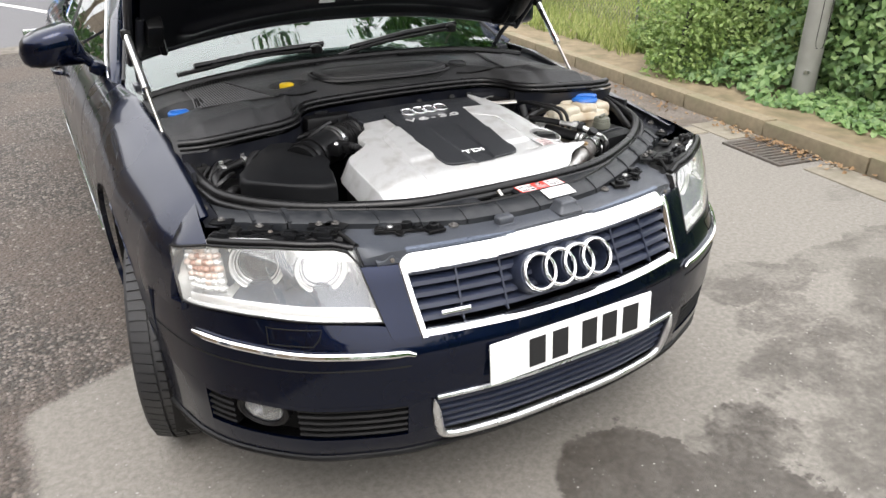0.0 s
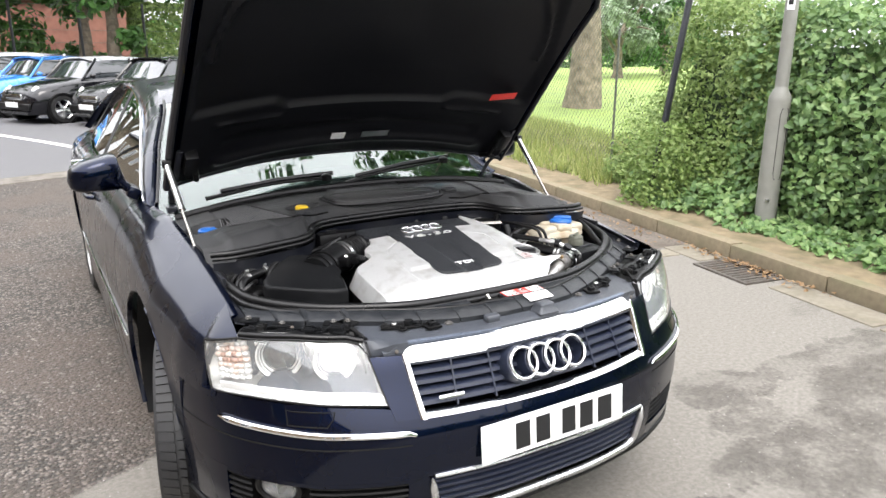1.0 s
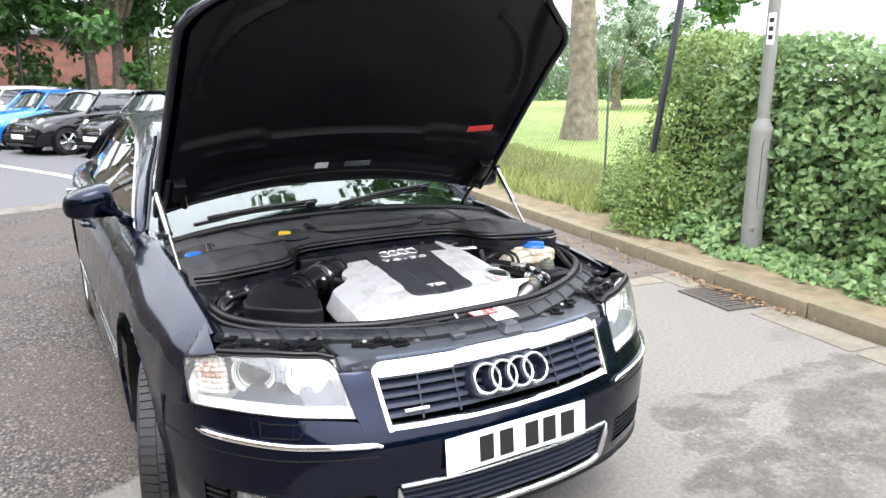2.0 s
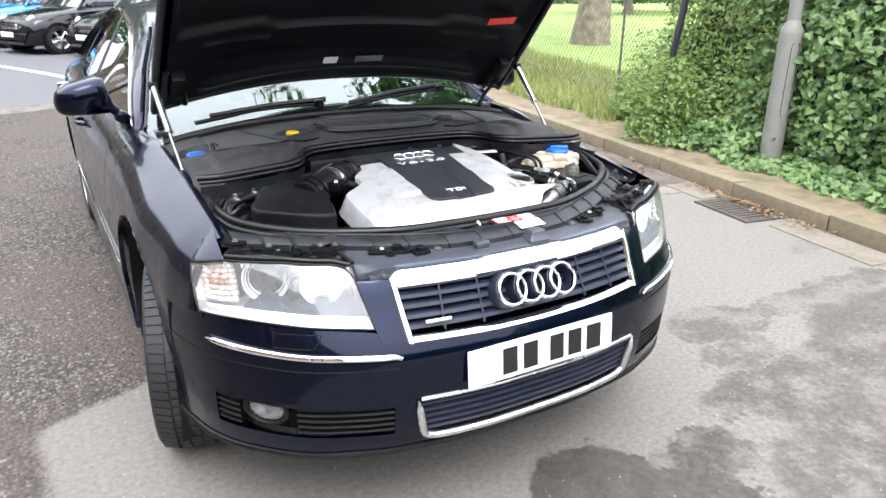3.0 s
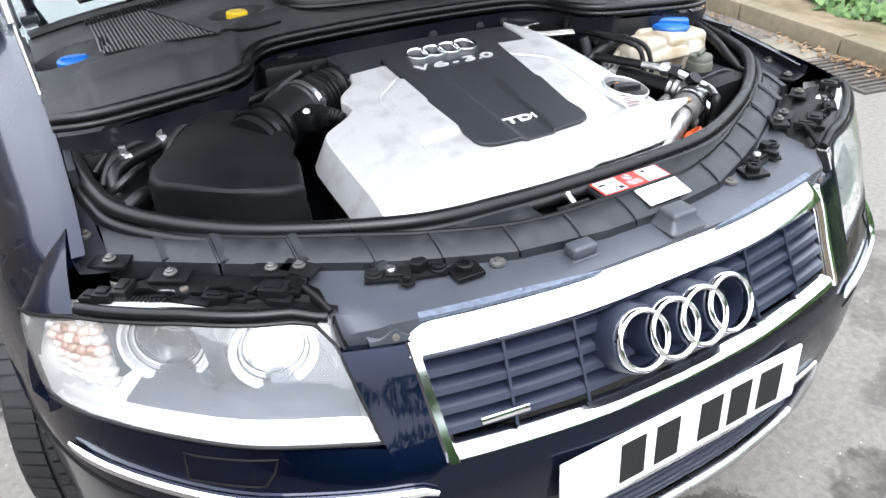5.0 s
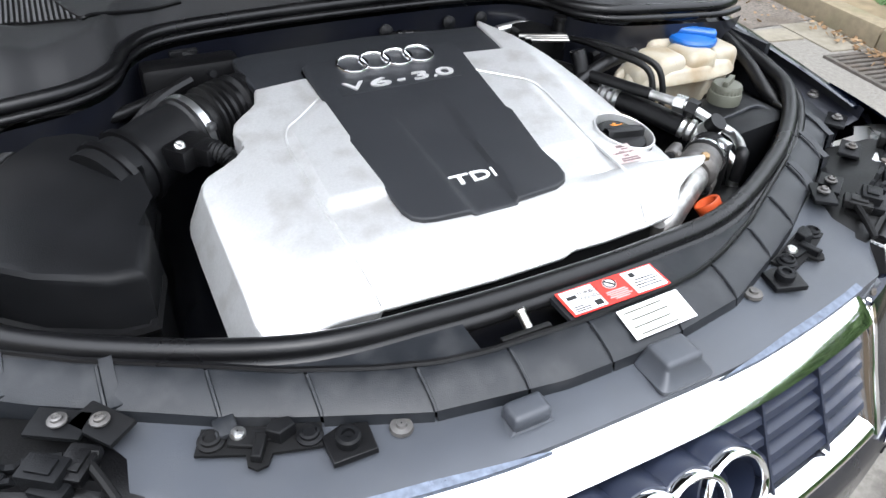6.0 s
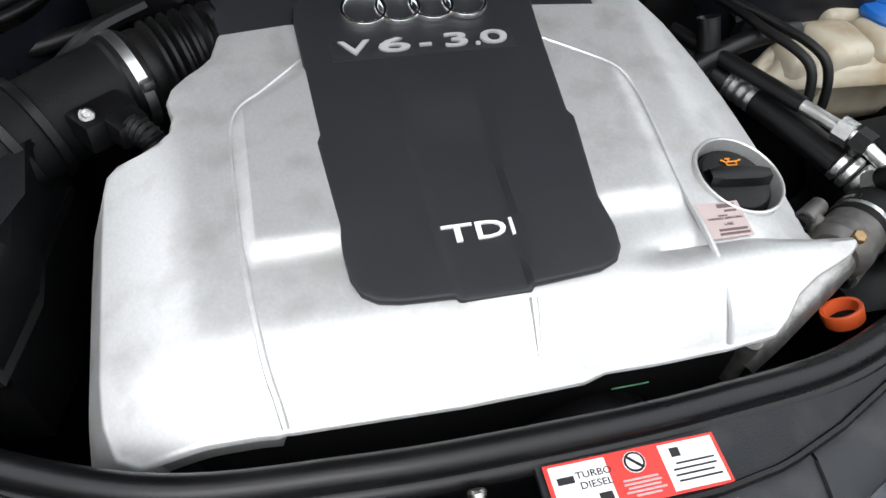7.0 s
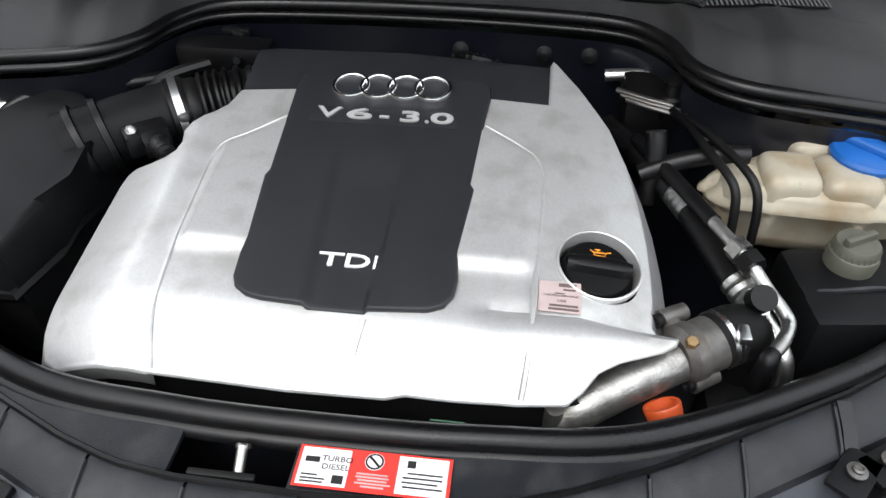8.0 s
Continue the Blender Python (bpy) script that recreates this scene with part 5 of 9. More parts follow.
bm = bmesh.new()
inner = spline([(x, y, 0) for x, y in SEAL_F], 4)
grid(bm, [[(p.x, p.y + (0.004 if abs(p.x) < 0.7 else 0), front_z(p.x, p.y) - 0.012) for p in inner], [(p.x * 0.99, p.y + 0.012, 0.45) for p in inner]])
rear = spline([(x, y - 0.03, 0) for x, y in SEAL_R], 4)
grid(bm, [[(p.x, p.y, rear_z(p.x) - 0.02) for p in rear], [(p.x, p.y + 0.01, rear_z(p.x) - 0.06) for p in rear], [(p.x, p.y + 0.02, 0.45) for p in rear]])
box(bm, (0, 0.66, 0.45), (1.5, 0.8, 0.02))
for sg in (-1, 1):
    box(bm, (sg * 0.752, 0.83, 0.70), (0.012, 0.30, 0.48))
part("bay_wall", bm, NAVY_IN, car, "dark painted engine bay walls")

# inner wing flange beside the seal, painted
for sg in (-1, 1):
    bm = bmesh.new()
    rows = []
    for y in np.linspace(0.47, 1.40, 26):
        e = side(sg, y, 1.0)
        xi = float(np.interp(y, [0.47, 0.6, 0.75, 1.0, 1.4], [0.735, 0.745, 0.752, 0.758, 0.77]))
        rows.append([e, e + Vector((-sg * 0.004, 0, -0.02)), Vector((sg * (abs(e.x) * 0.45 + xi * 0.55), y, e.z - 0.026)), Vector((sg * xi, y, e.z - 0.03)), Vector((sg * (xi - 0.003), y, e.z - 0.09))])
    grid(bm, rows)
    part("wing_flange", bm, NAVY_IN, car)
    for y in (0.56, 0.72, 0.88):
        bm = bmesh.new()
        e = side(sg, y, 1.0)
        lathe(bm, [(0.011, 0), (0.011, 0.004), (0.007, 0.006), (0.007, 0.010), (0.001, 0.011)], Matrix.Translation((sg * 0.762, y, e.z - 0.027)), 10, close=True)
        part("bolt", bm, BOLT, car)

# ---- lock carrier and front panel ----
CAR_F = [(-0.75, 0.505), (-0.683, 0.460), (-0.566, 0.381), (-0.40, 0.286), (-0.33, 0.253), (-0.21, 0.203), (-0.06, 0.181), (0.06, 0.181), (0.21, 0.203), (0.33, 0.253), (0.40, 0.286), (0.566, 0.381), (0.683, 0.460), (0.75, 0.505)]
ARC_HALF = [(0.0, 0.236), (0.12, 0.239), (0.18, 0.247), (0.243, 0.267), (0.33, 0.304), (0.40, 0.343), (0.52, 0.408), (0.613, 0.470), (0.70, 0.548), (0.75, 0.60)]
ARC = [(-x, y) for x, y in reversed(ARC_HALF[1:])] + ARC_HALF


def y_at(line, x):
    return float(np.interp(x, [p[0] for p in line], [p[1] for p in line]))


SLOT = (-0.130, -0.014)


def web_y(x):
    return y_at(SEAL_F[2:-2], max(-0.728, min(0.728, x))) - 0.006


bm = bmesh.new()
for x0, x1 in ((-0.745, SLOT[0]), (SLOT[1], 0.745)):
    thick(bm, [[Vector((x, y_at(ARC, x) + 0.001, 0.8800)), Vector((x, (y_at(ARC, x) + web_y(x)) / 2, 0.8785)), Vector((x, max(web_y(x), y_at(ARC, x) + 0.008), 0.8800))] for x in np.linspace(x0, x1, 34)], (0, 0, -0.006))
carrier = part("lock_carrier", bm, CARRIER, car, "ribbed black plastic lock carrier with dried water marks")
bm = bmesh.new()
thick(bm, [[Vector((x, y_at(CAR_F, x), 0.842)), Vector((x, y_at(ARC, x), 0.850))] for x in np.linspace(-0.745, 0.745, 50)], (0, 0, -0.01))
part("carrier_beam", bm, PLASTIC_D, carrier)
xs = [-0.74, -0.60, -0.50, -0.402, -0.312, -0.207, -0.105, 0.0, 0.105, 0.207, 0.312, 0.402, 0.50, 0.60, 0.74]
for a, c in zip(xs, xs[1:]):
    rows = []
    for x in np.linspace(a + 0.0016, c - 0.0016, 7):
        yf, yb = y_at(CAR_F, x), y_at(ARC, x)
        rows.append([Vector((x, yf - 0.006, 0.842)), Vector((x, yf - 0.001, 0.866)), Vector((x, yf + 0.006, 0.8705)), Vector((x, yf * 0.55 + yb * 0.45, 0.8775)), Vector((x, yb - 0.010, 0.8825)), Vector((x, yb - 0.003, 0.8815)), Vector((x, yb - 0.001, 0.876))])
    bm = bmesh.new()
    thick(bm, rows, (0, 0, -0.005))
    part("carrier_section", bm, CARRIER, carrier)
    if abs(c) < 0.7:
        bm = bmesh.new()
        yf, yb = y_at(CAR_F, c), y_at(ARC, c)
        tube(bm, [(c, yf - 0.001, 0.866), (c, yf + 0.006, 0.872), (c, yf * 0.55 + yb * 0.45, 0.879), (c, yb - 0.010, 0.884)], 0.0024, 6)
        part("carrier_rib", bm, CARRIER, carrier)
bm = bmesh.new()
tube(bm, [(x, y_at(ARC, x), 0.8825) for x in np.linspace(-0.72, 0.72, 80)], 0.0036, 6)
part("carrier_lip", bm, RUBBER, carrier)
for p, r in (((-0.40, 0.282, 0.8705), 0.0), ((0.085, 0.186, 0.862), 0.0)):
    bm = bmesh.new()
    box(bm, (p[0], p[1] - 0.010, p[2] - 0.006), (0.022, 0.024, 0.008), None, 0.002)
    part("tab", bm, CARRIER, carrier)
for x in (-0.675, -0.60, -0.50, 0.50, 0.60, 0.675):
    yf, yb = y_at(CAR_F, x), y_at(ARC, x) - 0.004
    bm = bmesh.new()
    w = 0.016
    thick(bm, [[Vector((x + dx, y, z)) for y, z in ((yf - 0.007, 0.846), (yf - 0.005, 0.870), (yf + 0.008, 0.8735), (yf * 0.6 + yb * 0.4, 0.8800), (yf * 0.4 + yb * 0.6, 0.8830), (yb, 0.8875))] for dx in (0.003, w * 0.5, w)], (0, 0, -0.004))
    part("strap", bm, CARRIER, carrier)
# smooth front panel between carrier, grille and lamps
bm = bmesh.new()
rows = []
for x in np.linspace(-0.505, 0.505, 61):
    yf = y_at(CAR_F, x)
    ax = abs(x)
    zc = 0.842 if ax < 0.44 else 0.842 - (ax - 0.44) * 0.35
    g = nose(math.copysign(s_at(ax), x), min(zc, 0.838), 0.0)
    yg = g.y + 0.004 if ax < 0.44 else float(np.interp(ax, [0.44, 0.505], [0.165, 0.21]))
    mid = 0.012 * math.exp(-((x - 0.24) / 0.05) ** 2) + 0.012 * math.exp(-((x + 0.24) / 0.05) ** 2)
    rows.append([Vector((x, yf + 0.002, 0.853)), Vector((x, yf * 0.7 + yg * 0.3, 0.853)), Vector((x, yf * 0.4 + yg * 0.6, 0.851)), Vector((x, yf * 0.15 + yg * 0.85, 0.849)), Vector((x, yg, zc + 0.004)), Vector((x, yg - 0.002, zc - 0.02))])
thick(bm, rows, (0, 0, -0.006))
panel = part("front_panel", bm, PANEL, car, "smooth black plastic panel behind the grille")
for x in (-0.122, 0.065):
    bm = bmesh.new()
    yy = y_at(CAR_F, x) - (0.018 if x > 0 else 0.030)
    box(bm, (x, yy + (-0.010 if x > 0 else 0.004), 0.862), (0.075 if x > 0 else 0.066, 0.055 if x > 0 else 0.04, 0.036 if x > 0 else 0.022), None, 0.0105, 4)
    top = max(v.co.z for v in bm.verts)
    for v in bm.verts:
        if v.co.z > top - 0.02:
            v.co.x = x + (v.co.x - x) * 0.70
            v.co.y = yy + 0.002 + (v.co.y - yy) * 0.72
    part("panel_bulge", bm, PANEL, panel)
for sg in (-1, 1):
    # galvanised edge seen behind the chrome bar
    bm = bmesh.new()
    ss = np.linspace(s_at(0.12), s_at(0.425), 16)
    wide = lambda s: min(1.0, (s - ss[0]) / 0.14) ** 0.7
    thick(bm, [[nose(sg * s, 0.838, 0.002) + Vector((0, 0, 0.0085)), nose(sg * s, 0.838, 0.0015 - 0.0095 * wide(s)) + Vector((0, 0, 0.0087 + 0.0026 * wide(s)))] for s in ss], (0, 0, -0.006))
    part("galvanised_edge", bm, GALV, panel, "spangled galvanised edge")
    # latch in its opening, with a tongue reaching forward
    LT = Matrix.Translation((sg * 0.373, 0.248, 0.859)) @ Matrix.Rotation(sg * 0.36, 4, "Z")
    bm = bmesh.new()
    prism(bm, [(-0.060, -0.015), (-0.012, -0.017), (-0.009, -0.030), (0.0, -0.035), (0.010, -0.030), (0.013, -0.017), (0.060, -0.013), (0.058, 0.016), (-0.058, 0.016)], -0.002, 0.0015, LT)
    latch = part("bonnet_latch", bm, DARK, car, "black bonnet latch in its opening")
    for dx in (-0.046, 0.047):
        bm = bmesh.new()
        lathe(bm, [(0.0135, 0), (0.0135, 0.003), (0.010, 0.0045), (0.010, 0.008), (0.0075, 0.009), (0.006, 0.006), (0.0005, 0.006)], LT @ Matrix.Translation((dx, 0.0, 0.001)), 18, close=True)
        part("bolt", bm, PLASTIC, latch)
    bm = bmesh.new()
    lathe(bm, [(0.008, 0), (0.008, 0.007), (0.006, 0.0095), (0.001, 0.010)], LT @ Matrix.Translation((-0.021, 0.004, 0.001)), 14, close=True)
    part("pivot", bm, ALU, latch)
    for pts, z1 in ((((-0.030, -0.008), (-0.004, -0.012), (0.006, -0.004), (0.030, 0.002), (0.032, 0.010), (-0.030, 0.012)), 0.006), (((0.006, -0.002), (0.020, -0.008), (0.034, 0.004), (0.028, 0.014), (0.010, 0.012)), 0.017), (((-0.006, -0.026), (0.004, -0.028), (0.008, 0.0), (-0.004, 0.002)), 0.011)):
        bm = bmesh.new()
        prism(bm, pts, 0.001, z1, LT, 0.0025)
        part("catch", bm, PLASTIC, latch)
    bm = bmesh.new()
    PT = Matrix.Translation((sg * 0.298, 0.208, 0.859)) @ Matrix.Rotation(sg * 0.36 - sg * 0.5, 4, "Z")
    prism(bm, [(-0.024, -0.016), (0.020, -0.023), (0.027, 0.010), (0.004, 0.022), (-0.020, 0.018)], -0.003, 0.004, PT, 0.0015)
    pad = part("stop_pad", bm, PLASTIC_D, car, "small black pad with a bolt")
    bm = bmesh.new()
    lathe(bm, [(0.0125, 0), (0.0125, 0.009), (0.010, 0.011), (0.0065, 0.011), (0.006, 0.007), (0.001, 0.007)], PT @ Matrix.Translation((0, 0, 0.004)), 18, close=True)
    part("bolt", bm, PLASTIC, pad)
    bm = bmesh.new()
    lathe(bm, [(0.0125, 0), (0.0115, 0.004), (0.006, 0.005), (0.005, 0.008), (0.001, 0.008)], Matrix.Translation((sg * 0.243, 0.206, 0.855)), 16, close=True)
    part("panel_screw", bm, BOLT, car, "small pale round fixing")
    # lamp top brackets
    bm = bmesh.new()
    rows = []
    for t in np.linspace(0, 1, 22):
        p = lamp_pt(sg, t * 0.70 + 0.02, 1.0, 0.0)
        back = Vector((p.x * 0.985, p.y + 0.075 - 0.02 * t, 0.860 + 0.006 * math.sin(t * 14)))
        rows.append([p + Vector((0, 0.003, 0.001)), p.lerp(back, 0.28) + Vector((0, 0, 0.006)), p.lerp(back, 0.33) + Vector((0, 0, -0.004)), p.lerp(back, 0.6) + Vector((0, 0, 0.001)), p.lerp(back, 0.66) + Vector((0, 0, 0.010)), back])
    thick(bm, rows, (0, 0, -0.008))
    brk = part("lamp_bracket", bm, PLASTIC_D, car, "black lamp mounting rail with clips")
    bm = bmesh.new()
    rows = [[lamp_pt(sg, u, 1.0, 0.0).lerp(Vector((lamp_pt(sg, u, 1, 0).x * 0.985, lamp_pt(sg, u, 1, 0).y + 0.07, 0.866)), k) + Vector((0, 0, 0.0085)) for k in (0.36, 0.36 + 0.26 * min(1.0, (u - 0.30) * 5))] for u in np.linspace(0.32, 0.70, 12)]
    thick(bm, rows, (0, 0, -0.004))
    part("pale_lamp_top", bm, REFLECT, brk)
    for u, k in ((0.10, 0.55), (0.24, 0.8), (0.36, 0.62), (0.48, 0.85), (0.60, 0.7), (0.68, 0.6)):
        bm = bmesh.new()
        p = lamp_pt(sg, u, 1.0, 0.0)
        q = p.lerp(Vector((p.x * 0.985, p.y + 0.07, 0.860)), k)
        box(bm, q + Vector((0, 0, 0.008)), (0.035, 0.018, 0.014), Matrix.Rotation(sg * 0.7, 3, "Z"), 0.003)
        part("clip", bm, PLASTIC, brk)
    # thick rubber strip on the lamp's upper edge, stepped rails, slots and plugs behind it
    bm = bmesh.new()
    tube(bm, [lamp_pt(sg, u, 1.0, 0.0) + Vector((0, 0.013, 0.006)) for u in np.linspace(-0.01, 0.725, 26)], 0.0085, 10)
    part("lamp_rubber", bm, RUBBER, brk)

    def ledge(u, k, dz=0.0):
        p = lamp_pt(sg, u * 0.76, 1.0, 0.0)
        return p.lerp(Vector((p.x * 0.985, p.y + 0.075 - 0.02 * u, 0.862)), k) + Vector((0, 0, dz))
    for k0, k1, u0, u1, dz in ((0.70, 0.78, 0.06, 0.80, 0.012), (0.90, 0.99, 0.10, 0.86, 0.018), (0.80, 0.86, 0.30, 0.95, 0.008)):
        bm = bmesh.new()
        rows = []
        for i, u in enumerate(np.linspace(u0, u1, 30)):
            h = dz + (0.007 if 8 < i < 13 or 20 < i < 24 else 0.0) - (0.006 if i in (5, 6, 16, 17) else 0.0)
            rows.append([ledge(u, k0, h - 0.010), ledge(u, k0, h), ledge(u, k1, h), ledge(u, k1, h - 0.010)])
        thick(bm, rows, (0, 0, -0.003))
        part("rail", bm, PLASTIC, brk)
    for i in range(9):
        bm = bmesh.new()
        box(bm, ledge(0.60 + 0.018 * i, 0.685, 0.012), (0.004, 0.010, 0.008), Matrix.Rotation(sg * 0.7, 3, "Z"), 0.001)
        part("comb_tooth", bm, PLASTIC, brk)
    for u, k, sx, sy, sz, dz in ((0.14, 0.74, 0.040, 0.028, 0.022, 0.014), (0.07, 0.86, 0.03, 0.04, 0.012, 0.012), (0.40, 0.72, 0.034, 0.016, 0.014, 0.014), (0.84, 0.66, 0.026, 0.024, 0.024, 0.014), (0.90, 0.62, 0.022, 0.022, 0.018, 0.012), (0.76, 0.9, 0.022, 0.034, 0.022, 0.018)):
        bm = bmesh.new()
        box(bm, ledge(u, k, dz), (sx, sy, sz), Matrix.Rotation(sg * 0.62, 3, "Z"), 0.003)
        box(bm, ledge(u, k, dz + sz * 0.5), (sx * 0.6, sy * 0.6, 0.006), Matrix.Rotation(sg * 0.62, 3, "Z"), 0.0015)
        part("plug", bm, PLASTIC_D if k > 0.8 else PLASTIC, brk)
    bm = bmesh.new()
    tube(bm, spline([ledge(0.02, 1.0, 0.012), ledge(0.05, 0.95, 0.014), ledge(0.01, 0.6, 0.012), ledge(-0.03, 0.25, 0.006)], 5), 0.005, 8)
    part("edge_seal", bm, DARK, brk)
    bm = bmesh.new()
    lathe(bm, [(0.006, 0), (0.006, 0.003), (0.001, 0.004)], Matrix.Translation(ledge(0.52, 0.94, 0.020)), 10, close=True)
    part("rusty_screw", bm, IRON, brk)
    for x, y in ((0.505, 0.322), (0.541, 0.338), (0.668, 0.400), (0.738, 0.484)):
        bm = bmesh.new()
        box(bm, (sg * x, y, 0.870), (0.056, 0.034, 0.006), Matrix.Rotation(sg * (0.55 if x > 0.52 else 0.9), 3, "Z"), 0.002)
        part("bolt_plate", bm, PLASTIC, car)
        bm = bmesh.new()
        lathe(bm, [(0.0095, 0), (0.0095, 0.002), (0.0058, 0.003), (0.0058, 0.006), (0.004, 0.007), (0.003, 0.005), (0.0005, 0.005)], Matrix.Translation((sg * x, y, 0.8755)), 16, close=True)
        part("mounting_bolt", bm, BOLT, car, "bolt with a dull washer")
# latch post and labels on the carrier
bm = bmesh.new()
tube(bm, [(-0.063, 0.236, 0.866), (-0.064, 0.273, 0.886)], 0.0055, 12)
lathe(bm, [(0.0072, 0), (0.0076, 0.003), (0.0062, 0.005), (0.001, 0.005)], axis_to((-0.064, 0.273, 0.885), (0, 0.85, 0.5)), 14, close=True)
part("latch_post", bm, STEEL, car, "zinc latch post")
bm = bmesh.new()
box(bm, (-0.075, 0.2445, 0.884), (0.064, 0.007, 0.006), None, 0.0015)
part("latch_lip", bm, PLASTIC_D, car)
LM = Matrix.Translation((0.062, 0.2640, 0.8835)) @ Matrix.Rotation(radians(2), 4, "X") @ Matrix.Diagonal((0.96, 0.90, 1, 1))


def sticker(name, cx, cy, w, h, z, material, parent):
    bm = bmesh.new()
    box(bm, (cx, cy, z), (w, h, 0.0006))
    bm.transform(LM)
    return part(name, bm, material, parent)


warn = sticker("warning_label", 0, 0, 0.150, 0.046, 0.0, LABEL_R, car)
warn["label"] = "red and white engine warning label"
for cx in (-0.0475, 0.0475):
    sticker("white_field", cx, 0, 0.048, 0.041, 0.0008, LABEL_W, warn)
words("TURBO", 0.0085, LM @ Matrix.Translation((-0.036, 0.009, 0.0014)), INK, warn, "word", 0.0002, squash=1.1)
words("DIESEL", 0.0085, LM @ Matrix.Translation((-0.036, 0.0, 0.0014)), INK, warn, "word", 0.0002, squash=1.1)
for k, w in enumerate((0.030, 0.032, 0.028, 0.034, 0.022)):
    sticker("text_bar", 0.0005 * k, -0.0035 - 0.0034 * k, w, 0.0017, 0.0011, LABEL_P, warn)
for cx, cy, w in ((-0.060, -0.010, 0.016), (-0.056, -0.014, 0.024), (-0.0565, -0.0175, 0.022), (0.050, 0.002, 0.034), (0.048, -0.003, 0.038), (0.046, -0.008, 0.034), (0.049, -0.013, 0.038)):
    sticker("text_bar", cx, cy, w, 0.0016, 0.0013, INK, warn)
sticker("book_sign", -0.032, -0.013, 0.011, 0.009, 0.0013, INK, warn)
sticker("oil_sign", -0.060, 0.007, 0.014, 0.006, 0.0013, INK, warn)
sticker("cold_sign", 0.036, 0.012, 0.008, 0.008, 0.0013, INK, warn)
bm = bmesh.new()
lathe(bm, [(0.0095, 0), (0.0095, 0.0006), (0.0001, 0.0006)], LM @ Matrix.Translation((0, 0.011, 0.0006)), 20, close=True)
sign = part("round_sign", bm, LABEL_W, warn)
bm = bmesh.new()
tube(bm, [LM @ Vector((0.008 * math.cos(a), 0.011 + 0.008 * math.sin(a), 0.0014)) for a in np.linspace(0, 6.283, 18, endpoint=False)], 0.0009, 5, closed=True)
tube(bm, [LM @ Vector((-0.005, 0.016, 0.0014)), LM @ Vector((0.005, 0.006, 0.0014))], 0.0012, 5)
part("sign_ring", bm, INK, sign)
bm = bmesh.new()
box(bm, (0, 0, 0), (0.092, 0.041, 0.0008))
bm.transform(Matrix.Translation((0.082, 0.209, 0.8815)) @ Matrix.Rotation(0.03, 4, "Z") @ Matrix.Rotation(radians(14), 4, "X"))
wl = part("paper_label", bm, LABEL_W, car, "white paper label with faint print")
for k in range(4):
    bm = bmesh.new()
    box(bm, (-0.012 + 0.004 * (k % 2), 0.014 - 0.010 * k, 0.0008), (0.055, 0.002, 0.0004))
    bm.transform(Matrix.Translation((0.082, 0.209, 0.8815)) @ Matrix.Rotation(0.03, 4, "Z") @ Matrix.Rotation(radians(14), 4, "X"))
    part("text_bar", bm, GREYCAP, wl)

# ---- engine cover ----
def cov_z(x, y):
    return 0.927 + 0.152 * (y - 0.49)


def cov_h(x, y):
    """Height of the silver cover: flat sloping top, falling shoulders, rounded front, raised pads, bulge over the outlet."""
    bulge = smooth01((x - 0.11) / 0.09) * max(0.0, 1 - ((y - 0.402) / (0.060 if y < 0.402 else 0.047)) ** 2)
    z = cov_z(x, y) - 0.80 * max(0.0, abs(x + 0.004) - 0.25) ** 1.3 * (1 - 0.85 * min(1.0, bulge * 1.4))
    z -= 5.3 * max(0.0, 0.438 - y) ** 2
    z += 0.013 * bulge - 0.004 * smooth01((x - 0.12) / 0.06) * math.exp(-((y - 0.446) / 0.007) ** 2)
    for side_x, outer in ((-1, 0.213), (1, 0.200)):
        inside = min(side_x * x - 0.100, outer - side_x * x, (y - 0.494) * 0.72, 0.728 - 0.70 * max(0.0, side_x * x - 0.128) - y)
        z += 0.0065 * min(1.0, max(0.0, inside / 0.010))
    return z


COVER = [(-0.310, 0.362), (-0.328, 0.372), (-0.335, 0.395), (-0.336, 0.44), (-0.337, 0.50), (-0.338, 0.56), (-0.338, 0.615), (-0.335, 0.633), (-0.326, 0.640), (-0.302, 0.641), (-0.284, 0.645), (-0.272, 0.655), (-0.267, 0.672), (-0.273, 0.695), (-0.268, 0.709), (-0.240, 0.732), (-0.228, 0.746), (-0.219, 0.777), (-0.150, 0.785), (0.130, 0.788), (0.211, 0.781), (0.213, 0.878), (0.258, 0.803), (0.288, 0.757), (0.309, 0.700), (0.322, 0.640), (0.329, 0.580), (0.331, 0.530), (0.330, 0.490), (0.328, 0.464), (0.337, 0.456), (0.345, 0.443), (0.347, 0.430), (0.343, 0.420), (0.330, 0.411), (0.310, 0.404), (0.288, 0.397), (0.266, 0.386), (0.252, 0.371), (0.238, 0.362), (0.19, 0.359), (0.075, 0.361), (0.055, 0.357), (-0.05, 0.356), (-0.19, 0.359), (-0.22, 0.361)]
CAP = Vector((0.271, 0.519, 0.0))


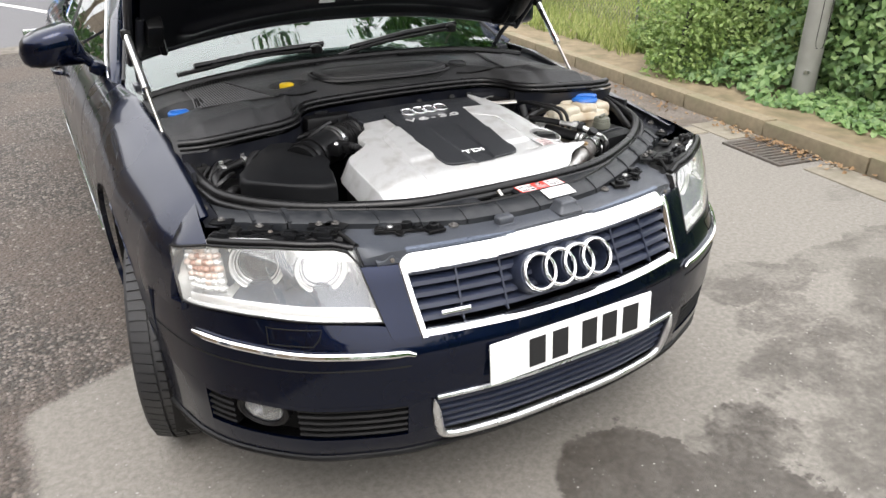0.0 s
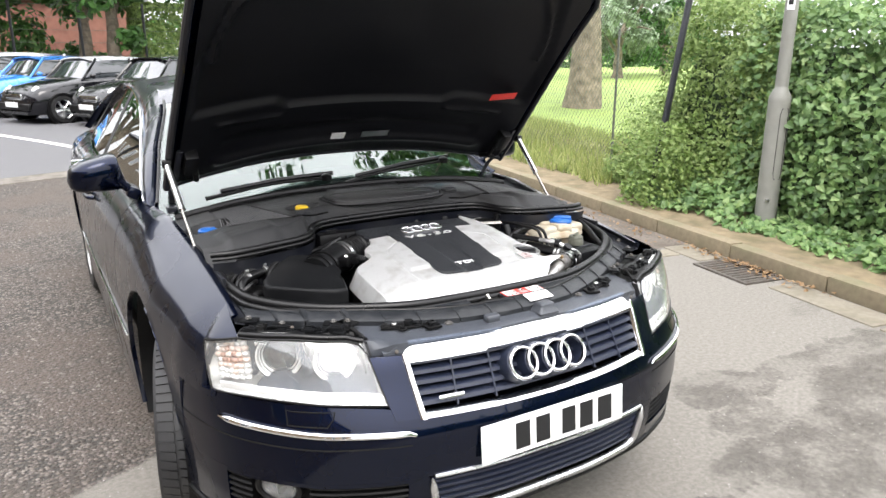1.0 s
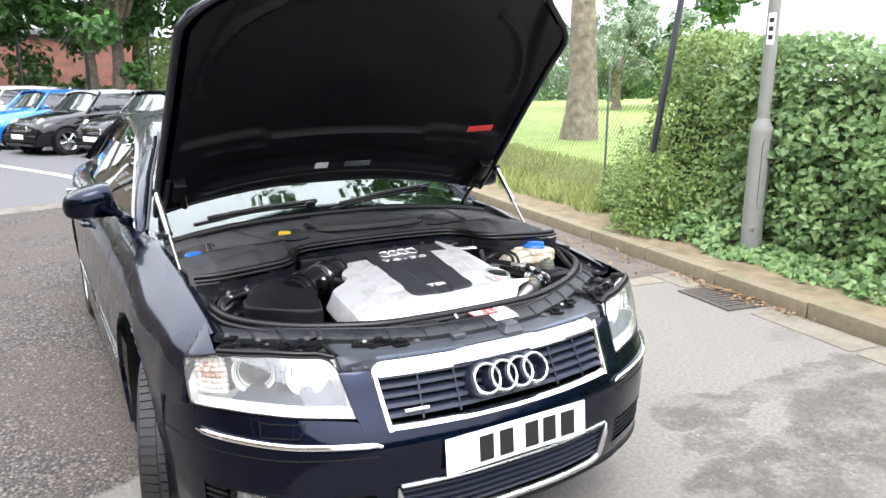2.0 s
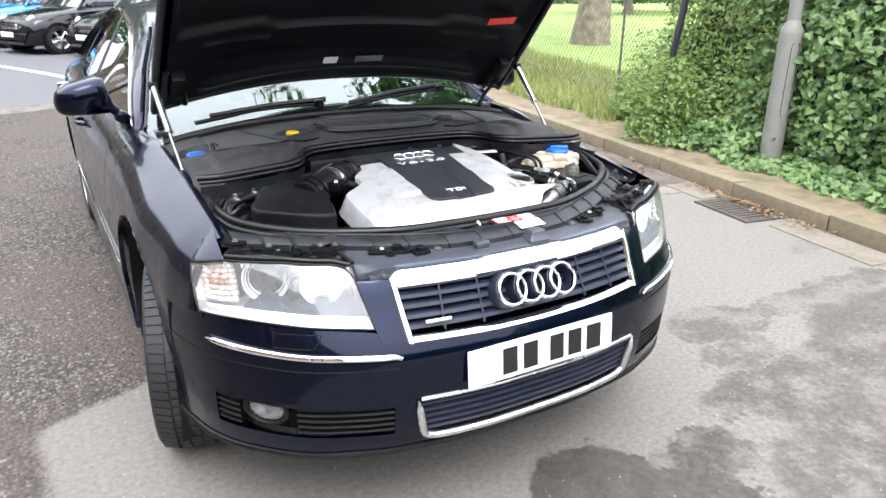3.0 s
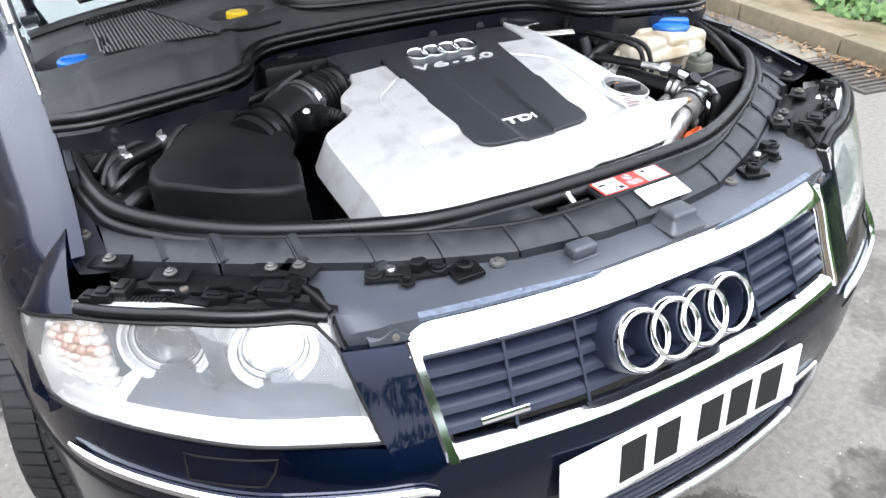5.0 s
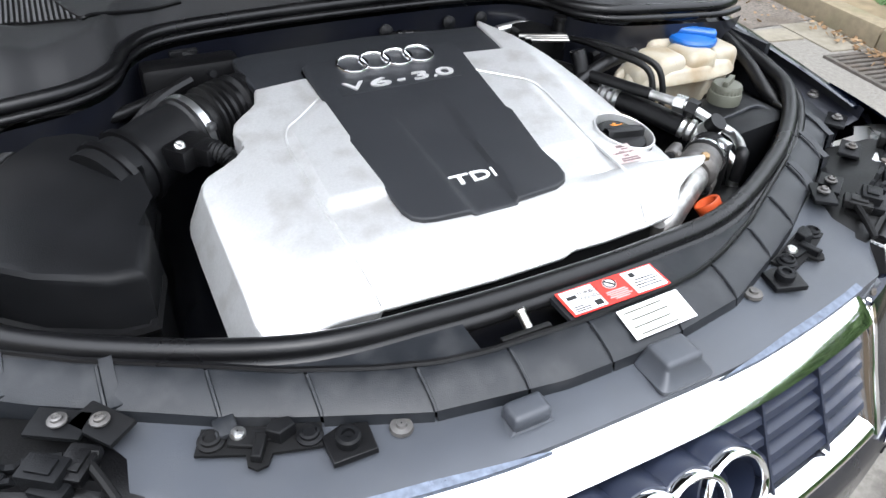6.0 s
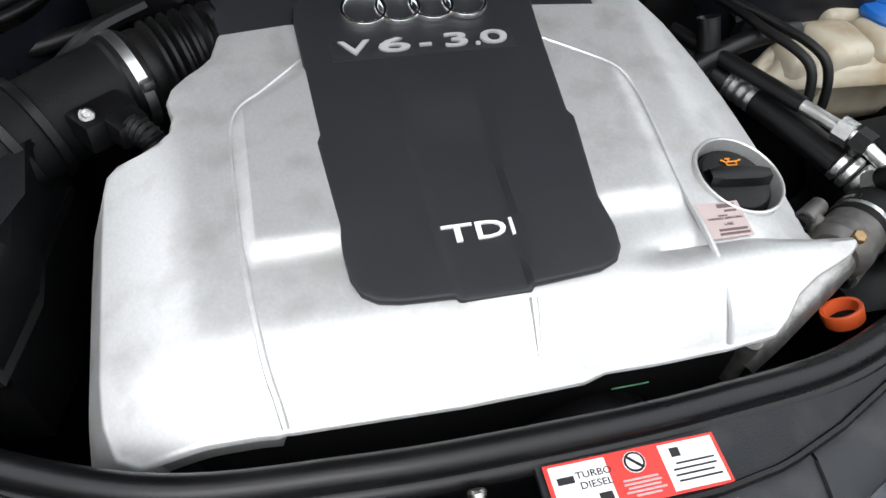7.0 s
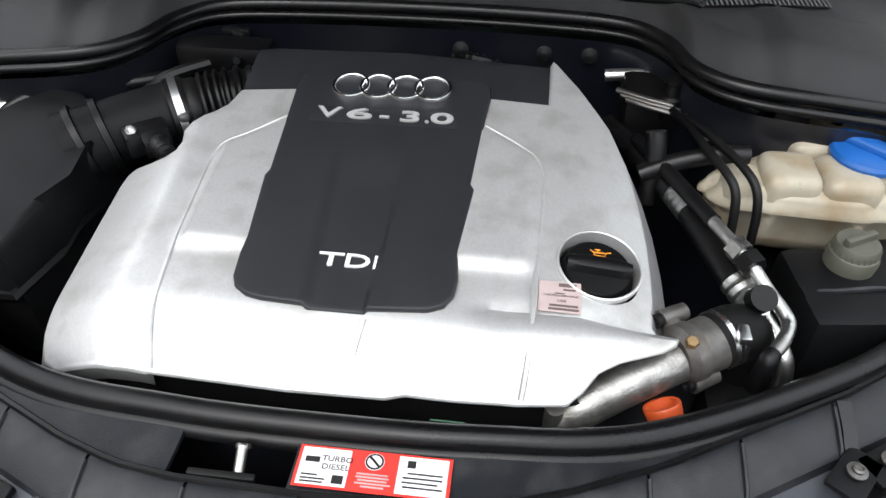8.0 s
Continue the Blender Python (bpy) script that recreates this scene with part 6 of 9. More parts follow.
def sheet_over(poly, hfun, step, skirt, hole=None):
    """A moulded cover: a fine sheet of the height hfun over the outline poly, rounded over its edge into a skirt;
    skirt(x, y) gives how far the edge falls and how far it flares out; hole: centre and radius of a round opening."""
    bm = bmesh.new()
    dense = []
    for (x0, y0), (x1, y1) in zip(poly, poly[1:] + poly[:1]):
        k = max(1, int(math.hypot(x1 - x0, y1 - y0) / step))
        dense += [(x0 + (x1 - x0) * i / k, y0 + (y1 - y0) * i / k) for i in range(k)]
    bm.faces.new([bm.verts.new((x, y, 0)) for x, y in dense])
    xs, ys = [p[0] for p in poly], [p[1] for p in poly]
    for v in np.arange(min(xs) + step, max(xs), step):
        bmesh.ops.bisect_plane(bm, geom=bm.verts[:] + bm.edges[:] + bm.faces[:], plane_co=(v, 0, 0), plane_no=(1, 0, 0))
    for v in np.arange(min(ys) + step, max(ys), step):
        bmesh.ops.bisect_plane(bm, geom=bm.verts[:] + bm.edges[:] + bm.faces[:], plane_co=(0, v, 0), plane_no=(0, 1, 0))
    rim = set(v for v in bm.verts if v.is_boundary)
    if hole:
        c, r = hole
        gone = [f for f in bm.faces if (f.calc_center_median().xy - c.xy).length < r]
        bmesh.ops.delete(bm, geom=gone, context="FACES")
        for v in bm.verts:
            if v.is_boundary and v not in rim:
                d = (v.co.xy - c.xy).normalized() * r
                v.co.x, v.co.y = c.x + d.x, c.y + d.y
    for v in bm.verts:
        v.co.z = hfun(v.co.x, v.co.y)
    ring = [e for e in bm.edges if e.is_boundary and e.verts[0] in rim and e.verts[1] in rim]
    out = {}
    for e in ring:
        d = e.verts[1].co.xy - e.verts[0].co.xy
        nrm = Vector((d.y, -d.x)).normalized()
        if nrm.dot(e.link_faces[0].calc_center_median().xy - e.verts[0].co.xy) > 0:
            nrm = -nrm
        for v in e.verts:
            out[v] = out.get(v, Vector((0, 0))) + nrm
    base = {v: (v.co.copy(), n.normalized()) for v, n in out.items()}
    prev = {v: v for v in base}
    for k0, k1 in ((0.35, 0.10), (0.75, 0.35), (1.0, 0.75), (None, None)):
        nxt = {}
        for v, (co, n) in base.items():
            drop, flare = skirt(co.x, co.y)
            r = min(0.007, drop * 0.5)
            if k0 is None:
                q = (co.x + n.x * flare, co.y + n.y * flare, co.z - drop)
            else:
                q = (co.x + n.x * r * k0 * 0.6, co.y + n.y * r * k0 * 0.6, co.z - r * k1)
            nxt[v] = bm.verts.new(q)
        for e in ring:
            p, q = e.verts
            bm.faces.new((prev[p], prev[q], nxt[q], nxt[p]))
        prev = nxt
    return bm


def cover_skirt(x, y):
    if y > 0.76:
        return 0.02, 0.0
    if x < -0.30:
        return 0.060, 0.028 * smooth01((y - 0.36) / 0.03)
    if x < -0.20 and y < 0.40:
        return 0.034, -0.004
    if x > 0.30 and y > 0.46:
        return 0.055, 0.030
    if x > 0.24 and y < 0.47:
        return 0.009, -0.003
    if y < 0.40:
        return 0.010, -0.001
    return 0.05, 0.004


cover = part("engine_cover", sheet_over(COVER, cov_h, 0.0075, cover_skirt, (CAP, 0.0465)), SILVER, car, "silver engine cover with a black centre panel, smudged", 30)
BLACK = [(-0.128, 0.813), (-0.138, 0.803), (-0.139, 0.780), (-0.137, 0.733), (-0.132, 0.620), (-0.136, 0.610), (-0.128, 0.510), (-0.129, 0.488), (-0.127, 0.458), (-0.121, 0.444), (-0.109, 0.436), (-0.092, 0.4325), (-0.043, 0.430), (-0.040, 0.4275), (0.022, 0.4275), (0.025, 0.430), (0.089, 0.4345), (0.105, 0.441), (0.113, 0.454), (0.115, 0.474), (0.111, 0.509), (0.121, 0.608), (0.116, 0.618), (0.123, 0.740), (0.127, 0.785), (0.125, 0.803), (0.115, 0.814)]


def black_h(x, y):
    """Matt panel with a shallow channel that fades out towards its rear; the channel's far edge is the sharper one."""
    z = cov_z(x, y) + 0.0075
    lo, hi = -0.041 - 0.06 * (y - 0.42), 0.023 + 0.05 * (y - 0.42)
    deep = 0.0062 * smooth01((0.69 - y) / 0.10)
    z -= deep * smooth01((x - lo) / 0.012 + 0.5) * smooth01((hi - x) / 0.005 + 0.5)
    return z


part("centre_panel", sheet_over(BLACK, black_h, 0.0055, lambda x, y: (0.009, 0.0008)), CENTRE, cover, "matt black centre panel", 40)
REARB = [(-0.219, 0.781), (-0.143, 0.772), (-0.141, 0.808), (-0.130, 0.818), (0.116, 0.819), (0.129, 0.806), (0.131, 0.788), (0.211, 0.782), (0.213, 0.876), (0.0, 0.897), (-0.20, 0.892), (-0.226, 0.885)]
part("rear_panel", sheet_over(REARB, lambda x, y: cov_z(x, y) - 0.003 - 0.10 * max(0, y - 0.82), 0.02, lambda x, y: (0.03, 0.0) if y > 0.8 else (0.006, 0.0)), CENTRE, cover)
# fine bright beads along the pads, then ridges running on to the front edge
for pts in (((-0.138, 0.733), (-0.183, 0.692), (-0.208, 0.667), (-0.2175, 0.640), (-0.2175, 0.584), (-0.2155, 0.505), (-0.207, 0.41), (-0.200, 0.375), (-0.197, 0.360)),
            ((0.122, 0.736), (0.166, 0.705), (0.195, 0.675), (0.2055, 0.645), (0.2055, 0.585), (0.202, 0.508), (0.1995, 0.435), (0.1965, 0.385), (0.193, 0.360))):
    bm = bmesh.new()
    pl = spline([(x, y, cov_h(x, y) + 0.0008) for x, y in pts], 6)
    tube(bm, pl, [0.0021 if p.y > 0.5 else 0.0034 for p in pl], 6, squash=0.8)
    part("bead", bm, SILVER, cover)
bm = bmesh.new()
tube(bm, [(0.023 - 0.12 * (0.42 - y), y, cov_h(0.022, y) + 0.0004) for y in (0.420, 0.405, 0.390, 0.376)], [0.0042, 0.0036, 0.0026, 0.0008], 6, squash=0.7)
part("bead", bm, SILVER, cover)
# oil filler cap sunk into its round well
om = Matrix.Translation((CAP.x, CAP.y, cov_h(CAP.x - 0.03, CAP.y) - 0.004)) @ Matrix.Rotation(radians(8.6), 4, "X") @ Matrix.Rotation(radians(8), 4, "Y")
bm = bmesh.new()
lathe(bm, [(0.0492, -0.004), (0.0490, 0.0022), (0.0470, 0.0030), (0.0458, 0.0018), (0.0450, -0.014), (0.0445, -0.030)], om, 48, close=True)
part("cap_well", bm, SILVER, cover)
bm = bmesh.new()
lathe(bm, [(0.0435, -0.030), (0.0435, -0.018), (0.0425, -0.016), (0.0415, -0.0165), (0.0415, -0.012), (0.0405, -0.0105), (0.0395, -0.011), (0.0390, -0.007), (0.0365, -0.0045), (0.02, -0.0035), (0.001, -0.003)], om, 48, close=True)
cap = part("oil_cap", bm, PLASTIC_D, cover, "black ribbed oil filler cap")
bm = bmesh.new()
rows = []
for u in np.linspace(-1, 1, 13):
    w = 0.0085 * (1 - 0.35 * abs(u) ** 3)
    x = 0.0365 * u
    top = 0.0075 * (1 - 0.25 * u * u)
    rows.append([om @ Vector((x, y, z)) for y, z in ((-w - 0.004, -0.005), (-w, top * 0.75), (-w * 0.6, top), (w * 0.6, top), (w, top * 0.75), (w + 0.004, -0.005))])
bm.free()
bm = bmesh.new()
grid(bm, rows)
part("grip", bm, PLASTIC_D, cap)
bm = bmesh.new()
om2 = om @ Matrix.Translation((0.002, 0.019, -0.002))
for pts in (((-0.007, -0.004, 0), (0.005, -0.004, 0), (0.006, 0.001, 0), (0.012, 0.003, 0)), ((-0.012, 0.003, 0), (-0.007, 0.0, 0), (0.005, 0.001, 0)), ((-0.007, 0.0, 0), (-0.007, -0.004, 0)), ((-0.003, 0.001, 0), (-0.003, 0.004, 0)), ((-0.006, 0.0045, 0), (0.0, 0.0045, 0))):
    tube(bm, [om2 @ Vector(p) for p in pts], 0.0009, 5)
part("oil_sign", bm, ORANGE_INK, cap)
SM = Matrix.Translation((0.2275, 0.4665, cov_h(0.2275, 0.4665) + 0.0020)) @ Matrix.Rotation(radians(8.6), 4, "X") @ Matrix.Rotation(radians(2), 4, "Y")
bm = bmesh.new()
box(bm, (0, 0, 0), (0.045, 0.040, 0.0006))
bm.transform(SM)
st = part("service_sticker", bm, LABEL_P, cover, "faded pinkish sticker with small print")
for w, cx, dy, h in ((0.019, 0.008, 0.0155, 0.0045), (0.013, 0.010, 0.0095, 0.0022), (0.010, 0.0, 0.0045, 0.0012), (0.030, 0.004, -0.0115, 0.0026), (0.032, 0.004, -0.0160, 0.0026)):
    bm = bmesh.new()
    box(bm, (cx, dy, 0.0006), (w, h, 0.0004))
    bm.transform(SM)
    part("text_bar", bm, PRINT, st)
words("VARIABLE SERVICING", 0.0034, SM @ Matrix.Translation((0.001, 0.0012, 0.0008)), PRINT, st, "words", 0.0002, "", 1.15)
words("USE", 0.0045, SM @ Matrix.Translation((0.002, -0.0055, 0.0008)), PRINT, st, "word", 0.0002, "", 1.3)
# raised rings and lettering
tilt9 = Matrix.Rotation(math.atan(0.152), 4, "X")
for k in range(4):
    x = -0.0645 + 0.0380 * k
    m = Matrix.Translation((x, 0.787, cov_z(0, 0.787) + 0.0075 + 0.0004 * k)) @ tilt9
    bm = bmesh.new()
    lathe(bm, [(0.0212, 0.0), (0.0215, 0.0042), (0.0226, 0.0056), (0.0240, 0.0060), (0.0254, 0.0056), (0.0264, 0.0042), (0.0267, 0.0)], m, 48, close=True)
    part("ring", bm, CHROME, cover, "chrome ring")
bm = bmesh.new()
box(bm, (-0.0085, 0.7285, cov_z(0, 0.7285) + 0.0052), (0.200, 0.030, 0.006), tilt9.to_3x3(), 0.0012)
part("name_recess", bm, CENTRE, cover)
for ch, cx, wide in (("V", -0.083, 1.85), ("6", -0.0412, 2.7), ("-", -0.0075, 1.7), ("3", 0.0266, 2.3), (".", 0.0496, 1.3), ("0", 0.069, 2.3)):
    words(ch, 0.0285, Matrix.Translation((cx, 0.7285, cov_z(0, 0.7285) + 0.0095)) @ tilt9, LETTER, cover, "letter", 0.0012, "raised metal letter", wide, 0.00035)
for ch, cx, wide in (("T", -0.0275, 1.85), ("D", 0.0035, 1.62), ("I", 0.0232, 1.0)):
    words(ch, 0.0265, Matrix.Translation((cx, 0.4905, black_h(cx, 0.4905) + 0.0014)) @ tilt9, WHITE, cover, "letter", 0.0011, "raised white letter", wide, 0.0002)
# engine below the cover: plain block, the shade there put into its colour
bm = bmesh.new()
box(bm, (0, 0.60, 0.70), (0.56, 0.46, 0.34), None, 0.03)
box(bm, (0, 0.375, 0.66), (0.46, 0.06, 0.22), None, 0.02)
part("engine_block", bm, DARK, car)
bm = bmesh.new()
lathe(bm, [(0.07, -0.02), (0.075, 0.0), (0.07, 0.02)], axis_to((0.08, 0.345, 0.755), (0, -1, 0)), 24)
lathe(bm, [(0.045, -0.02), (0.05, 0.0), (0.045, 0.02)], axis_to((-0.12, 0.35, 0.74), (0, -1, 0)), 24)
part("pulley", bm, PLASTIC_D, car)

# ---- cowl between engine bay and windscreen ----
def seal_y(x):
    return y_at(SEAL_R, max(-0.76, min(0.76, x)))


def cowl_z(x, y):
    y0 = seal_y(x)
    t = min(1.0, max(0.0, (y - y0) / 0.10))
    z = rear_z(x) - 0.006 + 0.050 * t * t * (3 - 2 * t) - 0.045 * abs(x / 0.76) ** 3
    z += 0.012 * max(0.0, (y - 1.25)) / 0.2
    e = math.hypot((x + 0.344) / 0.055, (y - 1.115) / 0.036)
    z -= 0.020 * min(1.0, max(0.0, (1.15 - e) / 0.22))
    e = math.hypot((x + 0.690) / 0.062, (y - 1.14) / 0.05)
    z -= 0.034 * min(1.0, max(0.0, (1.25 - e) / 0.22))
    for sg in (-1, 1):
        z += 0.014 * min(1.0, max(0.0, (sg * x - 0.50) / 0.03)) * min(1.0, max(0.0, (1.02 - y) / 0.03)) * min(1.0, max(0.0, (0.70 - sg * x) / 0.02))
    return z


bm = bmesh.new()
rows = []
for x in np.linspace(-0.765, 0.765, 180):
    y0 = seal_y(x) + 0.004
    rows.append([Vector((x, y0 + (1.350 - y0) * k, cowl_z(x, y0 + (1.350 - y0) * k))) for k in np.linspace(0, 1, 76)])
thick(bm, rows, (0, 0, -0.012))
cowl = part("cowl_panel", bm, COWL, car, "broad moulded dark grey plastic cowl panel")
bm = bmesh.new()
tube(bm, [(x, 1.352, cowl_z(x, 1.350) + 0.004) for x in np.linspace(-0.76, 0.76, 40)], 0.013, 8)
part("screen_seal", bm, PLASTIC_D, cowl)
for sg in (-1, 1):
    # ribbed air inlet: near-black plate as painted shade under many fine ribs, bounded by a slanting groove
    low = lambda x: 0.975 + (1.060 - 0.975) * (x - 0.425) / (0.656 - 0.425)
    high = lambda x: min(1.290, 0.985 + (x - 0.425) / 0.079 * 0.315)
    xs_v = np.linspace(0.432, 0.634, 27)
    bm = bmesh.new()
    grid(bm, [[Vector((sg * x, y, cowl_z(sg * x, y) + 0.0026)) for y in np.linspace(low(x), high(x), 14)] for x in xs_v])
    part("vent_panel", bm, DARK, cowl)
    bm = bmesh.new()
    for x in xs_v:
        ys_v = np.linspace(low(x) + 0.002, high(x) - 0.002, 10)
        grid(bm, [[Vector((sg * (x + dx), y, cowl_z(sg * x, y) + dz)) for dx, dz in ((-0.0019, 0.002), (-0.0016, 0.0046), (0.0016, 0.0046), (0.0019, 0.002))] for y in ys_v])
    vent = part("vent_ribs", bm, VENT_WEB, cowl)
    vent["kind"] = "stuff"
    bm = bmesh.new()
    tube(bm, spline([Vector((sg * x, y, cowl_z(sg * x, y) + 0.003)) for x, y in ((0.512, 1.300), (0.470, 1.150), (0.428, 0.990), (0.405, 0.985), (0.330, 1.030), (0.268, 1.045))], 6), 0.0035, 6)
    part("cowl_groove", bm, PLASTIC_D, cowl)
    bm = bmesh.new()
    for i in range(52):
        x = 0.17 + 0.0092 * i
        box(bm, (sg * x, 1.318, cowl_z(sg * x, 1.318) + 0.004), (0.0046, 0.026, 0.008))
    slots = part("inlet_teeth", bm, DARK, cowl)
    slots["kind"] = "stuff"


def lid_ring(k, dz):
    r = []
    for a in np.linspace(0, 2 * math.pi, 48, endpoint=False):
        c, q = math.cos(a), math.sin(a)
        x = 0.003 + 0.236 * k * math.copysign(abs(c) ** 0.62, c)
        y = 1.122 - 0.09 * x + (0.082 - 0.012 * c) * (1 - (1 - k) * 1.9 if k > 0.5 else k * 0.1) * math.copysign(abs(q) ** 0.62, q)
        r.append(Vector((x, y, 1.043 - 0.10 * max(0.0, 1.10 - y) + dz)))
    return r


bm = bmesh.new()
vs = grid(bm, [lid_ring(k, dz) for k, dz in ((1.0, -0.03), (1.0, 0.010), (0.985, 0.014), (0.93, 0.0145), (0.90, 0.0115), (0.88, 0.0115), (0.865, 0.0135), (0.60, 0.0145))], close_v=True)
bm.faces.new(vs[-1])
part("cowl_lid", bm, COWL, cowl, "rounded lid in the cowl panel")
bm = bmesh.new()
tube(bm, lid_ring(1.045, 0.002), 0.0062, 6, closed=True)
part("lid_gasket", bm, PLASTIC_D, cowl)
bm = bmesh.new()
lathe(bm, [(0.034, 0.0), (0.034, 0.006), (0.030, 0.009), (0.027, 0.006), (0.001, 0.006)], Matrix.Translation((0.300, 1.10, cowl_z(0.300, 1.10))), 26, close=True)
part("cowl_cover_cap", bm, COWL, cowl)
bm = bmesh.new()
YC = Vector((-0.344, 1.115, cowl_z(-0.344, 1.115) + 0.014))
vs = grid(bm, [[YC + Vector(((r + (rib if i % 2 else 0)) * math.cos(i * math.pi / 22), (r + (rib if i % 2 else 0)) * math.sin(i * math.pi / 22), dz)) for i in range(44)] for r, dz, rib in ((0.0225, -0.014, 0.0015), (0.0225, 0.006, 0.0015), (0.021, 0.0085, 0), (0.012, 0.0095, 0))], close_v=True)
bm.faces.new(vs[-1])
part("yellow_cap", bm, YELLOW, car, "yellow washer filler cap")
bm = bmesh.new()
lathe(bm, [(0.034, -0.02), (0.034, -0.006), (0.029, -0.002), (0.001, -0.001)], Matrix.Translation((-0.69, 1.14, 0.992)), 24, close=True)
box(bm, (-0.69, 1.14, 0.992), (0.050, 0.012, 0.005), None, 0.002)
part("blue_cap", bm, BLUE, car, "blue washer filler cap")
# wipers
for a, c, e in (((-0.64, 1.352, 1.058), (-0.36, 1.392, 1.084), (-0.13, 1.395, 1.088)), ((-0.06, 1.358, 1.066), (0.16, 1.392, 1.094), (0.47, 1.432, 1.112))):
    bm = bmesh.new()
    tube(bm, spline([a, c, e], 6), [0.012] * 4 + [0.0085] * 9, 8, squash=0.7)
    lathe(bm, [(0.022, -0.01), (0.022, 0.012), (0.012, 0.018), (0.001, 0.018)], Matrix.Translation(a if a[0] > 0 else e), 16, close=True)
    w = part("wiper", bm, PLASTIC_D, car, "black windscreen wiper")
    bm = bmesh.new()
    p, q = Vector(a).lerp(Vector(e), 0.12) + Vector((0, 0.022, 0.014)), Vector(e) + Vector((0.04, 0.03, 0.014))
    tube(bm, [p, p.lerp(q, 0.5) + Vector((0, 0.01, 0.006)), q], 0.007, 6, squash=1.6)
    part("blade", bm, RUBBER, w)
bm = bmesh.new()
lathe(bm, [(0.040, 0), (0.040, 0.0015), (0.001, 0.0015)], axis_to((0.60, 1.69, 1.155), (0, -0.75, 0.66)), 24, close=True)
o = part("round_sticker", bm, TAX, car, "pale blue round sticker in the windscreen")

# ---- air box and intake on the driver's side ----
BOX = [(-0.432, 0.482), (-0.470, 0.484), (-0.545, 0.520), (-0.640, 0.600), (-0.650, 0.625), (-0.640, 0.660), (-0.555, 0.755), (-0.515, 0.785), (-0.470, 0.782), (-0.405, 0.740), (-0.395, 0.700), (-0.415, 0.610), (-0.412, 0.560)]


def box_top(x, y):
    return 0.915 + 0.11 * (y - 0.49) * 1.2 - 0.25 * max(0.0, -0.60 - x)


bm = bmesh.new()
prism(bm, list(reversed(BOX)), 0.72, box_top, None, 0.014)
airbox = part("air_filter_box", bm, PLASTIC, car, "large black plastic air filter box")
bm = bmesh.new()
tube(bm, [(x * 1.012 - 0.004 * 0, y - 0.008, 0.838 + 0.06 * (y - 0.49)) for x, y in BOX], 0.008, 6, closed=True)
part("box_flange", bm, PLASTIC_D, airbox)
INT = spline([(-0.535, 0.655, 0.880), (-0.480, 0.676, 0.898), (-0.428, 0.712, 0.911), (-0.376, 0.750, 0.918), (-0.328, 0.781, 0.921), (-0.285, 0.804, 0.924), (-0.240, 0.824, 0.926), (-0.19, 0.85, 0.91)], 8)
bm = bmesh.new()
tube(bm, INT[12:36], [0.0575 - 0.0075 * smooth01((k + 2) / 10) for k in range(24)], 26)
intake = part("intake_pipe", bm, PLASTIC, car, "black intake pipe with a ribbed hose")
for k, r in ((14, 0.0600), (18, 0.0565)):
    bm = bmesh.new()
    q = (INT[k + 1] - INT[k]).normalized()
    tube(bm, [INT[k] - q * 0.001, INT[k], INT[k] + q * 0.009, INT[k] + q * 0.010], [r - 0.003, r, r, r - 0.003], 30)
    part("collar", bm, PLASTIC_D, intake)
bm = bmesh.new()
q = (INT[33] - INT[32]).normalized()
tube(bm, [INT[31] - q * 0.004, INT[31], INT[34], INT[34] + q * 0.006], [0.0500, 0.0535, 0.0535, 0.0500], 28)
part("hose_cuff", bm, RUBBER, intake)
bm = bmesh.new()
tube(bm, [INT[32], INT[32] + q * 0.011], 0.0548, 30)
box(bm, INT[32] + Vector((0.030, -0.040, 0.022)), (0.014, 0.012, 0.012), Matrix.Rotation(0.6, 3, "Z"), 0.003)
part("hose_clamp", bm, MATT_CHROME, intake, "bright metal hose clamp")
bm = bmesh.new()
pts, rad = [], []
for k in range(34, 53):
    p = INT[k]
    if k < 38:
        pts.append(p)
        rad.append(0.048)
    else:
        for f, r in ((0.0, 0.045), (0.30, 0.0515), (0.60, 0.0515), (0.9, 0.045)):
            if k % 2 == 0:
                pts.append(INT[k].lerp(INT[k + 2], f))
                rad.append(r)
tube(bm, pts, rad, 22)
part("ribbed_hose", bm, PLASTIC_D, intake)
bm = bmesh.new()
box(bm, (-0.338, 0.702, 0.932), (0.060, 0.040, 0.034), Matrix.Rotation(0.65, 3, "Z"), 0.007)
box(bm, (-0.316, 0.686, 0.935), (0.036, 0.034, 0.028), Matrix.Rotation(0.65, 3, "Z"), 0.007)
sensor = part("air_sensor", bm, PLASTIC_D, intake)
bm = bmesh.new()
pts = spline([(-0.312, 0.680, 0.938), (-0.294, 0.664, 0.934), (-0.285, 0.654, 0.912), (-0.283, 0.65, 0.87)], 10)
tube(bm, pts, [0.0145 if i % 2 else 0.0120 for i in range(len(pts))], 12)
part("corrugated_lead", bm, PLASTIC_D, sensor)
bm = bmesh.new()
lathe(bm, [(0.0075, 0), (0.0075, 0.005), (0.005, 0.007), (0.003, 0.004), (0.0005, 0.004)], axis_to((-0.350, 0.690, 0.948), (0.2, -0.5, 0.9)), 12, close=True)
part("screw", bm, ALU, sensor)
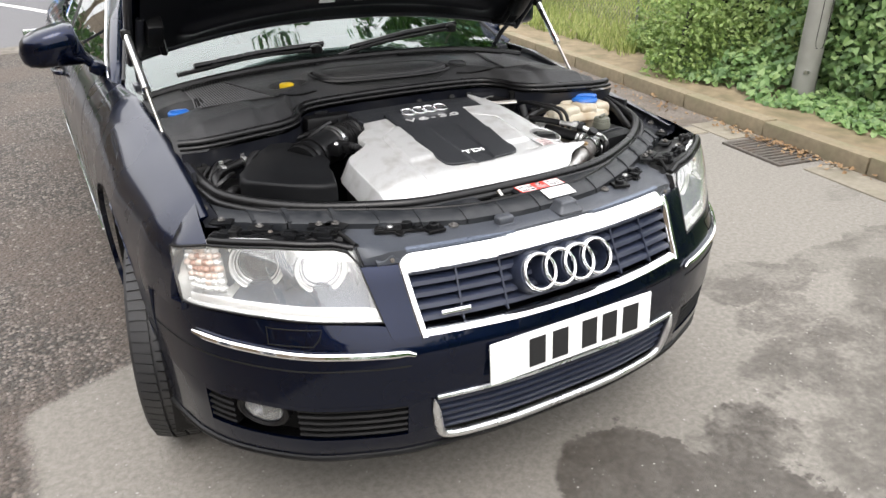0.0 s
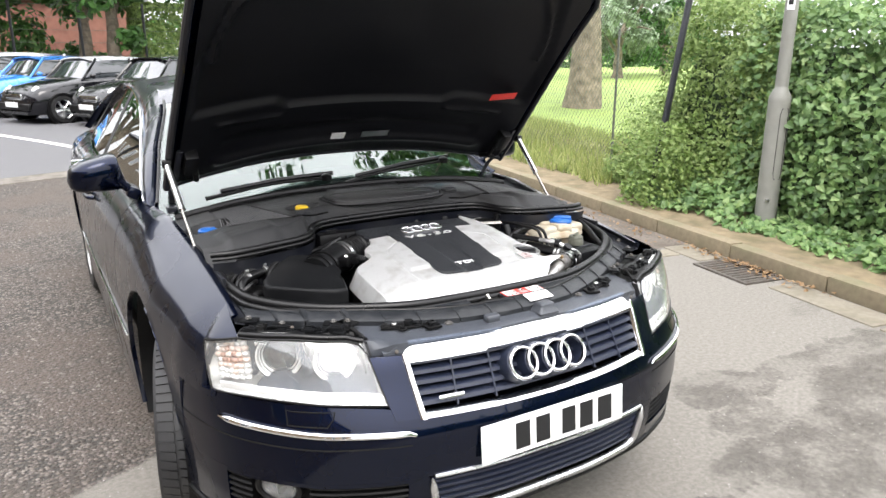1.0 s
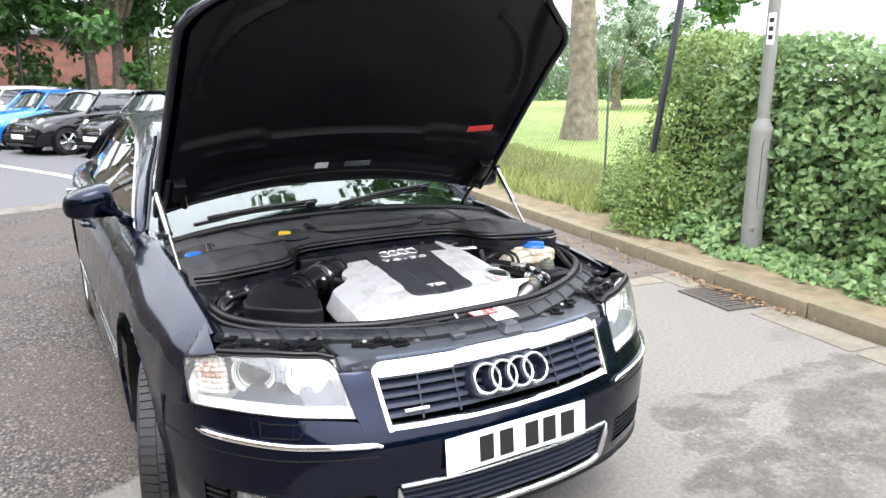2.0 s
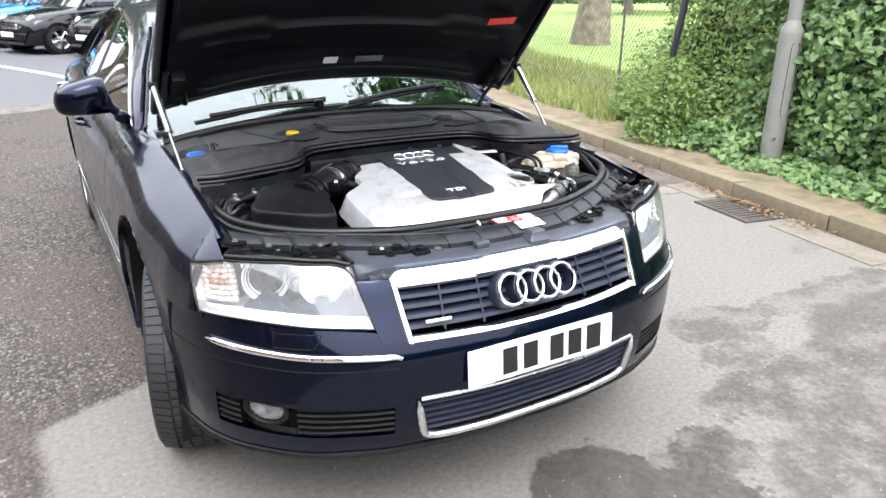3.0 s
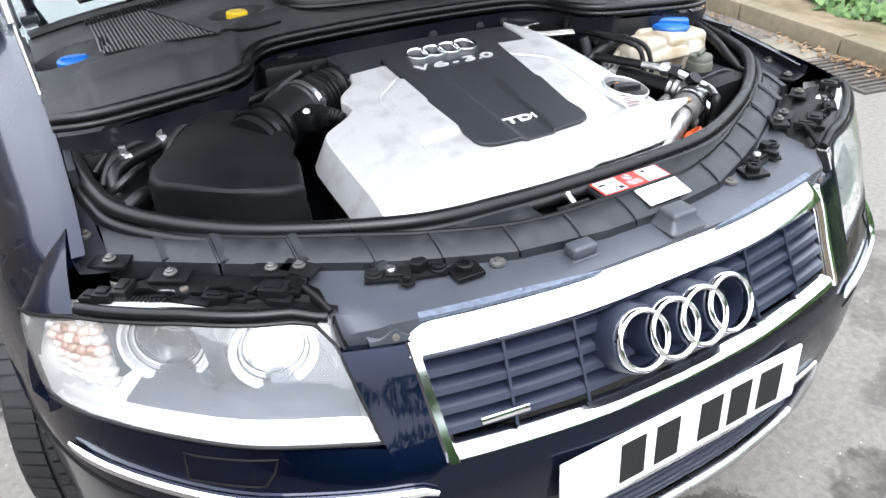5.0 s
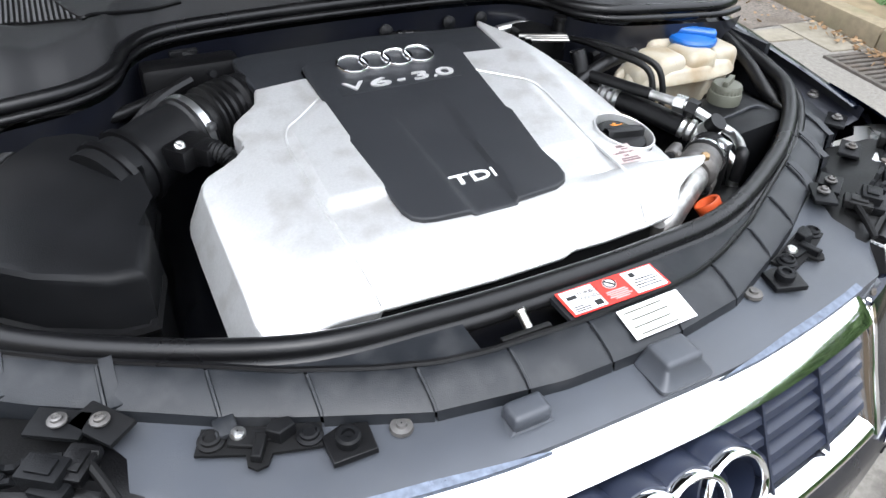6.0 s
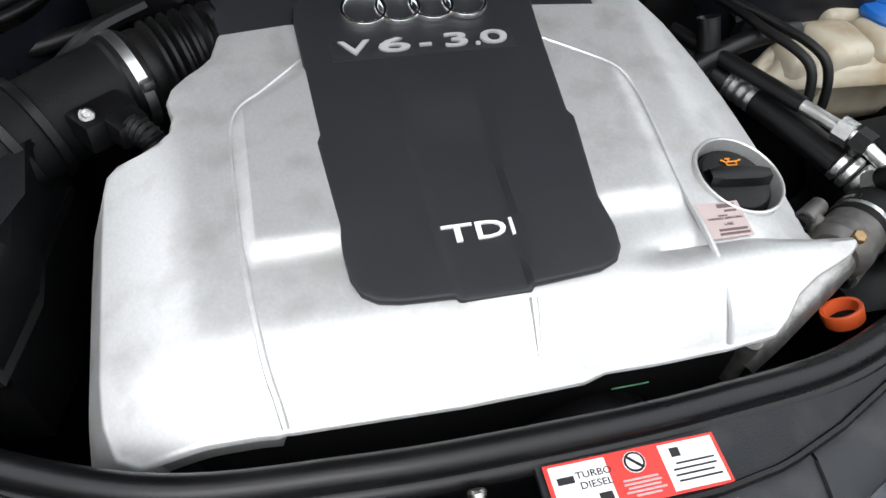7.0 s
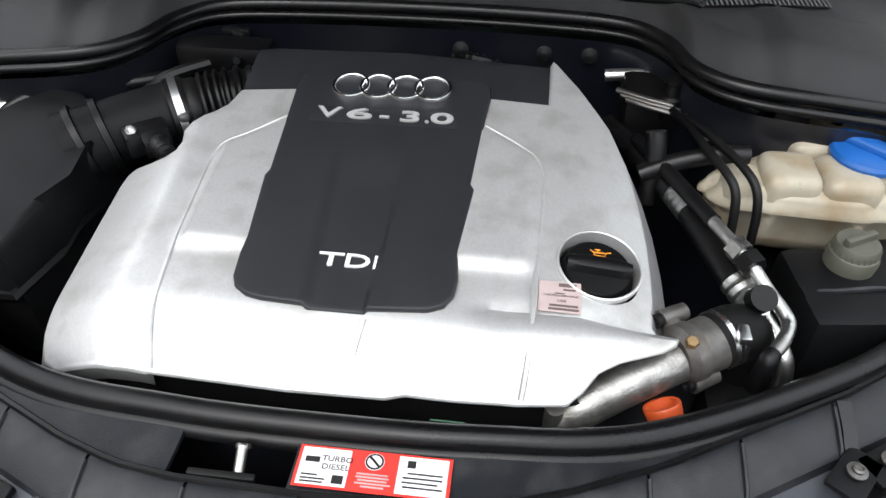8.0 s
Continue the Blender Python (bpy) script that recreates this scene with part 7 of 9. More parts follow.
# fuel filter, hoses and clamps
bm = bmesh.new()
lathe(bm, [(0.05, 0), (0.052, 0.12), (0.046, 0.135), (0.02, 0.14), (0.001, 0.14)], Matrix.Translation((-0.655, 0.725, 0.74)), 20, close=True)
part("fuel_filter", bm, PLASTIC_D, car, "black filter canister")
for pts, r in ((((-0.70, 0.655, 0.86), (-0.695, 0.70, 0.905), (-0.66, 0.735, 0.915), (-0.615, 0.765, 0.915), (-0.56, 0.79, 0.925), (-0.50, 0.82, 0.93)), 0.012),
               (((-0.715, 0.70, 0.89), (-0.68, 0.745, 0.922), (-0.63, 0.775, 0.925), (-0.60, 0.785, 0.90)), 0.009),
               (((-0.60, 0.73, 0.90), (-0.575, 0.765, 0.928), (-0.52, 0.80, 0.94), (-0.42, 0.83, 0.94), (-0.33, 0.88, 0.94)), 0.010),
               (((-0.71, 0.62, 0.87), (-0.67, 0.64, 0.885), (-0.65, 0.66, 0.88)), 0.012)):
    bm = bmesh.new()
    tube(bm, spline(pts, 6), r, 10)
    part("fuel_hose", bm, RUBBER, car, "black rubber hose")
for p in ((-0.668, 0.733, 0.916), (-0.600, 0.772, 0.919), (-0.572, 0.785, 0.92)):
    bm = bmesh.new()
    tube(bm, [Vector(p) - Vector((0.006, 0.004, 0)), Vector(p) + Vector((0.006, 0.004, 0))], 0.0138, 14)
    box(bm, Vector(p) + Vector((0, 0, 0.02)), (0.012, 0.010, 0.012), None, 0.002)
    part("small_clamp", bm, ALU, car)
bm = bmesh.new()
thick(bm, [[Vector((-0.735, y, 0.885)), Vector((-0.700, y, 0.888)), Vector((-0.675, y - 0.01, 0.878))] for y in np.linspace(0.60, 0.73, 5)], (0, 0, -0.012))
lathe(bm, [(0.011, 0), (0.011, 0.005), (0.007, 0.008), (0.001, 0.008)], Matrix.Translation((-0.702, 0.617, 0.889)), 12, close=True)
part("filter_bracket", bm, PLASTIC_D, car)
for p, s, r in (((-0.60, 0.845, 0.905), (0.10, 0.05, 0.05), 0.3), ((-0.70, 0.79, 0.90), (0.07, 0.06, 0.05), 0.2), ((-0.47, 0.835, 0.90), (0.08, 0.05, 0.07), -0.2)):
    bm = bmesh.new()
    box(bm, p, s, Matrix.Rotation(r, 3, "Z"), 0.008)
    box(bm, Vector(p) + Vector((0, -0.012, s[2] * 0.5)), (s[0] * 0.5, s[1] * 0.5, 0.016), Matrix.Rotation(r, 3, "Z"), 0.004)
    part("connector_box", bm, PLASTIC_D, car, "black plastic connector housing")
for pts, r in ((((-0.72, 0.74, 0.90), (-0.66, 0.79, 0.935), (-0.58, 0.81, 0.94), (-0.50, 0.80, 0.95)), 0.006),
               (((-0.56, 0.85, 0.93), (-0.52, 0.83, 0.955), (-0.46, 0.84, 0.95), (-0.40, 0.86, 0.93)), 0.007),
               (((-0.43, 0.80, 0.90), (-0.36, 0.82, 0.955), (-0.30, 0.86, 0.965)), 0.009),
               (((-0.73, 0.68, 0.87), (-0.69, 0.67, 0.90), (-0.66, 0.69, 0.91), (-0.64, 0.73, 0.90)), 0.007)):
    bm = bmesh.new()
    tube(bm, spline(pts, 6), r, 8)
    part("wiring_loom", bm, RUBBER, car, "taped black wiring loom")
# bulkhead details behind the engine
bm = bmesh.new()
box(bm, (-0.29, 0.905, 0.935), (0.15, 0.05, 0.09), None, 0.012)
part("bulkhead_box", bm, PLASTIC_D, car)
bm = bmesh.new()
box(bm, (0.37, 0.90, 0.89), (0.10, 0.09, 0.12), None, 0.015)
part("bulkhead_box", bm, PLASTIC_D, car)
bm = bmesh.new()
tube(bm, spline([(-0.292, 0.950, 0.972), (-0.278, 0.944, 0.968), (-0.272, 0.915, 0.955), (-0.262, 0.870, 0.965)], 5), 0.006, 8)
box(bm, (-0.290, 0.955, 0.972), (0.045, 0.010, 0.010), None, 0.003)
part("bracket", bm, PLASTIC, car)
for x in (0.07, 0.20, 0.27):
    bm = bmesh.new()
    lathe(bm, [(0.013, 0), (0.013, 0.006), (0.006, 0.010), (0.001, 0.011)], axis_to((x, 0.968, 0.955), (0, -1, 0.2)), 14, close=True)
    part("bulkhead_nut", bm, PLASTIC, car)
bm = bmesh.new()
pts = spline([(0.06, 0.962, 0.945), (0.09, 0.935, 0.958), (0.13, 0.92, 0.955), (0.15, 0.90, 0.93)], 8)
tube(bm, pts, [0.0085 if i % 2 else 0.0065 for i in range(len(pts))], 8)
part("corrugated_cable", bm, RUBBER, car)

# ---- passenger's side: pipes, coolant tank, reservoir ----
def pipe(name, pts, r, material, label="", n=12, seg=6):
    bm = bmesh.new()
    tube(bm, spline(pts, seg), r, n)
    return part(name, bm, material, car, label)


pipe("cooling_hose", [(0.30, 0.86, 0.90), (0.345, 0.78, 0.895), (0.380, 0.715, 0.888)], 0.016, RUBBER)
pipe("insulated_hose", [(0.399, 0.684, 0.886), (0.415, 0.630, 0.886), (0.436, 0.556, 0.884)], 0.0185, RUBBER, "thick black insulated hose")
for p, q in (((0.384, 0.722, 0.887), (0.402, 0.676, 0.886)), ((0.434, 0.560, 0.885), (0.458, 0.516, 0.876))):
    bm = bmesh.new()
    p, q = Vector(p), Vector(q)
    for k in range(4):
        tube(bm, [p.lerp(q, k / 4 + 0.01), p.lerp(q, k / 4 + 0.05), p.lerp(q, k / 4 + 0.19), p.lerp(q, k / 4 + 0.23)], [0.0155, 0.0192, 0.0192, 0.0155], 18)
    part("crimped_ferrule", bm, ALU, car, "crimped aluminium ferrule")
pipe("alloy_pipe", [(0.452, 0.526, 0.878), (0.466, 0.505, 0.868), (0.478, 0.486, 0.856), (0.486, 0.470, 0.836), (0.488, 0.462, 0.78)], 0.0105, ALU, "bent aluminium pipe")
pipe("thin_black_pipe", [(0.335, 0.80, 0.915), (0.375, 0.710, 0.918), (0.412, 0.620, 0.920)], 0.010, RUBBER)
pipe("thin_alloy_pipe", [(0.410, 0.624, 0.920), (0.426, 0.588, 0.920), (0.441, 0.552, 0.919), (0.458, 0.520, 0.908), (0.473, 0.494, 0.899), (0.474, 0.478, 0.896), (0.462, 0.455, 0.895), (0.446, 0.436, 0.893)], 0.0078, ALU, "thin aluminium pipe")
pipe("pipe_sleeve", [(0.449, 0.440, 0.893), (0.444, 0.432, 0.891), (0.440, 0.428, 0.85)], 0.0098, PLASTIC_D)
for p, d, r, mat in (((0.433, 0.570, 0.920), (0.42, -0.9, 0.0), 0.0150, ALU), ((0.442, 0.551, 0.918), (0.42, -0.9, -0.1), 0.0165, PLASTIC_D), ((0.444, 0.499, 0.914), (0.10, -0.5, 0.8), 0.0150, PLASTIC_D), ((0.444, 0.508, 0.899), (0.10, -0.5, 0.8), 0.0175, ALU)):
    bm = bmesh.new()
    p, d = Vector(p), Vector(d).normalized()
    tube(bm, [p - d * 0.009, p + d * 0.009], r, 6 if r != 0.0150 or mat == ALU else 16)
    part("union_nut", bm, mat, car)
for o in (0.0, 0.022):
    pipe("fuel_line", [(0.380 + o * 0.5, 0.822 - o * 0.6, 0.951), (0.396 + o * 0.7, 0.782 - o * 0.1, 0.953), (0.414 + o, 0.728 + o * 0.4, 0.951), (0.430 + o * 1.1, 0.684 + o * 0.5, 0.949), (0.440 + o * 1.2, 0.662 + o * 0.4, 0.938), (0.444 + o * 1.3, 0.650 + o * 0.3, 0.910), (0.446 + o * 1.3, 0.64 + o * 0.3, 0.86)], 0.0058, PLASTIC_D, "black fuel line")
for k in range(3):
    pipe("braided_line", [(0.310 + 0.006 * k, 0.886 - 0.013 * k, 0.943), (0.343 + 0.006 * k, 0.860 - 0.013 * k, 0.947), (0.384 + 0.007 * k, 0.836 - 0.013 * k, 0.950)], 0.0042, STEEL, "", 8)
pipe("alloy_elbow", [(0.296, 0.944, 0.935), (0.322, 0.943, 0.938), (0.358, 0.938, 0.941), (0.378, 0.926, 0.934), (0.380, 0.912, 0.900)], 0.0095, ALU, "short aluminium elbow")
pipe("heater_hose", [(0.335, 0.730, 0.905), (0.38, 0.738, 0.922), (0.43, 0.742, 0.935), (0.472, 0.744, 0.937)], 0.0125, RUBBER, "black rubber hose")
pipe("down_hose", [(0.352, 0.76, 0.955), (0.356, 0.745, 0.92), (0.352, 0.73, 0.86)], 0.014, RUBBER)
bm = bmesh.new()
lathe(bm, [(0.016, -0.03), (0.016, 0.0), (0.011, 0.004), (0.011, 0.022), (0.013, 0.024), (0.013, 0.03), (0.001, 0.031)], Matrix.Translation((0.384, 0.864, 0.948)), 14, close=True)
part("valve_cap", bm, PLASTIC_D, car)
# black bracket behind the tank
bm = bmesh.new()
edge = spline([(0.425, 0.800, 0.922), (0.470, 0.818, 0.930), (0.520, 0.862, 0.944), (0.565, 0.925, 0.962), (0.590, 0.965, 0.968)], 5)
thick(bm, [[Vector(p) + Vector((0, dy, dz)) for p in edge] for dy, dz in ((0.0, -0.05), (-0.003, -0.004), (0.004, 0.0), (0.05, -0.006))], (0, 0.003, -0.003))
bracket = part("tank_bracket", bm, PLASTIC_D, car, "black plastic bracket behind the tank")
for p in (edge[4], edge[14]):
    bm = bmesh.new()
    lathe(bm, [(0.009, 0), (0.009, 0.004), (0.005, 0.007), (0.001, 0.008)], Matrix.Translation(Vector(p) + Vector((-0.004, 0.028, -0.004))), 12, close=True)
    part("bolt", bm, BOLT, bracket)
# coolant tank: rounded lobes round a welded seam
bm = bmesh.new()
TANK = spline([(x + 0.010, y, 0) for x, y in ((0.412, 0.714), (0.440, 0.686), (0.520, 0.678), (0.620, 0.676), (0.680, 0.700), (0.722, 0.800), (0.742, 0.905), (0.712, 0.935), (0.645, 0.920), (0.560, 0.840), (0.480, 0.775), (0.415, 0.735))], 6, True)
TC = Vector((0.575, 0.765, 0))


def tank_row(z, grow):
    r = []
    for i, p in enumerate(TANK):
        flute = 1 - 0.085 * max(0.0, math.cos(2 * math.pi * i / 9)) ** 4 * (1 if z > 0.902 else 0.3)
        q = TC + (p - TC) * grow * flute
        r.append(Vector((q.x, q.y, z + (0.016 * math.sin(q.x * 58) * max(0, 1 - grow) if z > 0.93 else 0))))
    return r


vs = grid(bm, [tank_row(z, g) for z, g in ((0.815, 0.70), (0.830, 0.86), (0.850, 0.94), (0.890, 0.965), (0.893, 1.03), (0.900, 1.03), (0.905, 0.985), (0.911, 0.970), (0.917, 0.93), (0.921, 0.82), (0.923, 0.65), (0.925, 0.35), (0.926, 0.05))], close_v=True)
bm.faces.new(vs[-1])
tank = part("coolant_tank", bm, CREAM, car, "yellowed translucent coolant tank with a blue cap", 60)
for x, y, wx, wy, zt in ((0.462, 0.716, 0.050, 0.060, 0.931), (0.522, 0.724, 0.072, 0.078, 0.941), (0.594, 0.722, 0.074, 0.080, 0.941), (0.662, 0.732, 0.066, 0.082, 0.938), (0.575, 0.795, 0.085, 0.066, 0.944), (0.692, 0.826, 0.070, 0.105, 0.936), (0.640, 0.868, 0.085, 0.075, 0.930)):
    bm = bmesh.new()
    box(bm, (x, y, zt - 0.028), (wx, wy, 0.056), None, 0.021, 5)
    part("tank_lobe", bm, CREAM, tank)
bm = bmesh.new()
lathe(bm, [(0.060, -0.03), (0.056, 0.0), (0.042, 0.012), (0.040, 0.022)], Matrix.Translation((0.622, 0.754, 0.922)), 28, close=True)
box(bm, (0.655, 0.855, 0.915), (0.11, 0.05, 0.03), Matrix.Rotation(0.2, 3, "Z"), 0.008)
part("filler_neck", bm, CREAM, tank)
for x, y in ((0.615, 0.850), (0.70, 0.865)):
    bm = bmesh.new()
    lathe(bm, [(0.009, 0), (0.009, 0.004), (0.006, 0.008), (0.001, 0.009)], Matrix.Translation((x, y, 0.931)), 12, close=True)
    part("tank_bolt", bm, PLASTIC_D, tank)
bm = bmesh.new()
lathe(bm, [(0.046, 0.0), (0.047, 0.007), (0.044, 0.012), (0.030, 0.015), (0.001, 0.016)], Matrix.Translation((0.622, 0.754, 0.938)), 32, close=True)
box(bm, (0.622, 0.754, 0.955), (0.086, 0.024, 0.018), Matrix.Rotation(-0.75, 3, "Z"), 0.009, 4)
part("tank_cap", bm, BLUE, tank, "blue finned cap")
pipe("overflow_hose", [(0.700, 0.80, 0.925), (0.730, 0.78, 0.925), (0.722, 0.72, 0.915), (0.700, 0.66, 0.905), (0.690, 0.61, 0.885), (0.70, 0.56, 0.86)], 0.012, RUBBER, "black hose beside the tank")
pipe("thin_cable", [(0.66, 0.56, 0.885), (0.63, 0.50, 0.895), (0.60, 0.475, 0.885), (0.57, 0.46, 0.875)], 0.004, RUBBER, "", 8)
bm = bmesh.new()
box(bm, (0.578, 0.570, 0.822), (0.145, 0.130, 0.125), Matrix.Rotation(0.12, 3, "Z"), 0.014)
res = part("fluid_reservoir", bm, PLASTIC, car, "black fluid reservoir with a grey screw cap")
bm = bmesh.new()
box(bm, (0.560, 0.556, 0.880), (0.10, 0.018, 0.006), Matrix.Rotation(0.12, 3, "Z"), 0.002)
part("reservoir_rib", bm, PLASTIC, res)
bm = bmesh.new()
rim = [(0.518, 0.505, 0.874), (0.520, 0.548, 0.880), (0.548, 0.552, 0.886), (0.615, 0.560, 0.886), (0.640, 0.520, 0.874)]
tube(bm, spline([Matrix.Translation((0.003, 0, 0)) @ Vector(p) for p in rim], 5), 0.0035, 6)
part("reservoir_rim", bm, CARRIER, res)
bm = bmesh.new()
RC = Matrix.Translation((0.575, 0.603, 0.885))
vs = grid(bm, [[RC @ Vector(((r + rib * (0.0016 if i % 2 else 0)) * math.cos(i * math.pi / 24), (r + rib * (0.0016 if i % 2 else 0)) * math.sin(i * math.pi / 24), z)) for i in range(48)] for r, z, rib in ((0.029, 0, 0), (0.030, 0.014, 0), (0.028, 0.020, 0), (0.0255, 0.021, 1), (0.0255, 0.030, 1), (0.024, 0.034, 0), (0.001, 0.035, 0))], close_v=True)
bm.faces.new(vs[-1])
box(bm, (0.575, 0.603, 0.924), (0.044, 0.010, 0.010), Matrix.Rotation(0.5, 3, "Z"), 0.003)
part("reservoir_cap", bm, GREYCAP, res, "grey ribbed cap")
bm = bmesh.new()
box(bm, (0.66, 0.60, 0.80), (0.10, 0.20, 0.12), None, 0.015)
part("relay_box", bm, PLASTIC_D, car)
bm = bmesh.new()
box(bm, (0.45, 0.44, 0.76), (0.10, 0.07, 0.10), None, 0.015)
part("relay_box", bm, PLASTIC_D, car)
# outlet pipe and clamp at the cover's corner
pipe("outlet_pipe", [(0.232, 0.380, 0.822), (0.254, 0.388, 0.840), (0.290, 0.406, 0.854), (0.325, 0.424, 0.863), (0.358, 0.442, 0.870)], 0.0245, CAST, "cast aluminium outlet pipe", 20)
d = Vector((0.86, 0.50, 0.04)).normalized()
c0 = Vector((0.366, 0.447, 0.876))
bm = bmesh.new()
tube(bm, [c0 - d * 0.012, c0 - d * 0.004, c0 + d * 0.010, c0 + d * 0.012], [0.025, 0.033, 0.033, 0.030], 28)
tube(bm, [c0 + d * 0.012, c0 + d * 0.022, c0 + d * 0.042], [0.029, 0.031, 0.031], 28)
EARS = (Vector((0.350, 0.486, 0.888)), Vector((0.384, 0.432, 0.850)))
for p in EARS:
    tube(bm, [p - d * 0.010, p + d * 0.022], [0.0115, 0.010], 14)
    tube(bm, [p, c0.lerp(p, 0.4)], [0.009, 0.013], 10)
flange = part("outlet_flange", bm, BOLT, car, "cast aluminium flange with bolts")
for p in EARS:
    bm = bmesh.new()
    lathe(bm, [(0.0085, 0), (0.0085, 0.006), (0.0055, 0.007), (0.004, 0.003), (0.0005, 0.003)], axis_to(p - d * 0.010, -d), 12, close=True)
    part("bolt", bm, PLASTIC, flange)
bm = bmesh.new()
lathe(bm, [(0.0075, 0), (0.0075, 0.008), (0.006, 0.010), (0.0005, 0.010)], axis_to((0.366, 0.438, 0.900), (-0.1, -0.3, 1)), 6, close=True)
part("brass_plug", bm, BRASS, flange, "brown brass hexagon plug")
bm = bmesh.new()
for k in range(2):
    tube(bm, [c0 + d * (0.040 + 0.010 * k), c0 + d * (0.046 + 0.010 * k)], 0.0335, 24)
box(bm, c0 + d * 0.05 + Vector((0.010, -0.021, 0.030)), (0.012, 0.022, 0.010), None, 0.002)
part("band_clamp", bm, MATT_CHROME, flange)
bm = bmesh.new()
tube(bm, spline([c0 + d * 0.036, c0 + d * 0.066, c0 + d * 0.088 + Vector((0, 0, -0.03)), c0 + d * 0.092 + Vector((0, 0, -0.12))], 5), 0.0320, 20)
part("charge_hose", bm, DARK, flange)
# orange dipstick ring
bm = bmesh.new()
m = Matrix.Translation((0.340, 0.386, 0.856)) @ Matrix.Rotation(radians(-36), 4, "X") @ Matrix.Rotation(radians(-22), 4, "Y")
lathe(bm, [(0.0185, -0.010), (0.0200, 0.003), (0.0190, 0.0055), (0.0160, 0.005), (0.0150, -0.010)], m, 28, close=True)
ring = part("orange_ring", bm, ORANGE, car, "orange plastic funnel ring")
# near-black disc that closes the ring, coloured as the shade of a deep hole
bm = bmesh.new()
lathe(bm, [(0.0152, -0.008), (0.0005, -0.010)], m, 24, close=True)
part("funnel_hole_shade", bm, DARK, ring)
pipe("stay_bolt", [(0.228, 0.372, 0.80), (0.229, 0.370, 0.862)], 0.010, CAST)
bm = bmesh.new()
box(bm, (0.118, 0.376, 0.812), (0.038, 0.004, 0.020), Matrix.Rotation(radians(35), 3, "X"), 0.001)
part("green_tag", bm, GREEN_TAG, car, "small green tag in the dark below the cover")
pipe("front_hose", [(0.16, 0.335, 0.82), (0.05, 0.328, 0.828), (0.0, 0.33, 0.80)], 0.012, RUBBER)

# ---- ground, kerb, verge ----
KX0, KD = 3.235, 0.158
KN = Vector((1.0, -KD, 0)).normalized()
KT = Vector((KD, 1.0, 0)).normalized()


def kerb_at(y, off=0.0, z=0.0):
    """A point beside the kerb's front edge: off metres behind it."""
    return Vector((KX0 + KD * y + off / KN.x * 1.0, y, z))


def rise(x, y):
    t = min(1.0, max(0.0, (y - 6.5) / 6.5))
    return 0.11 * t * t * (3 - 2 * t)


xs = sorted(set([-300, -120, -50, -25] + list(np.arange(-14, 14.1, 1.0)) + [20, 35, 60, 120, 300]))
ys = sorted(set([-300, -100, -40, -20, -10, -6, -3, 0, 3, 5] + list(np.arange(6, 14.1, 0.5)) + [16, 20, 30, 50, 90, 160, 300]))
ground = raw("ground", [(x, y, rise(x, y)) for y in ys for x in xs], [(j * len(xs) + i, j * len(xs) + i + 1, (j + 1) * len(xs) + i + 1, (j + 1) * len(xs) + i) for j in range(len(ys) - 1) for i in range(len(xs) - 1)], GROUND)
tagged(ground, "worn tarmac yard, smooth grey patch and loose stones", "ground", kind="structure")

bm = bmesh.new()
rows = []
for y in np.concatenate([np.arange(-8, 12.1, 0.25), np.arange(13, 40, 3.0)]):
    r = []
    for o in (0.12, 0.2, 0.35, 0.5, 0.7, 1.0, 1.6, 2.1, 2.6):
        p = kerb_at(y, o)
        r.append(Vector((p.x, y, rise(p.x, y) + 0.10 + 0.02 * noise.noise(Vector((p.x * 3, y * 3, 0))) + 0.05 * min(1, max(0, (o - 0.3) / 1.5)))))
    rows.append(r)
grid(bm, rows)
verge = part("verge", bm, SOIL)
tagged(verge, "sandy brown strip of soil behind the kerb", "verge", kind="structure")
lawn = raw("lawn", [(kerb_at(y, o).x, y, rise(o, y) + 0.10) for y in (-10, 0, 6.5, 8, 9.5, 11, 13, 20, 40, 90, 200) for o in (2.4, 30, 120, 260)], [(j * 4 + i, j * 4 + i + 1, j * 4 + i + 5, j * 4 + i + 4) for j in range(10) for i in range(3)], LAWN)
tagged(lawn, "bright mown grass field", "lawn", kind="structure")

kerb = thing("kerb", "long worn concrete kerb with moss", "kerb", kind="structure")
kerb_mesh = {}
y = -6.0
while y < 14:
    ln = 0.91
    bm = bmesh.new()
    box(bm, (0, 0, 0.03), (0.135, ln - 0.008, 0.18), None, 0.014)
    if "m" not in kerb_mesh:
        o = part("kerb_stone", bm, KERB, kerb)
        kerb_mesh["m"] = o.data
    else:
        bm.free()
        o = new("kerb_stone", kerb_mesh["m"])
        o.parent = kerb
    c = kerb_at(y + ln / 2, 0.068)
    o.matrix_local = Matrix.Translation((c.x + random.uniform(-0.004, 0.004), c.y, rise(0, y) + random.uniform(-0.004, 0.004))) @ Matrix.Rotation(-math.atan(KD) + random.uniform(-0.006, 0.006), 4, "Z")
    y += ln * KT.y
# pale channel slabs beside the drain
for y0, y1 in ((-0.2, 0.62), (0.65, 1.46), (2.14, 2.58)):
    bm = bmesh.new()
    box(bm, (0, 0, 0), (0.26, (y1 - y0) / KT.y - 0.012, 0.03), None, 0.006)
    c = kerb_at((y0 + y1) / 2, -0.155)
    bm.transform(Matrix.Translation((c.x, c.y, -0.006)) @ Matrix.Rotation(-math.atan(KD), 4, "Z"))
    o = part("channel_slab", bm, SLAB)
    tagged(o, "pale concrete channel slab along the kerb", "paving slab", "channel slabs", "structure")
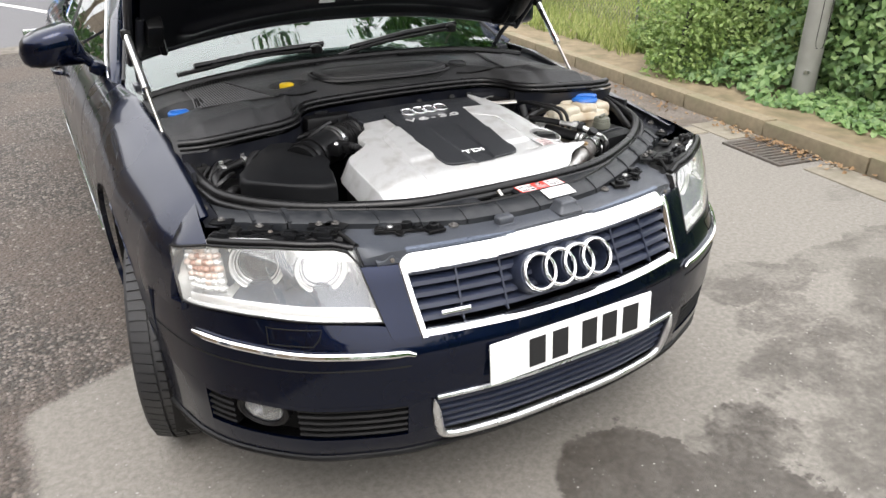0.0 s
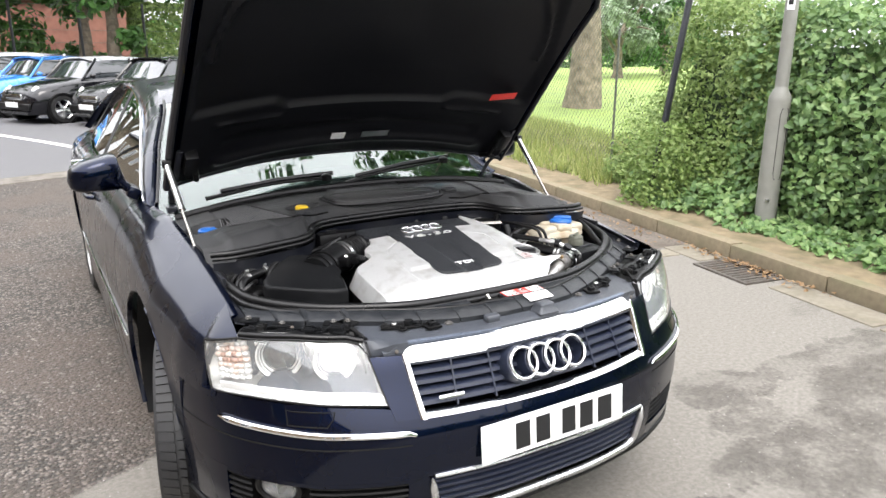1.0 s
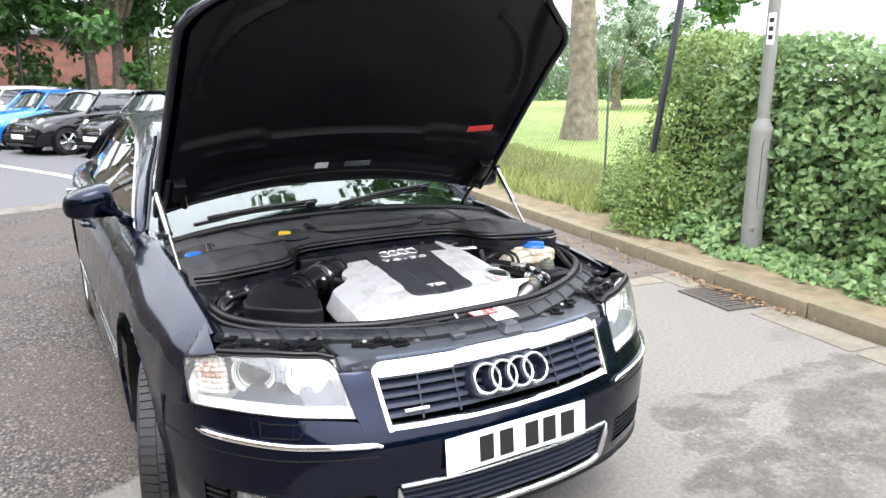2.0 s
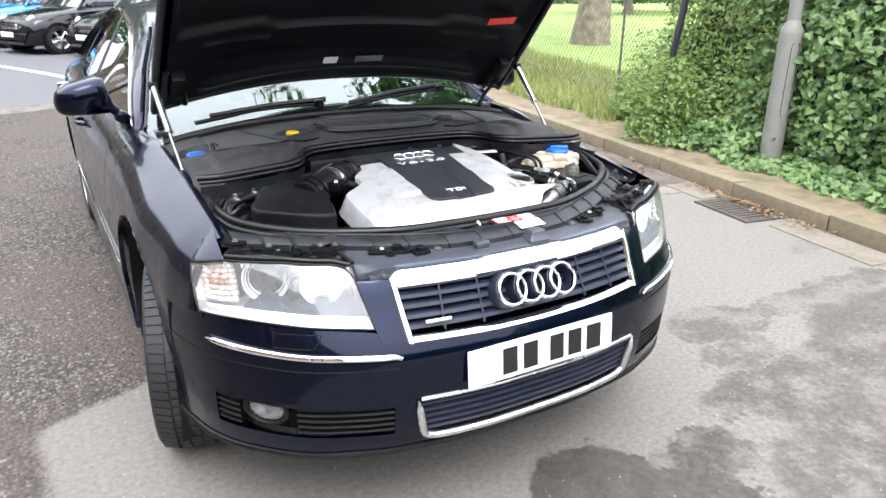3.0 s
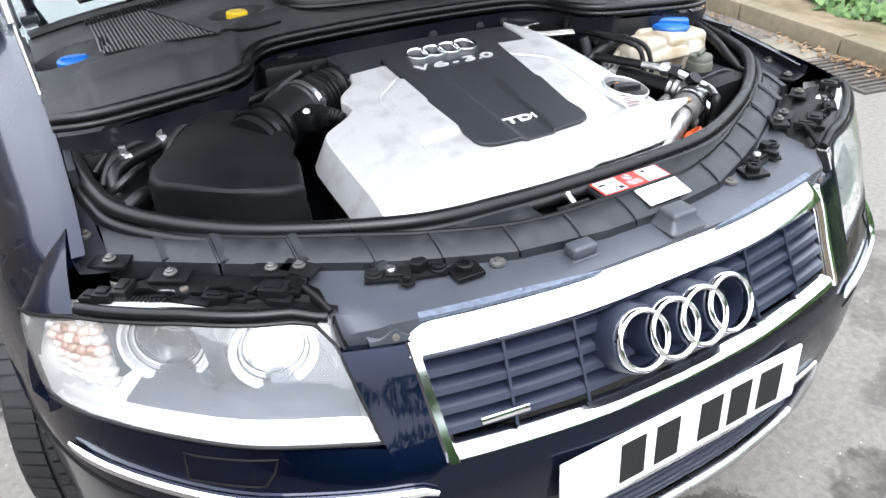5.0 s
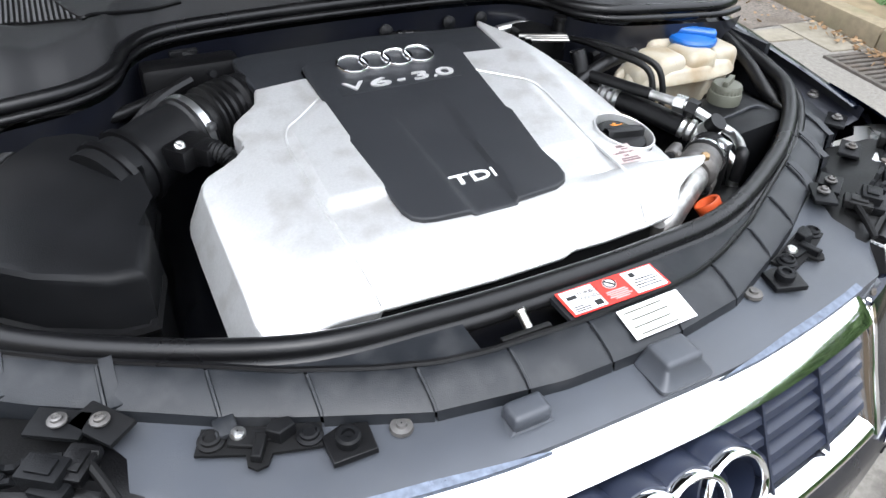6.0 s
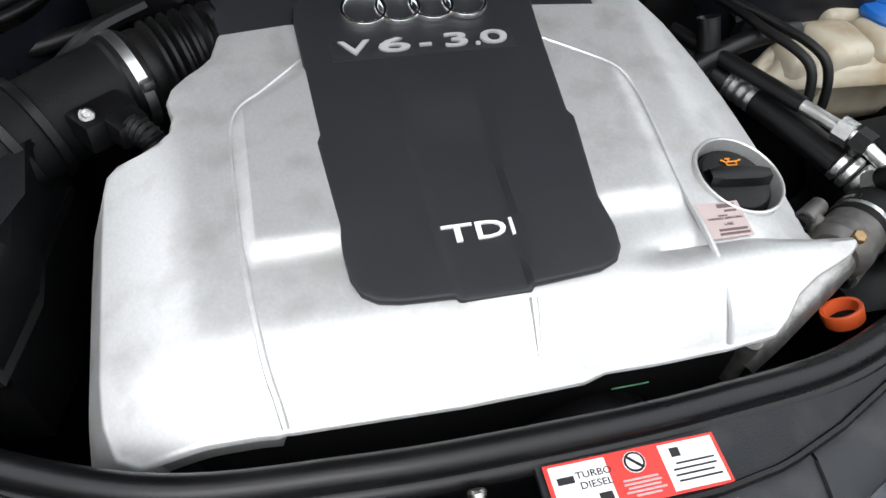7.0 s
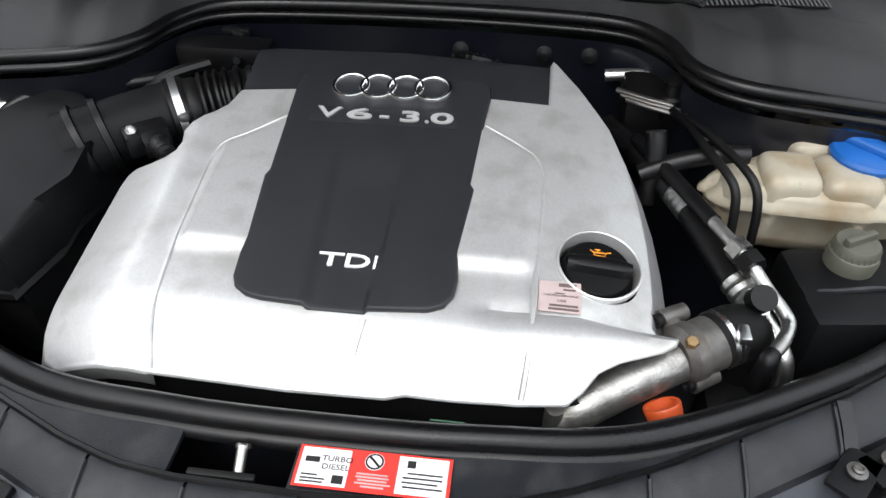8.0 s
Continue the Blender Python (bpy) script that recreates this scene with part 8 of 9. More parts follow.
# cross row of slabs with brown stony asphalt behind it
for k in range(3):
    bm = bmesh.new()
    box(bm, (0, 0, 0), (0.60, 0.17, 0.03), None, 0.006)
    c = kerb_at(2.50 - 0.03 * k, -0.60 - 0.61 * k)
    bm.transform(Matrix.Translation((c.x, c.y, -0.005)) @ Matrix.Rotation(-math.atan(KD) + 0.01 * k, 4, "Z"))
    o = part("channel_slab", bm, SLAB)
    tagged(o, "pale concrete slab set across the yard", "paving slab", "channel slabs", "structure")
bm = bmesh.new()
grid(bm, [[kerb_at(y + 0.03 * noise.noise(Vector((o * 5, y, 2))), o, 0.004 + 0.004 * noise.noise(Vector((o * 9, y * 9, 1)))) for o in np.linspace(-2.3, -0.005, 24)] for y in np.linspace(2.60, 6.4, 40)])
o = part("stony_strip", bm, STONY)
tagged(o, "brown stony asphalt littered with leaves beside the kerb", "asphalt", kind="structure")
# drain grating
drain = thing("drain_grating", "rusty iron drain grating with dry leaves", "drain")
dc = kerb_at(1.83, -0.205)
drain.location = (dc.x, dc.y, 0.0)
drain.rotation_euler = (0, 0, -math.atan(KD))
drain.scale = (0.78, 0.98, 0.8)
bm = bmesh.new()
for x in (-0.225, 0.225):
    box(bm, (x, 0, 0.004), (0.035, 0.56, 0.03), None, 0.004)
for yy in (-0.265, 0.265):
    box(bm, (0, yy, 0.004), (0.42, 0.03, 0.03), None, 0.004)
part("frame", bm, IRON, drain)
for i in range(10):
    bm = bmesh.new()
    box(bm, (0, -0.225 + 0.05 * i, 0.006), (0.42, 0.026, 0.022), None, 0.003)
    part("bar", bm, IRON, drain)
# no hollow here: the pit's shade is a flat near-black sheet
bm = bmesh.new()
box(bm, (0, 0, 0.0015), (0.42, 0.52, 0.003))
part("pit", bm, DARK, drain)

# ---- lamp post ----
post = thing("lamp_post", "grey painted steel lamp post in the ivy", "lamp post", at=(4.47, 2.44, 0.09))
bm = bmesh.new()
lathe(bm, [(0.092, -0.05), (0.092, 1.12), (0.090, 1.15), (0.056, 1.22), (0.052, 1.24)], None, 24)
part("base_tube", bm, POLE, post)
bm = bmesh.new()
lathe(bm, [(0.0535, 1.23), (0.052, 3.0), (0.045, 6.5)], None, 20)
part("shaft", bm, POLE, post)
bm = bmesh.new()
hm = Matrix.Rotation(radians(250), 4, "Z")
pts = []
for a, z in [(-0.42, 0.49), (-0.42, 1.0), (-0.3, 1.05), (0.3, 1.05), (0.42, 1.0), (0.42, 0.49), (0.3, 0.44), (-0.3, 0.44)]:
    pts.append(hm @ Vector((0.0925 * math.cos(a), 0.0925 * math.sin(a), z)))
tube(bm, pts, 0.003, 5, closed=True)
part("hatch", bm, DARK, post)
bm = bmesh.new()
rows = [[Matrix.Rotation(radians(205), 4, "Z") @ Vector((0.054 * math.cos(a), 0.054 * math.sin(a), z)) for a in np.linspace(-0.6, 0.6, 8)] for z in (1.86, 2.12)]
grid(bm, rows)
tag_ob = part("number_tag", bm, WHITE, post, "white tag with dark bars")
for z in (1.92, 1.99, 2.06):
    bm = bmesh.new()
    rows = [[Matrix.Rotation(radians(205), 4, "Z") @ Vector((0.0548 * math.cos(a), 0.0548 * math.sin(a), zz)) for a in np.linspace(-0.35, 0.35, 6)] for zz in (z - 0.02, z + 0.02)]
    grid(bm, rows)
    part("bar", bm, INK, tag_ob)
bm = bmesh.new()
box(bm, Matrix.Rotation(radians(215), 3, "Z") @ Vector((0.094, 0, 0.25)), (0.03, 0.03, 0.025), None, 0.004)
part("fixing", bm, ALU, post)


# ---- foliage ----
def leaves(name, n, place, size, material, label, category, seed, parent=None, heart=True, droop=0.5):
    """Many single leaves as one mesh: place(rng) gives a point and the way the leaf faces."""
    rng = random.Random(seed)
    verts, faces = [], []
    for _ in range(n):
        p, d = place(rng)
        s = size * rng.uniform(0.55, 1.25)
        nrm = (Vector(d) + Vector((rng.gauss(0, 0.45), rng.gauss(0, 0.45), rng.gauss(0.15, 0.45)))).normalized()
        tip = Vector((rng.gauss(0, 0.6), rng.gauss(0, 0.6), -droop + rng.gauss(0, 0.5)))
        tip = tip - nrm * tip.dot(nrm)
        tip = tip.normalized() if tip.length > 1e-4 else nrm.orthogonal().normalized()
        sd = nrm.cross(tip)
        i = len(verts)
        if heart:
            sh = ((0, -0.35, 0), (0.42, -0.5, 0.10), (0.5, -0.1, 0.14), (0, 0.75, 0.0), (-0.5, -0.1, 0.14), (-0.42, -0.5, 0.10))
            verts += [p + sd * (a * s) + tip * (b_ * s) + nrm * (c * s) for a, b_, c in sh]
            faces += [(i, i + 1, i + 2, i + 3), (i, i + 3, i + 4, i + 5)]
        else:
            sh = ((0, -0.6, 0), (0.28, 0, 0.06), (0, 0.6, 0), (-0.28, 0, 0.06))
            verts += [p + sd * (a * s) + tip * (b_ * s) + nrm * (c * s) for a, b_, c in sh]
            faces += [(i, i + 1, i + 2), (i, i + 2, i + 3)]
    ob = raw(name, verts, faces, material, parent, smooth=False)
    if parent is None:
        tagged(ob, label, category, kind="stuff")
    return ob


def hedge_place(y0, y1, off0, height, bulge):
    def f(rng):
        y = rng.uniform(y0, y1)
        t = rng.random() ** 0.85
        h = height * (0.90 + 0.045 * max(0, y) + 0.12 * noise.noise(Vector((y * 0.9, 3.1, 0))))
        z = t * h
        o = off0 + bulge * (t - 0.15) ** 2 + 0.22 * noise.noise(Vector((y * 1.6, z * 1.8, 7))) + rng.uniform(-0.06, 0.25)
        if rng.random() < 0.16:
            z = h + 0.14 * noise.noise(Vector((y * 3, 1, 1))) + rng.uniform(-0.1, 0.1)
            o = off0 + rng.uniform(0.2, 1.0)
        p = kerb_at(y, o, 0.12 + z)
        return p, (-0.75, -0.35, 0.45)
    return f


# core sheet: the shade between the leaves put into a dark green colour
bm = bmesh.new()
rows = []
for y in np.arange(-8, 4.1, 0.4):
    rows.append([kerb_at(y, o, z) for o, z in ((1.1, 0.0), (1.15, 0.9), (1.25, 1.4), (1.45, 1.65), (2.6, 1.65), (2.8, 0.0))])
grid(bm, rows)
core_m = node_mat("hedge_core_shade", (0.02, 0.04, 0.012), 0.9, 0, 0.4, 8)
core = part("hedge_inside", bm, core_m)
tagged(core, "dark core sheet giving the shade inside the ivy hedge", "hedge", kind="stuff")
leaves("ivy_hedge", 30000, hedge_place(-6.0, 3.05, 0.95, 1.82, 0.35), 0.056, IVY, "tall hedge overgrown with broad ivy leaves", "hedge", 3)


def cover_place(y0, y1, o0, o1, zmax):
    def f(rng):
        y = rng.uniform(y0, y1)
        o = o0 + (o1 - o0) * rng.random() + 0.16 * noise.noise(Vector((y * 2.2, 0, 4)))
        z = 0.12 + rng.random() * zmax * min(1, max(0.15, (o - o0 + 0.1) / 0.5))
        if 1.3 < y < 2.55 and o < 1.0:
            z = 0.11 + (z - 0.12) * 0.3
        return kerb_at(y, o, z), (-0.45, -0.3, 0.85)
    return f


leaves("ivy_ground_cover", 9000, cover_place(-6, 4.2, 0.45, 1.2, 0.32), 0.056, IVY, "ivy creeping over the verge", "ivy", 4)
leaves("tangled_shrub", 12000, hedge_place(2.55, 4.15, 1.00, 1.78, 0.25), 0.052, SHRUB, "tangled darker shrub beside the fence post", "shrub", 6, heart=False)
leaves("verge_shrub", 9000, cover_place(3.1, 4.9, 0.75, 1.8, 1.0), 0.054, SHRUB, "loose light green shrub by the fence", "shrub", 5, heart=False)


def clump_place(rng):
    while True:
        x, y, h = rng.uniform(-0.42, 0.42), rng.uniform(-0.42, 0.42), rng.random()
        if math.hypot(x, y) < 0.42 * (1 - 0.45 * h) + 0.08 * noise.noise(Vector((x * 6, y * 6, h * 4))):
            return Vector((4.36 + x, 3.62 + y, 0.1 + 0.82 * h)), (x, y - 0.3, 0.5)


leaves("post_shrub", 2600, clump_place, 0.05, SHRUB, "loose yellow-green shrub hiding the foot of the leaning post", "shrub", 61, heart=False)


def blade_field(name, n, y0, y1, o0, o1, h, label, seed):
    rng = random.Random(seed)
    verts, faces = [], []
    for _ in range(n):
        y = rng.uniform(y0, y1)
        p = kerb_at(y, rng.uniform(o0, o1) + 0.2 * noise.noise(Vector((y, 0, 0))), 0.0)
        p.z = rise(p.x, p.y) + 0.10
        hh, a = h * rng.uniform(0.4, 1.2), rng.uniform(0, 6.28)
        w = Vector((math.cos(a), math.sin(a), 0)) * 0.008
        l = Vector((rng.gauss(0, 0.4), rng.gauss(0, 0.4), 1)) * hh
        i = len(verts)
        verts += [p - w, p + w, p + l * 0.6 + w * 0.6, p + l]
        faces += [(i, i + 1, i + 2), (i, i + 2, i + 3)]
    ob = raw(name, verts, faces, GRASS, None, smooth=False)
    tagged(ob, label, "grass", kind="stuff")


blade_field("long_grass", 18000, 4.6, 12, 0.55, 3.4, 0.18, "long pale grass and weeds along the fence", 8)

# chain-link fence with a leaning post
fence = thing("chain_link_fence", "sagging chain-link fence between dark posts", "fence")
bm = bmesh.new()
tube(bm, [(4.44, 3.80, 0.05), (5.045, 3.825, 3.43)], 0.034, 8)
part("post", bm, BLACK_METAL, fence, "dark blue-black leaning post")
for y in (5.75, 10.4, 13.4):
    bm = bmesh.new()
    p = kerb_at(y, 1.6, rise(0, y))
    tube(bm, [p, p + Vector((0, 0, 2.6 if y > 6 else 1.9))], 0.016, 8)
    part("post", bm, WIRE, fence)
bm = bmesh.new()
verts, faces = [], []
step = 0.075
wire_h = 2.4
y = 4.5
while y < 13.4:
    for sgn in (1, -1):
        pts = []
        for q in range(9):
            yy = y + sgn * q * wire_h / 8 * 0.8
            if 4.4 <= yy <= 13.4:
                pts.append(kerb_at(yy, 1.55 + 0.05 * math.sin(yy * 2 + q), 0.12 + rise(0, yy) + q * wire_h / 8))
        if len(pts) > 1:
            tube(bm, pts, 0.0026, 3)
    y += step
part("mesh_wire", bm, WIRE, fence, "rusty green wire mesh")


# ---- trees ----
def tree(name, at, trunk_r, height, crown_r, crown_z, n_leaf, leaf, material, label, seed, spread=1.0):
    rng = random.Random(seed)
    t = thing(name, label, "tree", at=at)
    bm = bmesh.new()
    ax = [Vector((0.08 * trunk_r * math.sin(i * 1.3), 0.08 * trunk_r * math.cos(i * 1.7), height * i / 10)) for i in range(11)]
    rows = []
    for i, c in enumerate(ax):
        r = trunk_r * (1.35 if i == 0 else 1.05 if i == 1 else 1.0 - 0.055 * i)
        rows.append([c + Vector((r * math.cos(a), r * math.sin(a), 0)) * (1 + 0.09 * noise.noise(Vector((math.cos(a) * 2, math.sin(a) * 2, i * 0.7 + seed)))) for a in np.linspace(0, 2 * math.pi, 20, endpoint=False)])
    grid(bm, rows, close_v=True)
    limbs = []
    for k in range(9):
        a = k * 2.4 + rng.random()
        b = Vector((0, 0, height * rng.uniform(0.55, 0.98)))
        e = Vector((math.cos(a) * crown_r * 0.75 * spread, math.sin(a) * crown_r * 0.75 * spread, crown_z + rng.uniform(-0.5, 0.6) * crown_r))
        m_ = b.lerp(e, 0.5) + Vector((0, 0, 0.12 * crown_r))
        tube(bm, spline([b, m_, e], 5), [trunk_r * 0.38 * (1 - 0.085 * i) for i in range(11)], 7)
        limbs += [m_, e, b.lerp(e, 0.75)]
    part("trunk", bm, BARK, t)
    clumps = []
    for _ in range(70):
        base = rng.choice(limbs)
        clumps.append((base + Vector((rng.gauss(0, 0.34), rng.gauss(0, 0.34), rng.gauss(0, 0.28))) * crown_r, crown_r * rng.uniform(0.10, 0.24)))

    def f(g):
        c, r = g.choice(clumps)
        d = Vector((g.gauss(0, 1), g.gauss(0, 1), g.gauss(0, 0.8))).normalized()
        return c + d * r * g.random() ** 0.4, d + Vector((0, 0, 0.5))
    leaves("crown", n_leaf, f, leaf, material, "", "", seed + 50, t, heart=False)
    return t


tree("tree", (11.6, 12.9, 0.1), 0.40, 9.0, 7.4, 13.5, 14000, 0.40, TREE, "big tree with a grey furrowed trunk on the grass", 11)
tree("tree", (28.5, 29.0, 0.1), 0.3, 2.4, 3.4, 4.3, 8000, 0.30, PALE, "pale silvery-leaved tree beyond the field", 12)
tree("tree", (35.0, 31.5, 0.1), 0.3, 2.5, 4.0, 3.4, 7000, 0.34, TREE, "dark leafy tree beyond the field", 13)
tree("tree", (2.2, 27.9, 0.1), 0.30, 4.2, 4.4, 7.5, 14000, 0.30, TREE, "spreading tree over the car park fence", 15)
tree("tree", (1.3, 28.4, 0.1), 0.30, 3.6, 4.2, 6.6, 14000, 0.30, TREE, "spreading tree over the car park fence", 16)
tree("tree", (-4.4, 28.5, 0.1), 0.28, 3.8, 4.4, 6.9, 13000, 0.30, TREE, "spreading tree over the car park fence", 17)

# ---- far side of the car park ----
bm = bmesh.new()
wa, wb = Vector((-4.0, 19.9, 0.116)), Vector((0.6, 9.0, 0.03))
rows = []
for t in np.linspace(0, 1, 30):
    c = wa.lerp(wb, t)
    rows.append([Vector((c.x - 0.06, c.y - 0.03, rise(0, c.y - 0.03) + 0.006)), Vector((c.x + 0.06, c.y + 0.03, rise(0, c.y + 0.03) + 0.006))])
thick(bm, rows, (0, 0, -0.004))
o = part("white_line", bm, node_mat("road_marking", (0.62, 0.62, 0.6), 0.7, 0, 0.1, 10))
tagged(o, "worn white line painted on the tarmac", "road marking", kind="structure")
house = thing("brick_building", "red brick building behind the car park fence", "building")
bm = bmesh.new()
box(bm, (0.3, 42, 2.0), (9.6, 5.0, 4.0), None, 0.02)
part("wall", bm, BRICK, house)
bm = bmesh.new()
box(bm, (0.3, 42, 4.15), (10.2, 5.6, 0.3), None, 0.02)
part("roof", bm, node_mat("grey_roof", (0.2, 0.2, 0.21), 0.8), house)
rail = thing("steel_fence", "tall dark mesh fence behind the parked cars", "fence")
for k in range(8):
    bm = bmesh.new()
    tube(bm, [(-9 + 2.0 * k, 26, 0.05), (-9 + 2.0 * k, 26, 3.2)], 0.045, 8)
    part("post", bm, BLACK_METAL, rail)
bm = bmesh.new()
for z in np.arange(0.3, 3.15, 0.4):
    tube(bm, [(-9.2, 26, z), (6.4, 26, z)], 0.006, 4)
part("mesh_wire", bm, WIRE, rail)


def box_hedge(rng):
    f = rng.randrange(3)
    x, z = rng.uniform(2.9, 9.0), rng.uniform(0.1, 3.2)
    if f == 0:
        return Vector((x, 26.6 + rng.uniform(-0.1, 0.1), z)), (0, -1, 0.3)
    if f == 1:
        return Vector((2.9 + rng.uniform(-0.1, 0.1), rng.uniform(26.6, 28.5), z)), (-1, 0, 0.3)
    return Vector((x, rng.uniform(26.6, 28.5), 3.2 + rng.uniform(-0.1, 0.1))), (0, 0, 1)


leaves("clipped_hedge", 20000, box_hedge, 0.17, SHRUB, "tall clipped yellow-green hedge", "hedge", 21, heart=False)

def bush_place(rng):
    x, h = rng.uniform(-11, 9), rng.random()
    top = 1.5 + 0.9 * noise.noise(Vector((x * 0.5, 3, 0)))
    return Vector((x, 31.5 + rng.uniform(-0.8, 0.8) + 0.8 * noise.noise(Vector((x, h * 3, 1))), 0.1 + h * top)), (0, -0.9, 0.4)


leaves("fence_bushes", 5000, bush_place, 0.26, TREE, "row of dark bushes behind the mesh fence", "bushes", 23, heart=False)

# flush worn edging between yard and road
bm = bmesh.new()
thick(bm, [[Vector((x, 9.12 + 0.3 * x + o, rise(x, 9.12 + 0.3 * x + o) + 0.006)) for o in (0.0, 0.42)] for x in np.linspace(-9, 2.5, 24)], (0, 0, -0.03))
o = part("road_edging", bm, node_mat("worn_edging", (0.15, 0.135, 0.115), 0.9, 0, 0.3, 9, 0.6, 90, dirt=(0.08, 0.07, 0.055), dirt_amt=0.7, dirt_scale=5))
tagged(o, "worn concrete edging flush with the tarmac", "edging", kind="structure")

# terrace and hedge that close the yard behind the camera
terrace = thing("brick_terrace", "long brown brick terrace behind the yard", "building")
bm = bmesh.new()
box(bm, (-13.0, 22.0, 2.9), (6.0, 80.0, 5.8), None, 0.03)
part("wall", bm, node_mat("brown_brick", (0.17, 0.125, 0.08), 0.85, 0, 0.25, 3, 0.5, 40, dirt=(0.13, 0.10, 0.08), dirt_amt=0.6, dirt_scale=1.2), terrace)
bm = bmesh.new()
prism(bm, [(-3.4, 0.0), (3.4, 0.0), (0.0, 2.6)], -40.3, 40.3, Matrix.Translation((-13.0, 22.0, 5.8)) @ Matrix.Rotation(radians(90), 4, "X"))
part("roof", bm, node_mat("dark_slate_roof", (0.09, 0.09, 0.10), 0.7, 0, 0.2, 4), terrace)
win_m = node_mat("terrace_window", (0.03, 0.035, 0.04), 0.08, 0, 0.1, 4)
for k in range(25):
    for z in (1.5, 4.4):
        bm = bmesh.new()
        box(bm, (-9.99, -16.0 + 3.1 * k, z), (0.06, 1.2, 1.3), None, 0.01)
        w = part("window", bm, P_TRIM, terrace)
        bm = bmesh.new()
        box(bm, (-9.955, -16.0 + 3.1 * k, z), (0.02, 1.04, 1.14), None, 0.0)
        part("pane", bm, win_m, w)


def back_place(rng):
    x, z = rng.uniform(-9.8, 6), rng.uniform(0, 3.2)
    return Vector((x, -13 + 0.7 * noise.noise(Vector((x, z, 2))) + rng.uniform(-0.2, 0.2), z + 0.4 * noise.noise(Vector((x * 0.7, 1, 2))))), (0, 1, 0.4)


# unseen hedge's core block, with the shade between its leaves as dark colour
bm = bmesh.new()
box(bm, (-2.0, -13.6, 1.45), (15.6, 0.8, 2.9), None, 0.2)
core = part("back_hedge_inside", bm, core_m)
tagged(core, "dark core block giving the shade inside the hedge across the yard", "hedge", kind="stuff")
leaves("back_hedge", 7000, back_place, 0.2, TREE, "tall dark hedge across the yard", "hedge", 31, heart=False)


def wood_place(rng):
    x = rng.uniform(4, 75)
    y = 46 + 0.15 * x + rng.uniform(-2, 2)
    h = 3.4 + 1.6 * noise.noise(Vector((x * 0.16, 5, 0))) + 0.8 * noise.noise(Vector((x * 0.6, 5, 0)))
    return Vector((x, y, 0.1 + h * rng.random() ** 0.8)), (-0.3, -0.8, 0.5)


leaves("far_woods", 9000, wood_place, 0.55, TREE, "line of bushes and trees beyond the field", "woods", 41, heart=False)


def litter_place(rng):
    y = rng.choice((1.6, 1.75, 1.9, 2.1, 2.4, 3.6, 4.2, 3.0)) + rng.gauss(0, 0.22)
    return kerb_at(y, -0.02 - abs(rng.gauss(0, 0.07 if y < 2.6 else 0.22)), 0.012 + rng.random() * 0.02), (0, 0, 1)


leaves("fallen_leaves", 300, litter_place, 0.027, LITTER, "dry brown leaves along the kerb and drain", "leaves", 42, droop=0.0)


def pebble_field(name, n, where, size, label, seed, material=PEBBLE):
    rng = random.Random(seed)
    verts, faces = [], []
    for _ in range(n):
        x, y = where(rng)
        s = size * rng.uniform(0.4, 1.5)
        i = len(verts)
        z0 = rise(x, y)
        a = rng.uniform(0, 6.28)
        ring = [(x + s * math.cos(a + k * 1.2566) * rng.uniform(0.7, 1.2), y + s * math.sin(a + k * 1.2566) * rng.uniform(0.7, 1.2), z0 + 0.0005) for k in range(5)]
        verts += ring + [(x, y, z0 + s * rng.uniform(0.4, 0.8))]
        faces += [(i + k, i + (k + 1) % 5, i + 5) for k in range(5)]
    ob = raw(name, verts, faces, material, None, smooth=False)
    tagged(ob, label, "gravel", kind="stuff")


def stony_spot(g):
    while True:
        x, y = (g.uniform(-3.2, -0.95), g.uniform(0.6, 6.5)) if g.random() < 0.8 else (g.uniform(-3.5, -1.42), g.uniform(-0.5, 2.0))
        if x < -1.44 or y > 1.95 + 0.42 * x:
            return x, y


pebble_field("loose_stones", 24000, stony_spot, 0.0076, "loose stones on the worn asphalt", 51)
pebble_field("kerb_stones", 5000, lambda g: (g.uniform(0.9, 3.9), g.uniform(2.62, 5.2)), 0.006, "loose brown stones beside the kerb", 53)
pebble_field("grit", 4500, lambda g: (g.uniform(-1.4, 3.2), g.uniform(-1.2, 2.4)), 0.0028, "pale grit scattered on the tarmac", 52, GRIT)


